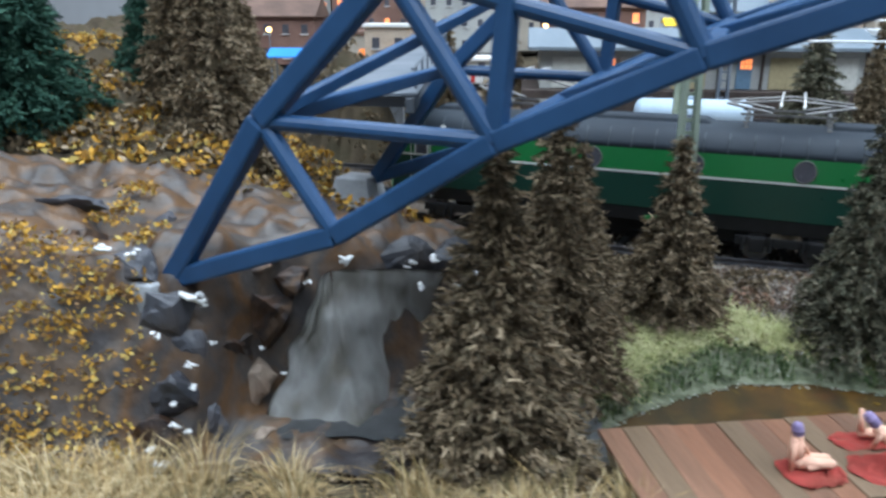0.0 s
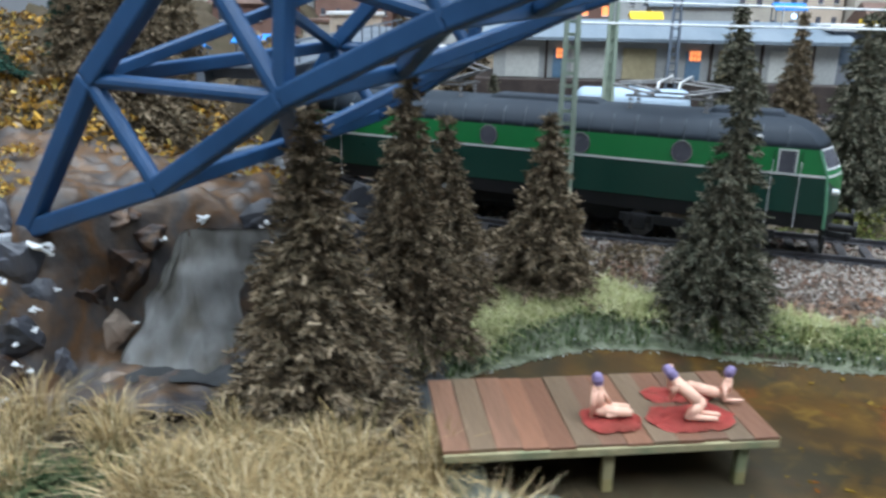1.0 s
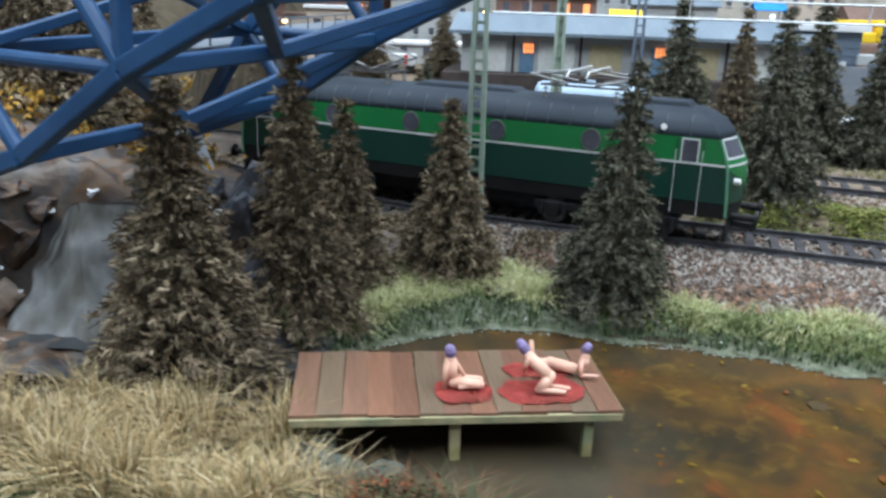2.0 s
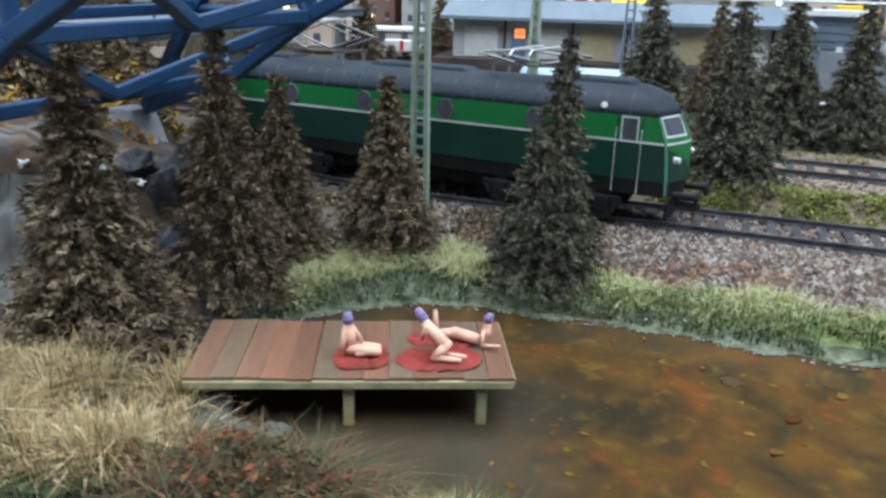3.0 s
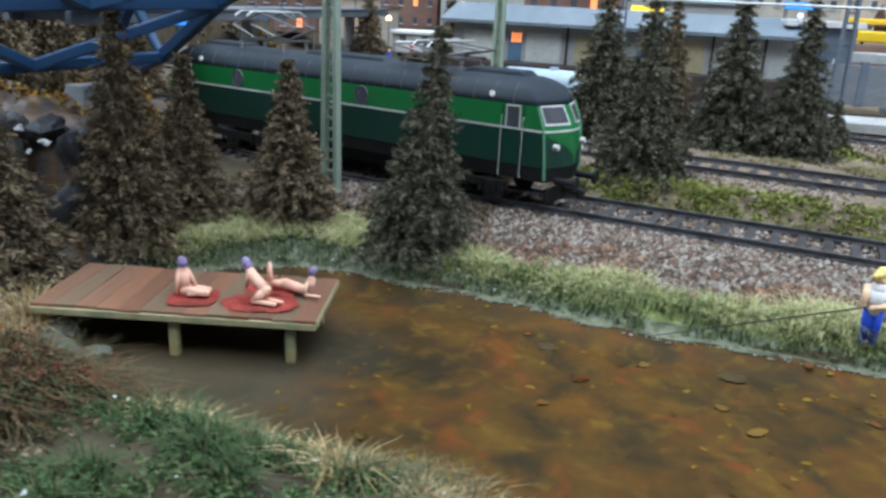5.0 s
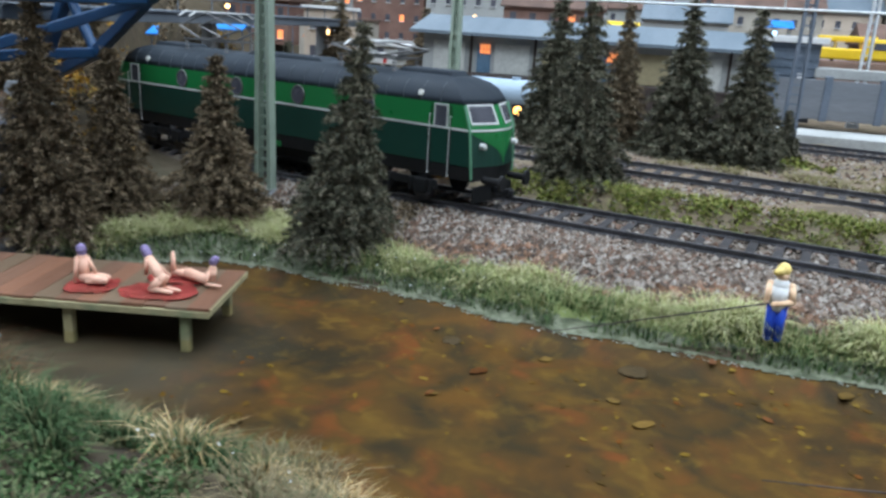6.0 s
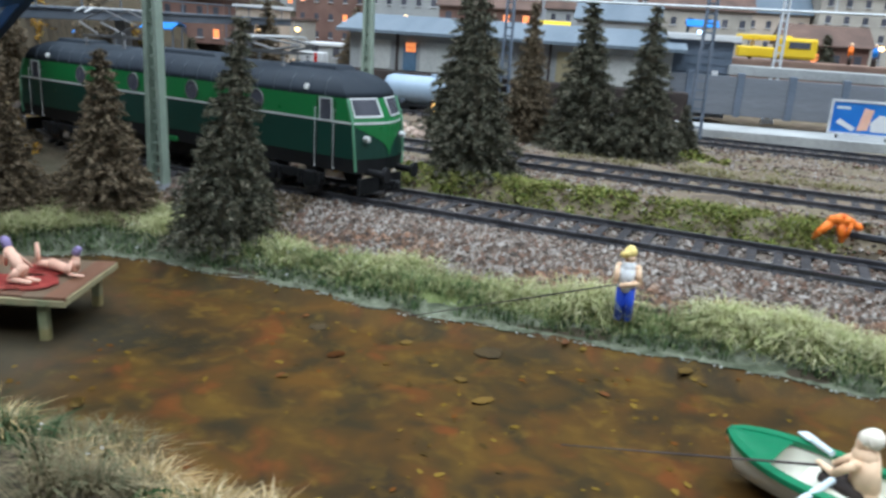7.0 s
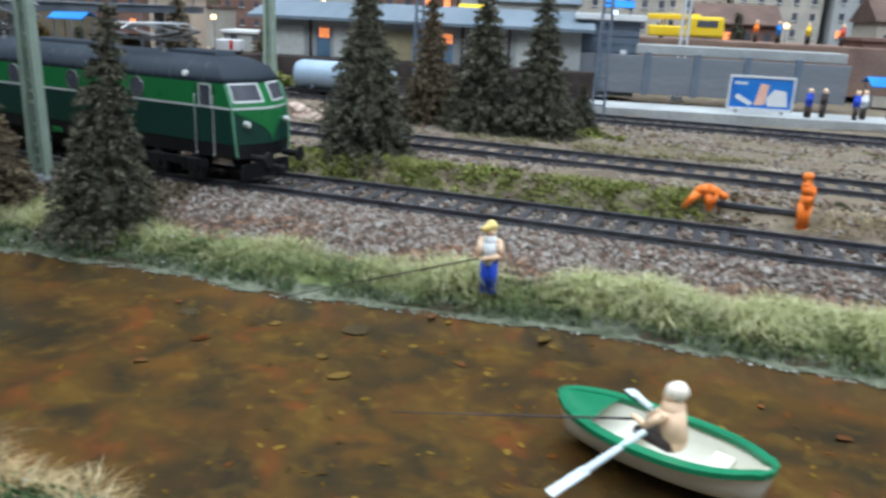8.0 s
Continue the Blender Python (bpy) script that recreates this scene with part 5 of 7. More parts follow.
def barrier():
    br = thing("noise_barrier", "dark grey panelled noise barrier with grey posts", "barrier")
    x = 26.6
    y0, z0, h = 67.0, 3.4, 3.1
    bm = bmesh.new()
    box(bm, (0, 0, 0), (3.95, 0.35, h), 0.03)
    panel = part("panel", bm, M_SLATEWALL, br)
    bm = bmesh.new()
    box(bm, (0, 0, 0), (0.55, 0.6, h + 0.4), 0.04)
    post = part("post", bm, M_SIDING, br)
    for i in range(6):
        for ob, dx, z in ((panel, 2.0, z0 + h / 2), (post, 0, z0 + h / 2 + 0.1)):
            m = pose((x + dx + i * 4.0) * CM, y0 * CM, z * CM)
            if i == 0:
                ob.matrix_basis = m
            else:
                piece(ob.name.split(".")[0], ob.data, br, m)
    bm = bmesh.new()
    beam(bm, (33.6, y0 + 2.2, 7.0), (50.5, y0 + 2.2, 7.0), 3.0, 0.8, 0.05)
    part("coping", bm, M_PLAT, br, "pale concrete coping behind the panels")
    return br


barrier()
sb = thing("signal_box", "blue-grey sided railway building with a white roof", "building", at=(31.3, 70.0, 3.0))
bm = bmesh.new()
box(bm, (0, 0, 3.1), (5.0, 4.0, 6.2), 0.04)
part("wall", bm, M_SIDING, sb)
for i in range(9):
    bm = bmesh.new()
    box(bm, (0, -2.03, 0.5 + i * 0.64), (5.0, 0.08, 0.1))
    part("siding_board", bm, M_SIDING, sb)
bm = bmesh.new()
box(bm, (0, 0, 6.45), (5.9, 5.0, 0.5), 0.05)
part("roof", bm, M_WHITEP, sb, "white roof slab")
bm = bmesh.new()
box(bm, (1.3, -2.06, 3.4), (0.5, 0.1, 0.9), 0.02)
part("window", bm, M_WHITEP, sb)

bm = bmesh.new()
box(bm, (50, 59.2, 2.75), (41, 4.6, 0.75), 0.04)
tagged(part("platform", bm, M_PLAT), "pale concrete station platform beside the far track", "platform", kind="structure")
bb = thing("billboard", "blue poster billboard with white shapes in a grey frame", "billboard", at=(42.0, 58.6, 3.1), turn=-4)
bm = bmesh.new()
for c, s in (((0, 0, 0.35), (4.5, 0.2, 0.16)), ((0, 0, 2.62), (4.5, 0.2, 0.16)), ((-2.2, 0, 1.4), (0.16, 0.2, 2.4)), ((2.2, 0, 1.4), (0.16, 0.2, 2.4))):
    box(bm, c, s, 0.02)
part("frame", bm, M_WIRE, bb, "grey metal frame")
bm = bmesh.new()
box(bm, (0, 0.02, 1.5), (4.25, 0.1, 2.15))
po = part("poster", bm, mat("poster_blue", [(0.01, 0.10, 0.42), (0.02, 0.18, 0.55), (0.10, 0.35, 0.62)], 0.35, 0.4, grain=0.05), bb)
for nm, col, pts in (("white_shape", M_WHITEP, ((-1.8, 1.1), (-0.7, 0.55), (-0.5, 0.8), (-1.6, 1.4))), ("white_shape", M_WHITEP, ((0.5, 0.6), (1.9, 0.6), (1.7, 1.7), (0.9, 1.8), (0.4, 1.2))),
                     ("pink_shape", M_SKIN, ((-0.4, 0.6), (0.3, 0.7), (0.5, 2.1), (-0.1, 2.2))), ("pale_bar", M_OAR, ((-1.9, 2.05), (-1.0, 2.05), (-1.0, 2.25), (-1.9, 2.25)))):
    bm = bmesh.new()
    f = bm.faces.new([bm.verts.new((x, -0.045, z)) for x, z in pts])
    r = bmesh.ops.extrude_face_region(bm, geom=[f])
    bmesh.ops.translate(bm, verts=[v for v in r["geom"] if isinstance(v, bmesh.types.BMVert)], vec=(0, 0.02, 0))
    part(nm, bm, col, po)
for i, (x, y, m) in enumerate(((45.2, 57.9, M_JEANS), (46.4, 58.6, M_DARK), (48.5, 58.2, M_JEANS), (49.3, 59.0, M_WHITEP))):
    figure("waiting_figurine", "tiny plain figurine standing on the platform", "figurine", (x, y, 3.12), i * 40.0, (((-0.1, 0, 0.1), (-0.08, 0, 0.95), 0.14, 0.18, M_DARK), ((0.12, 0, 0.1), (0.08, 0, 0.95), 0.14, 0.18, M_DARK), ((0, 0, 1.0), (0, 0, 1.55), 0.26, 0.24, m), ((0, 0, 1.85), (0, 0, 1.92), 0.17, 0.17, M_PEACH)), "figurines")
for x in (-1.6, 1.6):
    bm = bmesh.new()
    beam(bm, (x, 0.05, 0.0), (x, 0.05, 0.4), 0.12, 0.12)
    part("leg", bm, M_DARK, bb)


# ---- the town behind ----
def house(x, y, z, w, d, h, wall, roofmat, label, lit, turn=0.0, flat=False):
    hs = thing("town_house", label, "house", "town houses", at=(x, y, z), turn=turn)
    bm = bmesh.new()
    box(bm, (0, 0, h / 2), (w, d, h), 0.05)
    part("wall", bm, wall, hs)
    bm = bmesh.new()
    if flat:
        box(bm, (0, 0, h + 0.15), (w + 0.5, d + 0.5, 0.35), 0.05)
    else:
        prof = ((-d / 2 - 0.4, h - 0.1), (-d / 2 - 0.4, h + 0.05), (0, h + d * 0.38), (d / 2 + 0.4, h + 0.05), (d / 2 + 0.4, h - 0.1))
        loft(bm, [[Vector((sx * (w / 2 + 0.4), yy, zz)) for yy, zz in prof] for sx in (-1, 1)])
        bmesh.ops.recalc_face_normals(bm, faces=bm.faces)
    part("roof", bm, roofmat, hs)
    rng = random.Random(int(x * 7 + y))
    cols, rows = max(2, int(w / 2.2)), max(1, int(h / 2.4))
    for i in range(cols):
        for j in range(rows):
            bm = bmesh.new()
            cx, cz = (i + 0.5) * w / cols - w / 2, 0.9 + j * h / rows
            box(bm, (cx, -d / 2 - 0.02, cz + 0.4), (0.75, 0.1, 1.05), 0.02)
            wn = part("window", bm, M_LITWIN if rng.random() < 0.45 * lit else M_GLASS, hs)
            bm = bmesh.new()
            box(bm, (cx, -d / 2 - 0.1, cz - 0.18), (0.95, 0.16, 0.1))
            part("sill", bm, M_WHITEP, wn)
    return hs


M_BRICK = mat("town_brick", [(0.15, 0.085, 0.07), (0.22, 0.13, 0.105)], 0.6, 0.9)
M_SAND = mat("town_sand", [(0.34, 0.31, 0.27), (0.46, 0.42, 0.36)], 0.6, 0.9)
M_PEACHWALL = mat("town_peach", [(0.44, 0.36, 0.29), (0.54, 0.45, 0.37)], 0.6, 0.9)
M_TILE = mat("roof_tile", [(0.09, 0.06, 0.05), (0.16, 0.10, 0.08)], 0.8, 0.8)
for i, (x, y, z, w, d, h, wm, rm, lab, lit, fl) in enumerate((
        (-17.5, 92, 4.0, 8, 6, 4.6, M_SAND, M_TILE, "sand-coloured model house with lit windows", 0.5, True),
        (-29, 95, 5.0, 9, 6, 5.5, M_BRICK, M_TILE, "brick model house with dark roof", 0.4, False),
        (-6, 88, 4.0, 10, 5, 2.0, M_PLASTER, M_WHITEP, "low pale grey model hall with flat roof", 0.1, True),
        (-13.5, 80, 4.0, 4.5, 4, 5.6, M_PEACHWALL, M_WHITEP, "peach-coloured model house with flat roof", 0.2, True),
        (8, 100, 4.0, 12, 6, 7.5, M_BRICK, M_TILE, "tall brick model house with lit windows", 0.3, False),
        (24, 104, 4.0, 10, 6, 7.0, M_PLASTER, M_ROOFBLUE, "grey plastered model house", 0.3, False),
        (47, 98, 4.0, 9, 6, 5.5, M_BRICK, M_TILE, "brown brick model house", 0.3, False),
        (60, 84, 3.4, 8, 8, 5.0, M_BRICK, M_BRICK, "red model shed beside the barrier", 0.0, True),
        (69, 102, 4.0, 12, 8, 6.5, M_SAND, M_TILE, "sand-coloured model house with tiled roof", 0.3, False),
        (-44, 110, 6.0, 10, 8, 8, M_SAND, M_TILE, "tall sand-coloured model house", 0.3, False),
        (35, 122, 4.5, 14, 8, 9.0, M_SAND, M_TILE, "tall sand-coloured model house", 0.35, False),
        (-8, 124, 5.0, 14, 8, 9.0, M_PLASTER, M_TILE, "tall grey model house", 0.35, False))):
    house(x, y, z, w, d, h, wm, rm, lab, lit, turn=(i * 13) % 9 - 4, flat=fl)

for i in range(10):
    wide = 9 + (i * 5) % 6
    house(-53 + i * 14.0, 130 + (i * 7) % 9, 5.0, wide, 8, 8.0 + (i * 3) % 5, (M_SAND, M_PLASTER, M_BRICK, M_PEACHWALL)[i % 4], (M_TILE, M_ROOFBLUE, M_TILE)[i % 3], ("sand-coloured", "grey plastered", "red brick", "peach-coloured")[i % 4] + " model town house in the back row", 0.1, turn=(i * 11) % 9 - 4)
rv = thing("rail_vehicle", "yellow model maintenance rail vehicle on the far line", "rail vehicle", at=(40.0, 80.0, 7.6))
bm = bmesh.new()
box(bm, (0.9, 0, 1.4), (3.4, 2.2, 1.9), 0.25)
part("cab", bm, M_YELLOW, rv)
bm = bmesh.new()
box(bm, (-2.6, 0, 0.9), (3.6, 2.0, 1.0), 0.15)
part("boom_base", bm, M_YELLOW, rv)
bm = bmesh.new()
beam(bm, (-4.6, 0, 2.2), (0.4, 0, 2.3), 0.7, 0.5, 0.1)
part("boom", bm, M_YELLOW, rv)
bm = bmesh.new()
box(bm, (1.0, -1.12, 1.7), (1.9, 0.06, 0.6), 0.02)
part("cab_window", bm, M_GLASS, rv)
bm = bmesh.new()
box(bm, (-3, 0, -2.2), (52, 9, 4.6), 0.1)
ob = part("rail_viaduct", bm, mat("viaduct_brown", [(0.16, 0.10, 0.08), (0.26, 0.17, 0.13)], 0.5, 0.9, bump=0.3))
ob.matrix_basis = pose(0.56, 0.835, 0.077)
tagged(ob, "brown raised embankment of the far line", "embankment", kind="structure")

# stalls, parasols and people-sized clutter of the town
def stall(x, y, z, w, h, colour, label):
    """A market stall: four posts, a counter and a sloping awning."""
    st = thing("market_stall", label, "stall", "market stalls", at=(x, y, z))
    for sx in (-1, 1):
        for sy in (-1, 1):
            bm = bmesh.new()
            rod(bm, (sx * w / 2, sy * 0.9, 0), (sx * w / 2, sy * 0.9, h), 0.07, n=6)
            part("post", bm, M_MASTGREY, st)
    bm = bmesh.new()
    box(bm, (0, -0.6, 0.6), (w * 0.9, 0.9, 1.0), 0.04)
    part("counter", bm, M_SAND, st)
    bm = bmesh.new()
    loft(bm, [[Vector((sx * (w / 2 + 0.3), yy, h + zz)) for yy, zz in ((-1.5, -0.3), (0, 0.45), (1.3, 0.0), (1.3, 0.08), (0, 0.55), (-1.5, -0.2))] for sx in (-1, 1)])
    bmesh.ops.recalc_face_normals(bm, faces=bm.faces)
    part("awning", bm, colour, st)


M_TARP = mat("blue_tarp", [(0.01, 0.16, 0.55), (0.02, 0.24, 0.66)], 1, 0.5, grain=0.1)
M_REDTARP = mat("red_tarp", [(0.50, 0.05, 0.03), (0.60, 0.09, 0.05)], 1, 0.5, grain=0.1)
for x, y, z, w, h, m, lab in ((-22.5, 75, 3.6, 3.2, 3.6, M_TARP, "market stall with a bright blue awning"), (-15.5, 82, 3.8, 2.6, 3.0, M_ORANGE, "market stall with an orange awning"), (-27.0, 70, 3.4, 2.6, 3.0, M_TARP, "market stall with a bright blue awning"),
                              (57.0, 76, 2.6, 3.0, 2.2, M_TARP, "market stall with a bright blue awning"), (61.0, 70, 2.6, 2.6, 2.4, M_WHITEP, "market stall with a white awning"), (64.0, 92, 4.0, 3.0, 3.4, M_REDTARP, "market stall with a red awning"), (17.0, 92, 3.6, 3.0, 6.2, M_YELLOW, "tall market stall with a yellow awning"), (33.5, 96, 4.0, 3.0, 7.0, M_TARP, "tall market stall with a bright blue awning")):
    stall(x, y, z, w, h, m, lab)
for i, (x, y, z, m) in enumerate(((52.5, 62.5, 2.6, M_TARP), (53.6, 63.2, 2.6, M_WHITEP), (54.6, 62.0, 2.6, M_JEANS), (55.2, 64.0, 2.6, M_ORANGE), (51.6, 60.0, 3.12, M_WHITEP), (53.0, 60.2, 3.12, M_JEANS), (37.0, 80.5, 7.8, M_WHITEP), (46.0, 81.0, 7.8, M_ORANGE), (48.0, 80.5, 7.8, M_TARP), (51.0, 81.5, 7.8, M_YELLOW), (54.0, 81.0, 7.8, M_REDTARP))):
    figure("standing_figurine", "tiny plain painted figurine standing in the town", "figurine", (x, y, z), i * 40.0, (((-0.1, 0, 0.1), (-0.08, 0, 0.95), 0.14, 0.18, M_DARK), ((0.12, 0, 0.1), (0.08, 0, 0.95), 0.14, 0.18, M_DARK), ((0, 0, 1.0), (0, 0, 1.55), 0.26, 0.24, m), ((0, 0, 1.85), (0, 0, 1.92), 0.17, 0.17, M_PEACH)), "figurines")

# white parcel-van-like delivery wagon and lights in the yard
vn = thing("box_van", "white model van with a red stripe standing in the yard", "van", at=(-5.2, 74.0, 4.3), turn=-6)
bm = bmesh.new()
box(bm, (0, 0, 0.9), (2.6, 1.2, 1.1), 0.12)
part("body", bm, M_WHITEP, vn)
bm = bmesh.new()
box(bm, (0.5, -0.61, 0.95), (0.35, 0.05, 0.9))
part("stripe", bm, mat("red_stripe", [(0.5, 0.02, 0.02), (0.6, 0.04, 0.03)], 1), vn)
for x in (-0.8, 0.8):
    bm = bmesh.new()
    rod(bm, (x, -0.55, 0.28), (x, 0.55, 0.28), 0.3, 0.3, 12)
    part("wheel", bm, M_BLACK, vn)

for i, (x, y, m) in enumerate(((-8.6, 71.0, M_ORANGE), (-9.9, 71.4, M_WHITEP), (-7.2, 73.5, M_JEANS))):
    figure("yard_figurine", "tiny plain worker figurine standing in the yard", "figurine", (x, y, 2.9), i * 50.0, (((-0.1, 0, 0.1), (-0.08, 0, 0.95), 0.14, 0.18, m), ((0.12, 0, 0.1), (0.08, 0, 0.95), 0.14, 0.18, m), ((0, 0, 1.0), (0, 0, 1.55), 0.26, 0.24, m), ((0, 0, 1.85), (0, 0, 1.92), 0.17, 0.17, M_PEACH)), "figurines")

for i, (x, y, z, col) in enumerate(((-13, 78, 7.2, "warm"), (-9.5, 80, 7.6, "warm"), (-20, 84, 8.0, "warm"), (2, 82, 9.6, "warm"), (25.0, 78, 8.0, "cool"), (50, 86, 9.4, "warm"), (-26, 80, 9.2, "warm"), (33, 92, 10.0, "cool"))):
    lp = thing("street_lamp", "thin model street lamp with a glowing " + ("warm white" if col == "warm" else "blue-white") + " bulb", "street lamp", "street lamps", at=(x, y, 3.0))
    bm = bmesh.new()
    rod(bm, (0, 0, 0), (0, 0, z - 3.0), 0.07, 0.05, 6)
    part("pole", bm, M_MASTGREY, lp)
    bm = bmesh.new()
    ball(bm, (0, -0.1, z - 2.9), (0.28, 0.28, 0.24), 10, 7)
    part("bulb", bm, glow("warm_bulb", (1.0, 0.62, 0.25), 6.0) if col == "warm" else glow("cool_bulb", (0.35, 0.6, 1.0), 4.0), lp)

# ---- the hall ----
M_HALL = mat("hall_wall", [(0.46, 0.47, 0.49), (0.52, 0.53, 0.55)], 0.02, 0.9, fine=0.3, grain=0.1)
M_CEIL = mat("hall_ceiling", [(0.62, 0.63, 0.64), (0.70, 0.70, 0.70)], 0.02, 0.9, fine=0.3, grain=0.05)
for nm, c, s, m in (("wall_north", (20, 305, 40), (760, 10, 300), M_HALL), ("wall_south", (20, -255, 40), (760, 10, 300), M_HALL), ("wall_west", (-355, 25, 40), (10, 550, 300), M_HALL), ("wall_east", (395, 25, 40), (10, 550, 300), M_HALL),
                    ("floor", (20, 25, -114), (760, 570, 8), M_CONC), ("ceiling", (20, 25, 196), (760, 570, 8), M_CEIL)):
    bm = bmesh.new()
    box(bm, c, s)
    tagged(part(nm, bm, m), kind="structure", label=nm.replace("_", " ") + " of the exhibition hall", category="room")
bm = bmesh.new()
box(bm, (10, 68, -14), (140, 164, 24), 0.2)
tagged(part("layout_base", bm, M_DARK), "dark wooden base under the model landscape", "base", kind="structure")
for x in (-55, 75):
    for y in (-8, 145):
        bm = bmesh.new()
        box(bm, (x, y, -68), (7, 7, 84), 0.3)
        tagged(part("base_leg", bm, M_DARK), "dark wooden leg under the layout base", "leg", kind="structure")
for lx, ly in LAMPS:
    bm = bmesh.new()
    box(bm, (0, 0, 0), (186, 96, 4), 0.5)
    ob = part("panel_lamp", bm, M_WHITEP)
    ob.matrix_basis = pose(lx * CM, ly * CM, 1.66)
    tagged(ob, "white fluorescent panel lamp under the hall ceiling", "ceiling lamp", "ceiling lamps")
    bm = bmesh.new()
    for dx in (-50, 50):
        rod(bm, (dx, 0, 2), (dx, 0, 26), 0.4, n=6)
    part("hanger", bm, M_WIRE, ob)

# ---- ground cover ----
def blades(name, xs, ys, zs, h0, h1, width, lean, material, seed, label, category="grass"):
    """Upright curved blades, joined into one mesh."""
    rng = np.random.default_rng(seed)
    n = len(xs)
    base = np.stack([xs, ys, zs], -1)
    ang = rng.uniform(0, math.tau, n)
    way = np.stack([np.cos(ang), np.sin(ang), 0 * ang], -1)
    side = np.stack([-np.sin(ang), np.cos(ang), 0 * ang], -1)
    h = rng.uniform(h0, h1, n)[:, None]
    l = (rng.random(n)[:, None] ** 1.3) * lean
    w = width * rng.uniform(0.6, 1.2, n)[:, None]
    up = np.array([0, 0, 1.0])
    p = [base - side * w, base + side * w, base + way * h * l * 0.35 + up * h * 0.6 + side * w * 0.8, base + way * h * l * 0.35 + up * h * 0.6 - side * w * 0.8, base + way * h * l + up * h * (1 - 0.25 * l)]
    verts = np.stack(p, 1).reshape(-1, 3)
    k = np.arange(n) * 5
    faces = [(a, a + 1, a + 2, a + 3) for a in k] + [(a + 3, a + 2, a + 4) for a in k]
    ob = raw(name, verts, faces, material)
    return tagged(ob, label, category, kind="stuff")


def leaves(name, centres, radii, per, size, material, seed, label, category="foliage", squash=0.75, thing_kind="stuff"):
    """Loose clumps of many small leaves."""
    rng = np.random.default_rng(seed)
    c = np.repeat(np.asarray(centres, float), per, 0)
    r = np.repeat(np.asarray(radii, float), per)[:, None]
    d = rng.normal(0, 1, c.shape)
    d /= np.linalg.norm(d, axis=1)[:, None]
    d[:, 2] = np.abs(d[:, 2]) * squash
    c = c + d * r * rng.uniform(0.35, 1.05, len(c))[:, None]
    a = rng.normal(0, 1, c.shape) + d
    a /= np.linalg.norm(a, axis=1)[:, None]
    b = np.cross(a, rng.normal(0, 1, c.shape))
    b /= np.linalg.norm(b, axis=1)[:, None] + 1e-9
    s = size * rng.uniform(0.5, 1.3, len(c))[:, None]
    verts = np.stack([c - a * s, c + b * s * 0.55, c + a * s, c - b * s * 0.55], 1).reshape(-1, 3)
    k = np.arange(len(c)) * 4
    ob = raw(name, verts, [(q, q + 1, q + 2, q + 3) for q in k], material)
    return tagged(ob, label, category, kind=thing_kind)


def pebbles(name, xs, ys, zs, s0, s1, material, seed, label, category="ballast"):
    """Small angular stones joined into one mesh."""
    rng = np.random.default_rng(seed)
    n = len(xs)
    c = np.stack([xs, ys, zs], -1)[:, None]
    octa = np.array([(1, 0, 0), (0, 1, 0), (-1, 0, 0), (0, -1, 0), (0, 0, 1), (0, 0, -1)], float)
    size = rng.uniform(s0, s1, n)[:, None, None]
    shape = octa[None] * rng.uniform(0.6, 1.35, (n, 6, 1)) + rng.normal(0, 0.22, (n, 6, 3))
    ang = rng.uniform(0, math.tau, n)
    ca, sa = np.cos(ang), np.sin(ang)
    rot = np.stack([np.stack([ca, -sa, 0 * ca], -1), np.stack([sa, ca, 0 * ca], -1), np.stack([0 * ca, 0 * ca, 0 * ca + 0.8], -1)], 1)
    verts = (c + size * np.einsum("nij,nkj->nki", rot, shape)).reshape(-1, 3)
    tri = [(0, 1, 4), (1, 2, 4), (2, 3, 4), (3, 0, 4), (1, 0, 5), (2, 1, 5), (3, 2, 5), (0, 3, 5)]
    faces = [(6 * i + a, 6 * i + b, 6 * i + d) for i in range(n) for a, b, d in tri]
    ob = raw(name, verts, faces, material)
    return tagged(ob, label, category, kind="stuff")


def scatter(n, x0, x1, y0, y1, seed, keep=None, patch=0.0, freq=0.4):
    rng = np.random.default_rng(seed)
    x, y = rng.uniform(x0, x1, n), rng.uniform(y0, y1, n)
    ok = np.ones(n, bool) if keep is None else keep(x, y)
    if patch:
        ok &= fractal(x * freq, y * freq, seed) > patch
    return x[ok], y[ok]


def bed_height(x, y, y_of, base=TRACK_Z):
    """Height of the ballast bed's surface."""
    o = np.abs(y - y_of(x))
    return base - 0.03 - np.where(o < 1.8, 0, np.where(o < 2.2, 0.3 * (o - 1.8), 0.12 + 0.843 * (o - 2.2)))


def top(x, y):
    """Uppermost of land and ballast."""
    return np.maximum(np.maximum(ground(x, y), bed_height(x, y, FRONT, FRONT_Z)), np.maximum(bed_height(x, y, MIDDLE), bed_height(x, y, far_track_y, 2.55)))


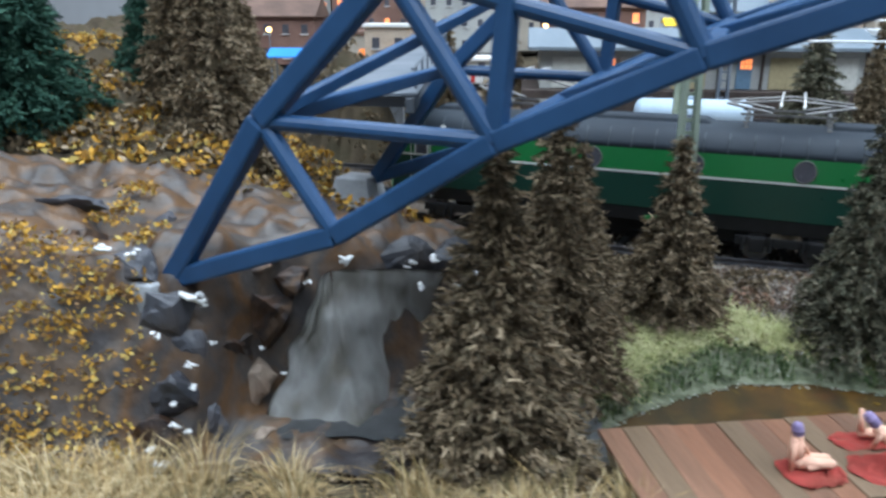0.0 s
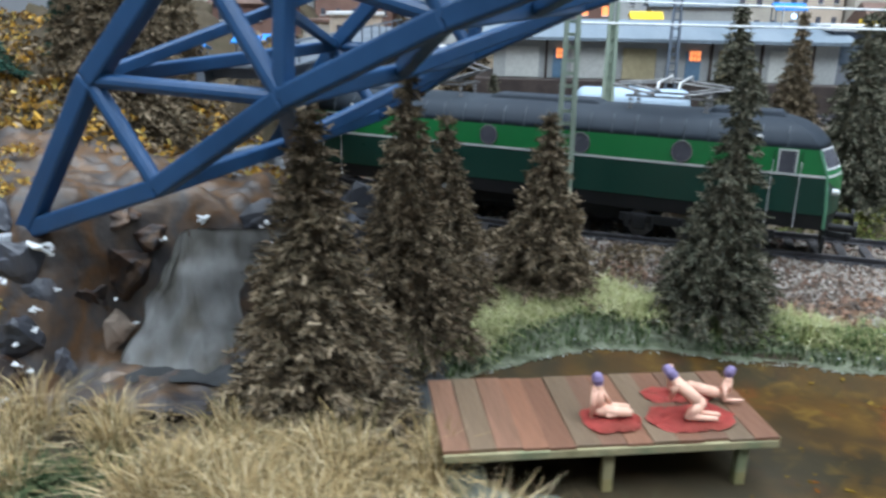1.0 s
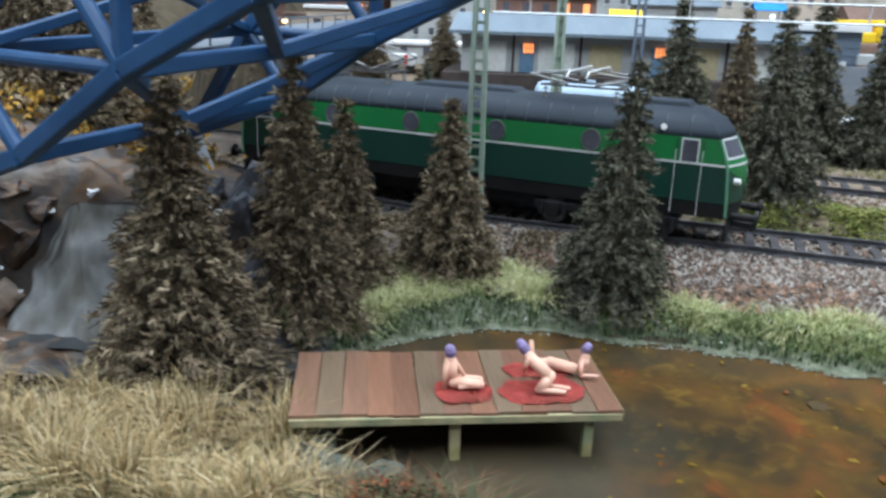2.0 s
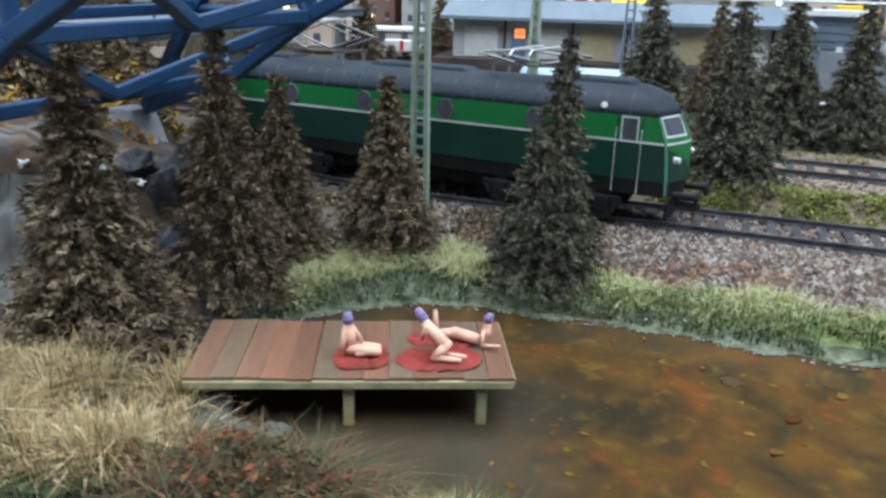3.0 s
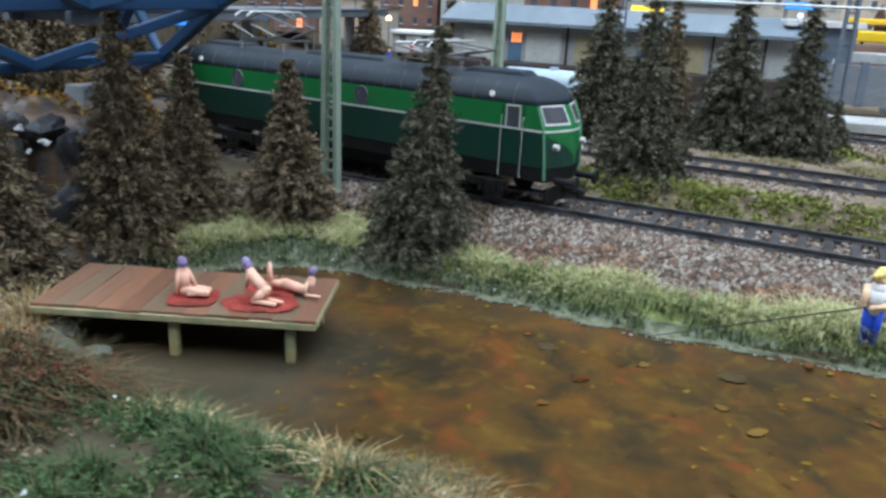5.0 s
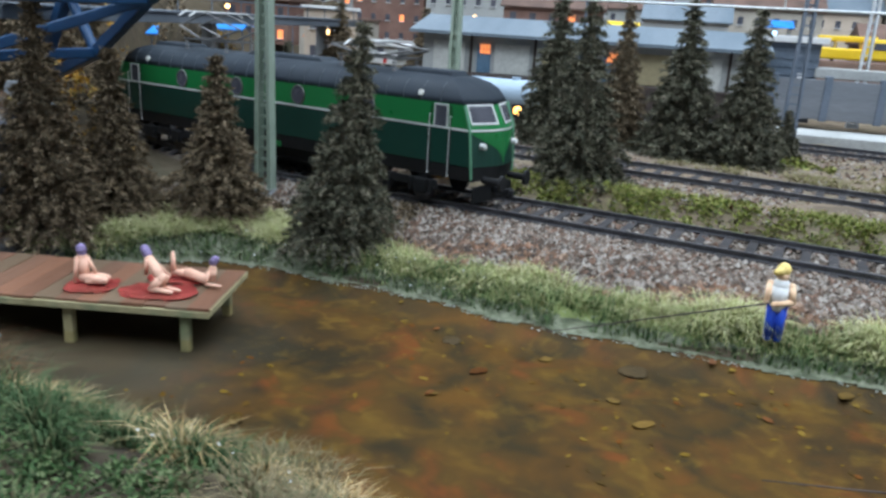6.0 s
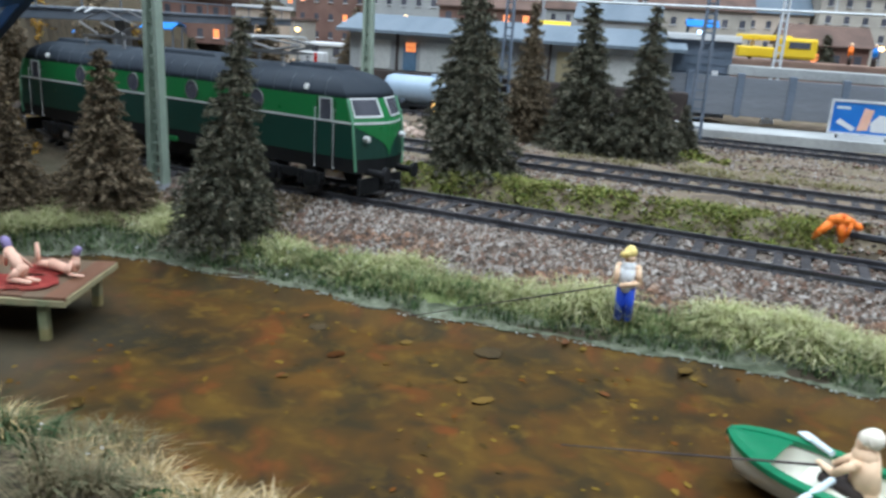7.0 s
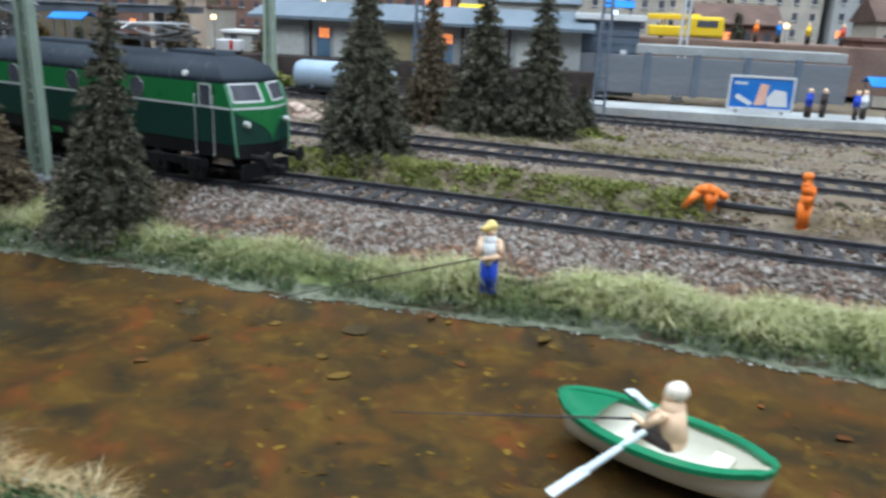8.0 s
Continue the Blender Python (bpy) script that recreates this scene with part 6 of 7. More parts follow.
# far bank: light static grass above, dark green towards the water
def tufted(name, x, y, per, h0, h1, spread, splay, material, seed, label, width=0.013, category="grass"):
    """Tufts: blades that spring from one root and splay outwards."""
    rng = np.random.default_rng(seed)
    n = len(x) * per
    size = np.repeat(rng.uniform(0.65, 1.25, len(x)), per)
    cx, cy = np.repeat(x, per), np.repeat(y, per)
    off = rng.normal(0, 1, (n, 2)) * spread * size[:, None]
    bx, by = cx + off[:, 0], cy + off[:, 1]
    base = np.stack([bx, by, ground(bx, by) - 0.06], -1)
    way = np.concatenate([off / (spread * size[:, None]) + rng.normal(0, 0.5, (n, 2)), np.zeros((n, 1))], 1)
    h = (rng.uniform(h0, h1, n) * size)[:, None]
    l = np.clip(np.linalg.norm(way, axis=1), 0, 2.2)[:, None] * splay
    way /= np.linalg.norm(way, axis=1)[:, None] + 1e-6
    side = np.stack([-way[:, 1], way[:, 0], 0 * h[:, 0]], -1)
    w = width * rng.uniform(0.6, 1.3, n)[:, None]
    up = np.array([0, 0, 1.0])
    p = [base - side * w, base + side * w, base + way * h * l * 0.35 + up * h * 0.6 + side * w * 0.8, base + way * h * l * 0.35 + up * h * 0.6 - side * w * 0.8, base + way * h * l + up * h * np.clip(1 - 0.35 * l, 0.3, 1)]
    verts = np.stack(p, 1).reshape(-1, 3)
    k = np.arange(n) * 5
    ob = raw(name, verts, [(a, a + 1, a + 2, a + 3) for a in k] + [(a + 3, a + 2, a + 4) for a in k], material)
    return tagged(ob, label, category, kind="stuff")


ON_BANK = lambda x, y: (y > far_shore(x) + 0.7 + bay(x)) & (y < grass_edge(x) - 0.15) & (x > -0.9 + 0.5 * np.sin(y * 1.7))
M_HAYDARK = many("dull_dry_grass", [(0.15, 0.118, 0.066), (0.21, 0.17, 0.10), (0.10, 0.085, 0.045), (0.11, 0.11, 0.06)])
M_NEARGRASS = many("near_grass", [(0.024, 0.055, 0.019), (0.040, 0.078, 0.030), (0.062, 0.090, 0.040), (0.018, 0.040, 0.014), (0.10, 0.105, 0.05)])
M_PALE = many("pale_grass", [(0.391, 0.383, 0.187), (0.459, 0.442, 0.246), (0.323, 0.340, 0.145), (0.493, 0.476, 0.289), (0.281, 0.315, 0.119)])
x, y = scatter(5800, -0.9, 46, 16, 28, 21, ON_BANK)
tufted("grass_bank", x, y, 36, 0.22, 0.6, 0.15, 0.6, M_GRASS, 21, "green static grass along the far bank")
x, y = scatter(4000, -0.9, 46, 16, 28, 27, lambda x, y: ON_BANK(x, y) & (y > far_shore(x) + 1.0), 0.52, 0.45)
tufted("pale_grass_bank", x, y, 60, 0.35, 0.8, 0.17, 0.7, M_PALE, 27, "pale straw-green grass tufts along the far bank")
x, y = scatter(700, -0.8, 9.5, 19, 28, 28, ON_BANK, 0.42, 0.45)
tufted("bay_grass", x, y, 60, 0.35, 0.8, 0.17, 0.7, M_PALE, 28, "pale green grass tufts round the bay")
x, y = scatter(2600, 24, 48, 14, 26, 29, lambda x, y: ON_BANK(x, y) & (y > far_shore(x) + 1.0), 0.44, 0.4)
tufted("tall_pale_grass", x, y, 55, 0.4, 0.95, 0.2, 0.75, M_PALE, 29, "tall pale grass on the far bank beside the ballast")
x, y = scatter(90000, 2.0, 52, 14, 27, 22, lambda x, y: (y > far_shore(x) + 0.15) & (y < far_shore(x) + 1.7), 0.40, 0.8)
blades("shore_plants", x, y, ground(x, y) - 0.05, 0.15, 0.5, 0.025, 1.2, M_GREEN, 22, "dark green low plants at the water's edge")
x, y = scatter(30000, 2, 52, 18, 27, 23, lambda x, y: (y > far_shore(x) - 0.25) & (y < far_shore(x) + 0.9), 0.34, 1.2)
pebbles("shore_pebbles", x, y, np.maximum(ground(x, y), 0) + 0.0, 0.015, 0.05, M_PEBBLE, 23, "pale grey-green grit along the waterline", "grit")
x, y = scatter(500, 3, 52, 18, 27, 24, lambda x, y: (y > far_shore(x) + 0.2) & (y < far_shore(x) + 1.6), 0.5)
pebbles("white_blossoms", x, y, ground(x, y) + 0.25, 0.02, 0.045, M_FOAM, 24, "tiny white blossoms in the shore plants", "flowers")
x, y = scatter(16000, 1, 13, 23, 31, 25, lambda x, y: (y > grass_edge(x) - 0.6) & (y < track_y(x) - 1.8), 0.42, 0.5)
leaves("undergrowth", np.stack([x[:1500], y[:1500], top(x, y)[:1500]], -1), np.full(1500, 0.28)[:len(x[:1500])], 10, 0.10, M_FIR, 25, "grey-brown undergrowth below the firs")

# ballast
x, y = scatter(120000, 6, 46, 20, 33, 31, lambda x, y: (y > grass_edge(x) - 0.1) & (y < track_y(x) - 1.45))
pebbles("ballast_front", x, y, np.maximum(bed_height(x, y, FRONT, FRONT_Z), ground(x, y)) + 0.02, 0.06, 0.16, M_STONES, 31, "grey and pink ballast stones on the track's shoulder")
x, y = scatter(60000, 6, 46, 19, 33, 37, lambda x, y: (y > grass_edge(x) - 0.2) & (y < grass_edge(x) + 0.4 + 2.2 * (fractal(x * 0.5, y * 0.5, 38) - 0.2)), 0.40, 0.6)
pebbles("brown_ballast", x, y, ground(x, y) + 0.06, 0.07, 0.19, M_BROWNSTONE, 37, "rusty brown stones at the foot of the ballast")
x, y = scatter(26000, -2, 54, 20, 38, 32, lambda x, y: (np.abs(y - track_y(x)) < 1.6))
pebbles("ballast_between", x, y, 0 * x + FRONT_Z + 0.05, 0.05, 0.12, M_STONES, 32, "grey ballast stones between the rails")
x, y = scatter(40000, -2, 58, 22, 46, 33, lambda x, y: ((y > track_y(x) + 1.4) & (y < track_y(x) + 2.6)) | ((np.abs(y - track_y(x, 1)) < 3.3)))
pebbles("ballast_middle", x, y, np.maximum(top(x, y), 0) + 0.01, 0.06, 0.14, M_STONES, 33, "grey and pink ballast stones round the middle track")
x, y = scatter(16000, -10, 62, 40, 62, 34, lambda x, y: (np.abs(y - far_track_y(x)) < 3.0))
pebbles("ballast_far", x, y, top(x, y) + 0.01, 0.08, 0.18, M_STONES, 34, "pale ballast stones round the far track")

M_SCRUB = many("scrub_leaves", [(0.20, 0.17, 0.09), (0.14, 0.13, 0.06), (0.24, 0.19, 0.13), (0.16, 0.15, 0.05)])
x, y = scatter(22000, -2, 62, 28, 56, 36, lambda x, y: (y > track_y(x) + 2.4) & (y < far_track_y(x) - 2.8) & (np.abs(y - track_y(x, 1)) > 3))
pebbles("yard_stones", x, y, np.maximum(ground(x, y), 0) + 0.06, 0.04, 0.12, M_STONES, 36, "pinkish grit and small stones between the tracks", "grit")
# between the tracks: heather, lime moss and scrub
x, y = scatter(3600, 15, 46, 24, 37, 41, lambda x, y: (y > track_y(x) + 2.0) & (y < track_y(x) + 4.6) & (x < 33.5 + 0.2 * (30 - y)), 0.36, 0.5)
leaves("lime_moss", np.stack([x, y, top(x, y)], -1), np.full(len(x), 0.40), 26, 0.09, M_LIME, 41, "lime green moss and weeds between the tracks")
x, y = scatter(1500, 2, 44, 25, 38, 42, lambda x, y: (y > track_y(x) + 2.2) & (y < track_y(x) + 5.5), 0.5, 0.35)
leaves("brown_heather", np.stack([x, y, top(x, y)], -1), np.full(len(x), 0.26), 12, 0.10, M_RUSSET, 42, "brown and red heather between the tracks")
x, y = scatter(1500, 17, 46, 24, 36, 48, lambda x, y: (y > track_y(x) + 2.2) & (y < track_y(x) + 4.4) & (x < 33), 0.46, 0.5)
tufted("trackside_grass", x, y, 40, 0.25, 0.6, 0.14, 0.8, M_LIME, 48, "yellow-green grass tufts between the tracks", 0.02)
x, y = scatter(900, 33.6, 48, 22, 31, 63, lambda x, y: (y > track_y(x) + 1.9) & (y < track_y(x) + 3.5), 0.42, 0.5)
tufted("dry_stubble", x, y, 26, 0.16, 0.34, 0.26, 0.9, M_HAY, 63, "sandy ochre stubble beside the front track", 0.02, "dry grass")
x, y = scatter(700, 22, 50, 39, 46, 49, lambda x, y: (y > track_y(x, 1) + 3.2) & (y < track_y(x, 1) + 6.0), 0.44, 0.4)
tufted("olive_grass", x, y, 36, 0.2, 0.5, 0.16, 0.8, M_SCRUB, 49, "olive grass tufts beyond the middle track", 0.025)
leaves("yellow_bush", [(11.6, 33.6, 2.2), (12.2, 33.9, 2.3), (12.7, 33.2, 2.1), (11.1, 34.0, 2.3)], [0.6, 0.55, 0.45, 0.5], 160, 0.11, M_GOLD, 43, "small yellow-orange bush between the tracks", "bush", thing_kind="")
x, y = scatter(1500, -4, 60, 41, 56, 44, lambda x, y: (y > track_y(x, 1) + 3) & (y < far_track_y(x) - 3), 0.56, 0.3)
leaves("scrub", np.stack([x, y, top(x, y)], -1), np.full(len(x), 0.28), 16, 0.09, M_SCRUB, 44, "olive scrub between the middle and far tracks")
leaves("green_bush", [(29.6, 45.3, 2.4), (30.3, 45.0, 2.3), (28.9, 44.6, 2.3), (31.2, 44.6, 2.3)], [0.9, 0.8, 0.7, 0.6], 170, 0.16, M_LIME, 45, "bright green bush beside the small fir", "bush", thing_kind="")
leaves("round_bush", [(5.2, 59.3, 2.9), (5.9, 59.0, 3.2), (5.0, 59.0, 3.6)], [1.0, 0.9, 0.8], 180, 0.2, M_LIME, 46, "olive bush beside the far track", "bush", thing_kind="")
leaves("round_bush", [(19.4, 54.0, 2.8), (19.0, 53.6, 3.4)], [1.1, 0.9], 200, 0.2, M_LIME, 47, "olive bush near the tank wagon", "bush", thing_kind="")

# near bank: hay-coloured tufts, dark leafy plants with blossoms, a russet bush
x, y = scatter(620, -16, 4.4, 6.5, 15.8, 51, lambda x, y: (y > 10.2 - 0.15 * x) & (y < 15.4 + 0.12 * np.minimum(x, 0)) & (x < west_shore(y) + 0.6 + np.where(y < 12.6, 2.2, 0)), 0.46, 0.5)
tufted("hay_tufts", x, y, 170, 0.5, 1.6, 0.21, 0.5, M_HAY, 51, "hay-coloured dry grass tufts on the near bank", 0.014, "dry grass")
clumps = np.random.default_rng(65)
spots = np.repeat([(9.2, 10.9), (9.7, 11.3), (12.0, 11.3), (15.8, 10.6), (17.4, 9.9), (19.4, 9.4)], 6, 0) + clumps.normal(0, 0.32, (36, 2)) * (1.3, 0.8)
tufted("straw_clumps", spots[:, 0], spots[:, 1], 110, 0.3, 0.8, 0.16, 0.65, M_HAY, 66, "pale straw clumps among the near plants", 0.013, "dry grass")
x, y = scatter(24, 7.5, 23, 6.0, 12.4, 52, lambda x, y: (y < near_shore(x) + 0.1) & (y > near_shore(x) - 1.5), 0.50, 0.7)
tufted("hay_tufts_shore", x, y, 150, 0.4, 1.1, 0.16, 0.55, M_HAY, 52, "hay-coloured dry grass tufts at the near waterline", 0.013, "dry grass")
x, y = scatter(2600, -16, 9, 5.5, 15.8, 58, lambda x, y: (y < np.where(x < 2, 15.5, near_shore(x) - 0.2)))
leaves("low_weeds", np.stack([x, y, ground(x, y)], -1), np.full(len(x), 0.25), 12, 0.07, M_FIR, 58, "dark brown-green low weeds under the dry grass")
x, y = scatter(5200, -14, 26, 6, 13, 53, lambda x, y: (y < near_shore(x) - 0.15) & (x > -14) & ((x > 8.4) | (y < 10.8)), 0.36, 0.5)
leaves("leafy_plants", np.stack([x, y, ground(x, y) + 0.1], -1), np.full(len(x), 0.36) * np.random.default_rng(3).uniform(0.4, 1.3, len(x)), 26, 0.06, M_GREEN, 53, "dark green leafy plants on the near bank")
x, y = scatter(110, 2, 26, 6, 13, 54, lambda x, y: (y < near_shore(x) - 0.3) & (x > 8.8), 0.45, 0.6)
pebbles("white_blossoms_near", x, y, ground(x, y) + 0.45, 0.02, 0.06, M_FOAM, 54, "white blossoms among the near plants", "flowers")
x, y = scatter(800, -10, 26, 6, 12.6, 59, lambda x, y: (y < near_shore(x) - 0.2) & ((x > 9.8) | (x < 3)) & (x < 15.5), 0.44, 0.7)
tufted("near_grass", x, y, 60, 0.35, 0.95, 0.16, 0.6, M_NEARGRASS, 59, "green and straw-coloured grass tufts among the near plants", 0.016)
x, y = scatter(110, 7.5, 25, 6.0, 12.4, 60, lambda x, y: (y < near_shore(x) + 0.25) & (y > near_shore(x) - 1.0 - 2 * (x > 14)), 0.46, 0.6)
tufted("pale_tufts", x, y, 110, 0.35, 0.8, 0.18, 0.6, M_HAYDARK, 60, "pale straw tufts along the near waterline", 0.013, "dry grass")
bush = lambda x, y: 1 - ((x - 6.5) / 1.7) ** 2 - ((y - 10.3) / 2.6) ** 2
x, y = scatter(200, 4.5, 9.0, 7.0, 13.0, 55, lambda x, y: bush(x, y) > 0)
tufted("russet_stems", x, y, 50, 0.5, 1.5, 0.22, 0.7, M_RUSSET, 55, "brown twiggy stems of the near bush", 0.016, "bush")
x, y = scatter(2600, 4.5, 9.0, 7.0, 13.0, 56, lambda x, y: bush(x, y) > 0)
leaves("russet_bush", np.stack([x, y, ground(x, y) + np.sqrt(bush(x, y)) * 1.0 * np.random.default_rng(5).uniform(0.2, 1.1, len(x))], -1), np.full(len(x), 0.34), 16, 0.055, M_RUSSET, 56, "brown bush on the near bank", "bush")
x, y = scatter(110, 4.5, 9.0, 7.0, 13.0, 57, lambda x, y: bush(x, y) > 0.05)
leaves("orange_leaves", np.stack([x, y, ground(x, y) + 0.35 + np.sqrt(bush(x, y)) * np.random.default_rng(6).uniform(0.6, 1.1, len(x))], -1), np.full(len(x), 0.2), 5, 0.075, M_ORANGELEAF, 57, "a few orange-red leaves in the near bush", "bush")

# western hillside
x, y = scatter(4200, -48, -5.5, 25, 60, 63, lambda x, y: (x < -5.5 - 0.05 * (y - 24)), 0.36, 0.3)
leaves("brown_scrub", np.stack([x, y, ground(x, y)], -1), np.full(len(x), 0.5), 12, 0.16, M_FIR, 63, "brown dry scrub on the hillside")
x, y = scatter(9000, -45, -2, 22, 75, 61, lambda x, y: (x < -3 - 0.10 * (y - 24)) & (y > 24.5), 0.40, 0.25)
leaves("golden_scrub", np.stack([x, y, ground(x, y)], -1), np.full(len(x), 0.45), 12, 0.17, M_GOLD, 61, "golden autumn scrub on the hillside")
x, y = scatter(3200, -24, -8.9, 14.6, 22.5, 62, lambda x, y: (y < 17.6 - 0.1 * (x + 12)) | (fractal(x * 0.6, y * 0.6, 64) > 0.60), 0.50, 0.7)
leaves("golden_leaves", np.stack([x, y, ground(x, y) + 0.25], -1), np.full(len(x), 0.28), 8, 0.085, M_GOLD, 62, "golden leaves on the rocky slope")
for i, (x, y, h, r, key, lab, fol) in enumerate((
        (-19.0, 27.5, 9.0, 3.0, "s", "dark blue-green spruce on the hillside", M_SPRUCE), (-16.5, 33.5, 10.0, 2.0, "s", "slim dark green spruce on the hillside", M_SPRUCE),
        (-11.6, 28.2, 9.5, 2.4, "g", BROWN + " on the hillside", M_FIR), (-13.6, 30.0, 9.8, 2.3, "g", BROWN + " on the hillside", M_FIR), (-13.4, 34.5, 9.5, 2.3, "g", BROWN + " on the hillside", M_FIR), (-24.0, 34.0, 10.0, 2.6, "s", "dark blue-green spruce on the hillside", M_SPRUCE),
        (-14.5, 39.0, 9.0, 2.2, "g", BROWN + " on the hillside", M_FIR), (-18.5, 41.0, 10.0, 2.6, "g", BROWN + " on the hillside", M_FIR), (-16.2, 45.5, 10.0, 2.5, "g", BROWN + " on the hillside", M_FIR), (-22.0, 46.0, 10.5, 2.6, "s", "dark blue-green spruce on the hillside", M_SPRUCE), (-6.5, 66, 8.5, 2.4, "g", BROWN + " in the yard", M_FIR), (-1.5, 76, 8.0, 2.6, "g", BROWN + " beside the shed", M_FIR), (47.0, 95, 8.0, 2.6, "e", DARK, M_FIRGREEN))):
    fir(key, (x, y, stand(x, y) - 0.1), h, r, 70 + i, lab, fol, turn=i * 61.0)

# ---- waterfall, foam and rocks ----
M_STREAM = mat("stream_resin", [(0.05, 0.055, 0.06), (0.10, 0.105, 0.11), (0.16, 0.165, 0.17)], 0.6, 0.25, bump=0.4, fine=3, grain=0.3, spec=0.5)


def cascade():
    """A folded sheet of water: a front face and a side face that meet in a blunt ridge."""
    lines = [[Vector(p) for p in pair] for pair in (((-5.55, 19.7, 4.4), (-7.0, 16.9, 0.3)), ((-5.3, 19.5, 4.5), (-4.0, 16.8, 0.2)), ((-2.4, 20.4, 4.4), (-3.2, 20.7, 0.3)))]
    bm = bmesh.new()
    nu, nv = 44, 52
    rows = []
    for i in range(nu + 1):
        u = i / nu
        row = []
        for j in range(nv + 1):
            v = 2 * j / nv
            k = min(int(v), 1)
            p = (lines[k][0].lerp(lines[k][1], u)).lerp(lines[k + 1][0].lerp(lines[k + 1][1], u), v - k)
            blunt = 0.35 * math.exp(-((v - 1) / 0.22) ** 2)
            rip = 0.22 * noise.noise(Vector((v * 1.8, u * 2.0, 3.1))) + 0.13 * noise.noise(Vector((v * 4.5, u * 5, 8))) + 0.05 * noise.noise(Vector((v * 12, u * 13, 5)))
            edge = 0.35 * noise.noise(Vector((u * 6, v, 2))) * (1 - min(1, 3 * min(v, 2 - v)))
            sag = -0.3 * math.sin(math.pi * u) - 0.2 * math.sin(math.pi * (v - k))
            row.append(bm.verts.new(p + Vector((-0.25, 1.0, 0.1)) * (blunt - rip - sag) + Vector((edge, 0, 0))))
        rows.append(row)
    for p, q in zip(rows, rows[1:]):
        for k in range(nv):
            bm.faces.new((p[k], q[k], q[k + 1], p[k + 1]))
    bmesh.ops.solidify(bm, geom=bm.faces[:], thickness=0.12)
    fall = thing("waterfall", "grey cast-resin waterfall sliding down the rocks", "waterfall")
    part("water_sheet", bm, M_FALL, fall, "pale grey falling water", smooth=True)
    bm = bmesh.new()
    rows = []
    for i in range(40):
        x = -6.8 + i * 0.23
        mid, wide = 18.3 + 0.12 * (x + 6.8), 1.5 + 0.35 * noise.noise(Vector((x * 0.6, 0, 0)))
        z = lambda y: max(0.02, min(1.1, float(ground(x, y)) + 0.06))
        rows.append([Vector((x, mid + wide * (k / 6 - 1) + 0.15 * noise.noise(Vector((x, k, 3))), z(mid + wide * (k / 6 - 1)) + 0.06 * noise.noise(Vector((x * 1.5, k * 0.7, 9))))) for k in range(13)])
    loft(bm, rows, caps=False, closed=False)
    bmesh.ops.solidify(bm, geom=bm.faces[:], thickness=0.1)
    part("stream", bm, M_STREAM, fall, "dark grey shallow stream below the fall", smooth=True)


cascade()
M_MOSSY = mat("mossy_stone", [(0.05, 0.06, 0.05), (0.10, 0.11, 0.09)], 0.9, 0.8, bump=0.5)


def slab(x, y, z, size, turn, seed, material, label, group):
    """An angular split rock: a hull of random corners with a broken edge."""
    rng = random.Random(seed)
    bm = bmesh.new()
    for k in range(16):
        a, b = rng.uniform(0, math.tau), rng.uniform(-1, 1)
        c = math.sqrt(1 - b * b)
        r = rng.uniform(0.8, 1.15)
        bm.verts.new((size[0] * c * math.cos(a) * r, size[1] * c * math.sin(a) * r, size[2] * b * r))
    hull = bmesh.ops.convex_hull(bm, input=bm.verts[:])
    bmesh.ops.delete(bm, geom=[v for v in bm.verts if not v.link_faces], context="VERTS")
    bmesh.ops.triangulate(bm, faces=bm.faces[:])
    bmesh.ops.subdivide_edges(bm, edges=bm.edges[:], cuts=3, use_grid_fill=True)
    off = Vector((seed * 1.7, seed * 0.3, 0))
    for v in bm.verts:
        v.co *= 1 + 0.30 * noise.noise(v.co * 1.4 + off) + 0.16 * noise.noise(v.co * 4 + off) + 0.06 * noise.noise(v.co * 10 + off)
    ob = part("rock", bm, material)
    ob.matrix_basis = pose(x * CM, y * CM, z * CM, rng.uniform(-25, 25), rng.uniform(-25, 25), turn)
    return tagged(ob, label, "rock", group)


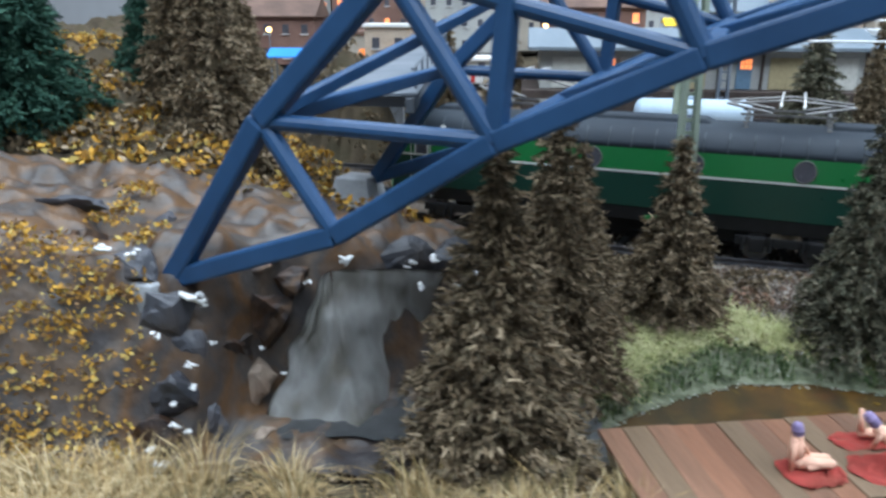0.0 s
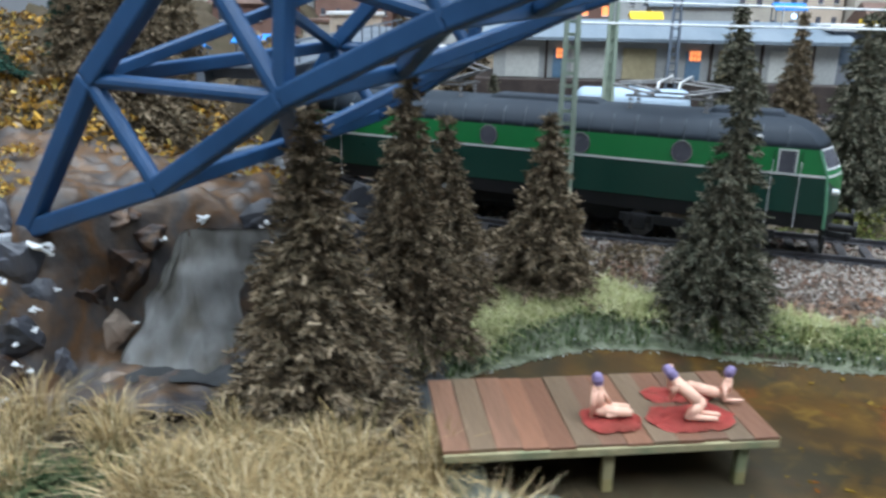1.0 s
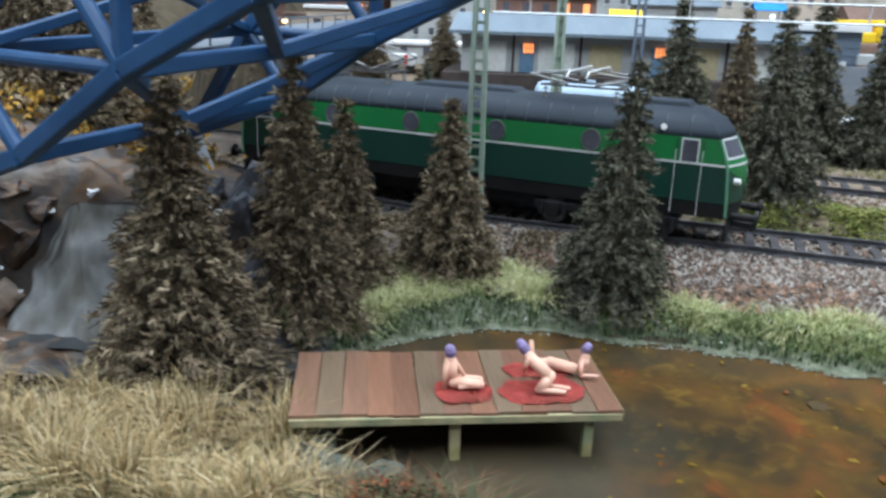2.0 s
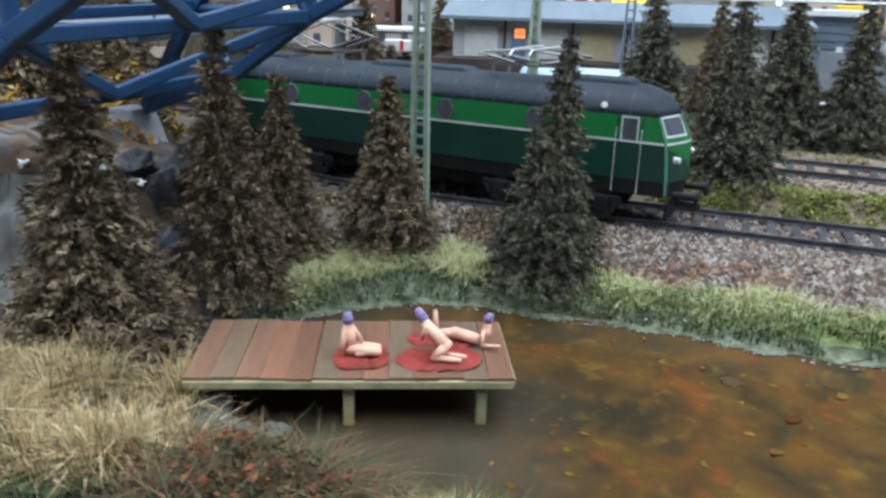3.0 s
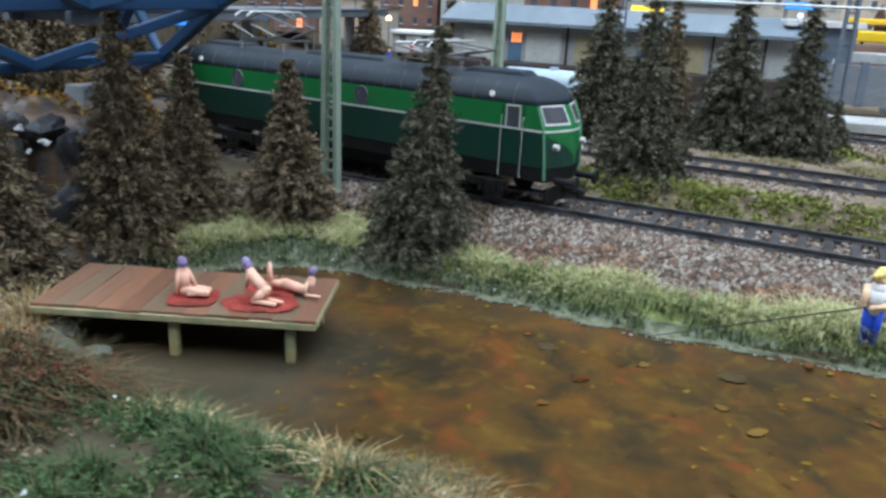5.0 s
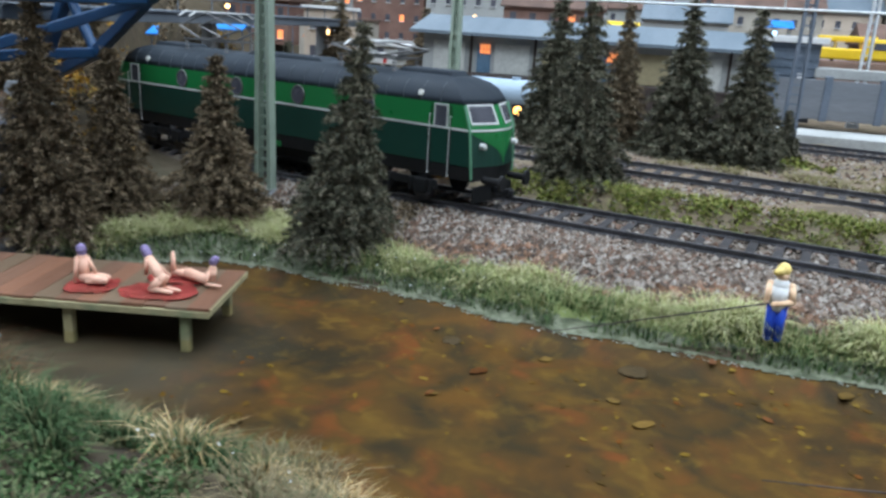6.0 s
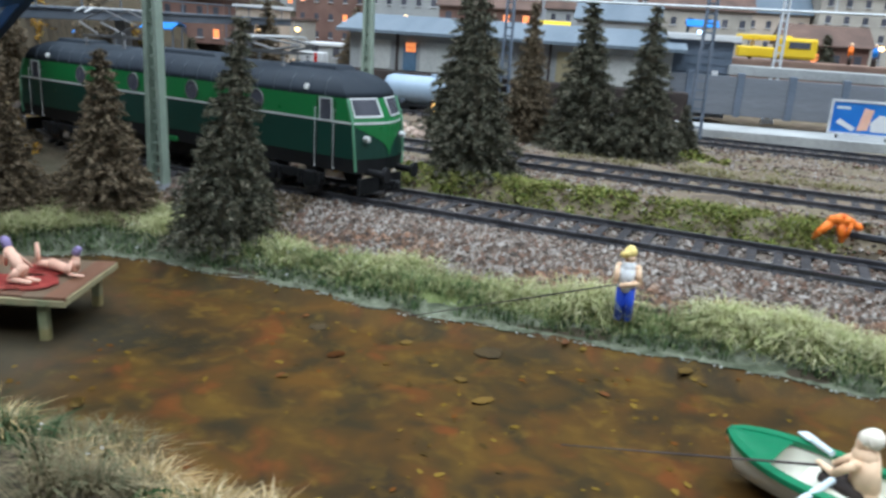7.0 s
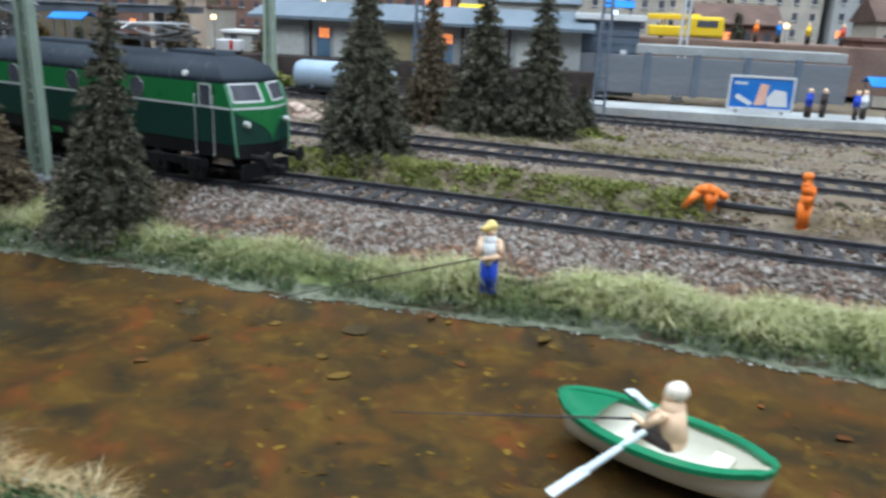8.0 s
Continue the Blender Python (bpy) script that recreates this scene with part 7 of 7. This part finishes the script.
SLATE, RUST, PALE = (M_SLAB, "dark blue-grey slab of wet slate"), (M_RUSTROCK, "rust-brown wet rock beside the waterfall"), (M_PALEROCK, "pale pinkish rock at the waterfall's foot")
for i, (x, y, z, s, turn, sort) in enumerate((
        (-8.7, 17.0, 4.2, (0.75, 0.45, 0.85), 20, SLATE), (-9.7, 17.7, 5.2, (0.9, 0.5, 0.45), -30, SLATE), (-8.2, 17.1, 3.3, (0.5, 0.45, 0.8), 70, SLATE), (-8.3, 16.2, 2.4, (0.55, 0.5, 0.8), 10, SLATE), (-7.9, 16.6, 1.6, (0.5, 0.5, 0.9), 40, SLATE),
        (-6.9, 19.2, 3.4, (0.9, 0.5, 1.3), 50, RUST), (-7.8, 18.0, 2.4, (0.8, 0.6, 1.2), 80, RUST), (-6.4, 19.7, 4.2, (0.7, 0.5, 0.5), 20, RUST), (-7.4, 19.6, 4.8, (0.9, 0.7, 0.4), 0, RUST), (-8.6, 15.6, 1.6, (0.6, 0.5, 0.7), 30, RUST),
        (-7.7, 17.5, 1.2, (0.9, 0.6, 0.7), 35, PALE), (-7.2, 18.3, 1.9, (0.7, 0.5, 0.8), 55, PALE), (-8.2, 16.7, 0.9, (0.9, 0.6, 0.45), 20, PALE), (-6.6, 17.0, 1.0, (0.5, 0.4, 0.35), 80, PALE), (-8.3, 15.4, 1.1, (0.4, 0.4, 0.3), 5, PALE),
        (-3.3, 21.0, 4.5, (1.0, 0.6, 0.6), 20, SLATE), (-2.1, 21.4, 4.5, (0.9, 0.7, 0.8), 60, SLATE), (-0.9, 21.2, 3.9, (0.8, 0.7, 0.9), 0, SLATE), (-5.4, 20.7, 4.7, (0.6, 0.45, 0.35), 40, SLATE), (-0.4, 20.2, 2.2, (0.8, 0.7, 1.1), 30, SLATE), (-1.2, 23.2, 4.5, (1.2, 0.9, 0.8), 70, SLATE), (0.2, 22.4, 3.2, (0.9, 0.8, 1.0), 10, RUST),
        (-11.4, 18.6, 5.6, (0.9, 0.6, 0.35), 60, RUST), (-12.8, 20.2, 6.0, (1.0, 0.7, 0.35), 20, SLATE), (-10.2, 20.4, 5.4, (0.9, 0.6, 0.3), 110, SLATE))):
    slab(x, y, z, s, turn, 90 + i, sort[0], sort[1], "waterfall rocks")


def foam(x, y, z, s, seed):
    """A ragged splash: a cluster of small white lumps with drips running off it."""
    rng = random.Random(seed)
    bm = bmesh.new()
    for _ in range(6):
        k = rng.uniform(0.07, 0.24) * s
        m = Matrix.Translation((rng.gauss(0, 0.2) * s, rng.gauss(0, 0.2) * s, rng.gauss(0, 0.1) * s)) @ Matrix.Rotation(rng.uniform(-0.6, 0.6), 4, "Y") @ Matrix.Diagonal((k * rng.uniform(1.0, 2.4), k * rng.uniform(0.6, 1.2), k * rng.uniform(0.5, 0.8), 1))
        bmesh.ops.create_icosphere(bm, subdivisions=2, radius=1, matrix=m)
    for v in bm.verts:
        v.co *= 1 + 0.25 * noise.noise(v.co * 4 / s + Vector((seed, 0, 0)))
    ob = part("foam", bm, M_FOAM, smooth=True)
    ob.matrix_basis = pose(x * CM, y * CM, z * CM, 0, 0, rng.uniform(0, 360))
    tagged(ob, "white foam splash on the wet rocks", "foam", "foam")


for i, (x, y, z, s) in enumerate(((-8.1, 16.95, 4.75, 0.75), (-7.85, 16.9, 4.6, 0.5), (-5.0, 20.0, 4.75, 0.65), (-2.6, 20.6, 4.75, 0.6), (-3.2, 20.4, 4.6, 0.5), (-10.3, 17.3, 5.8, 0.5), (-9.5, 17.2, 5.7, 0.5), (-8.75, 16.3, 4.0, 0.35), (-8.2, 15.6, 2.6, 0.3), (-8.1, 15.5, 2.1, 0.4), (-8.3, 14.9, 1.4, 0.55), (-6.0, 19.4, 4.3, 0.4), (-1.5, 20.4, 4.3, 0.5), (-6.9, 18.2, 2.9, 0.25), (-8.0, 16.2, 3.3, 0.3), (-7.8, 15.9, 2.9, 0.25), (-7.9, 15.6, 1.9, 0.25), (-8.6, 15.1, 1.7, 0.3), (-7.5, 16.6, 3.7, 0.25), (-2.0, 20.2, 4.0, 0.4), (-2.9, 19.9, 4.1, 0.35), (-6.3, 18.0, 2.3, 0.2))):
    foam(x, y, z, s * 0.8, 120 + i)
for i, (x, y, s) in enumerate(((5.2, 19.6, 0.45), (6.0, 19.9, 0.4), (6.6, 19.6, 0.35), (3.6, 14.2, 0.5), (4.4, 13.7, 0.45), (5.0, 14.3, 0.35), (3.0, 15.2, 0.5))):
    boulder(x, y, 0.05, s, 150 + i, M_PINK if i < 3 else M_MOSSY, "rounded shore stone beside the deck", "shore stones", "stone", 0.7)

# things lying on the pond's bottom
M_LEAF = mat("sunken_leaf", [(0.095, 0.032, 0.007), (0.12, 0.042, 0.009)], 0.8, 0.7, each=0.3)
M_LEAFY = mat("sunken_leaf_yellow", [(0.085, 0.050, 0.009), (0.12, 0.075, 0.015)], 0.8, 0.7, each=0.3)
M_SUNK = mat("sunken_stone", [(0.035, 0.024, 0.012), (0.055, 0.036, 0.016)], 0.8, 0.7, each=0.3)
rng = np.random.default_rng(81)
x, y = scatter(1300, 9.5, 46, 11, 23, 82, lambda x, y: is_pond(x, y) & (y < far_shore(x) - 0.3), 0.42, 0.5)
M_LITTER = many("leaf_litter", [(0.13, 0.084, 0.012), (0.11, 0.040, 0.007), (0.17, 0.115, 0.022), (0.085, 0.048, 0.008), (0.045, 0.027, 0.006)])
n = len(x)
turn, size = rng.uniform(0, math.tau, n), 0.025 + 0.13 * rng.random(n) ** 2.5
ring = [(math.cos(k * math.tau / 7), math.sin(k * math.tau / 7)) for k in range(7)]
litter = []
for cx, sy in ring:
    wx, wy = cx * size * rng.uniform(0.7, 1.25, n), sy * size * rng.uniform(0.35, 0.8, n)
    litter.append(np.stack([x + np.cos(turn) * wx - np.sin(turn) * wy, y + np.sin(turn) * wx + np.cos(turn) * wy, ground(x, y) + 0.015 + 0.02 * rng.random(n)], -1))
ob = raw("leaf_litter", np.stack(litter, 1).reshape(-1, 3), [tuple(range(7 * k, 7 * k + 7)) for k in range(n)], M_LITTER)
tagged(ob, "ochre and rust leaf litter on the pond bottom", "leaf litter", kind="stuff")
rng = random.Random(8)
for i in range(20):
    x, y = rng.uniform(10, 36), rng.uniform(13.2, 21.2)
    if not is_pond(x, y) or (x < 11 and 14 < y < 20):
        continue
    z = float(ground(x, y))
    if i % 6 == 2:
        boulder(x, y, z + 0.02, rng.uniform(0.2, 0.4), 200 + i, M_SUNK, "dark sunken stone on the pond bottom", "sunken stones", "stone", 0.25)
        continue
    bm = bmesh.new()
    n, s = 9, rng.uniform(0.10, 0.36)
    vs = [bm.verts.new((math.cos(k * math.tau / n) * s * rng.uniform(0.7, 1.2), math.sin(k * math.tau / n) * s * 0.6 * rng.uniform(0.7, 1.2), rng.uniform(0, 0.05))) for k in range(n)]
    bm.faces.new(vs)
    bmesh.ops.solidify(bm, geom=bm.faces[:], thickness=0.015)
    ob = part("leaf", bm, M_LEAF if rng.random() < 0.55 else M_LEAFY)
    ob.matrix_basis = pose(x * CM, y * CM, (z + 0.03) * CM, 0, 0, rng.uniform(0, 360))
    tagged(ob, "sunken autumn leaf on the pond bottom", "leaf", "sunken leaves")


# ---- the ballast stones nearest the camera, each a piece of its own ----
rng = np.random.default_rng(77)
front_bed = bpy.data.objects["trackbed_front"]
stone_meshes = []
for k in range(6):
    bm = bmesh.new()
    bmesh.ops.create_icosphere(bm, subdivisions=1, radius=1)
    for v in bm.verts:
        v.co *= 0.8 + 0.45 * rng.random()
        v.co.z *= 0.75
    first = part("ballast_stone", bm, M_STONE_PIECE, front_bed)
    stone_meshes.append(first)
for i in range(300):
    x = rng.uniform(15, 34)
    y = float(grass_edge(x)) + rng.random() * (float(track_y(x)) - 1.6 - float(grass_edge(x)))
    s = rng.uniform(0.08, 0.16)
    z = max(float(bed_height(x, y, FRONT, FRONT_Z)), float(ground(x, y))) + 0.05
    m = pose(x * CM, y * CM, z * CM, rng.uniform(-30, 30), rng.uniform(-30, 30), rng.uniform(0, 360)) @ Matrix.Scale(s, 4)
    if i < 6:
        stone_meshes[i].matrix_basis = m
    else:
        piece("ballast_stone", stone_meshes[i % 6].data, front_bed, m)
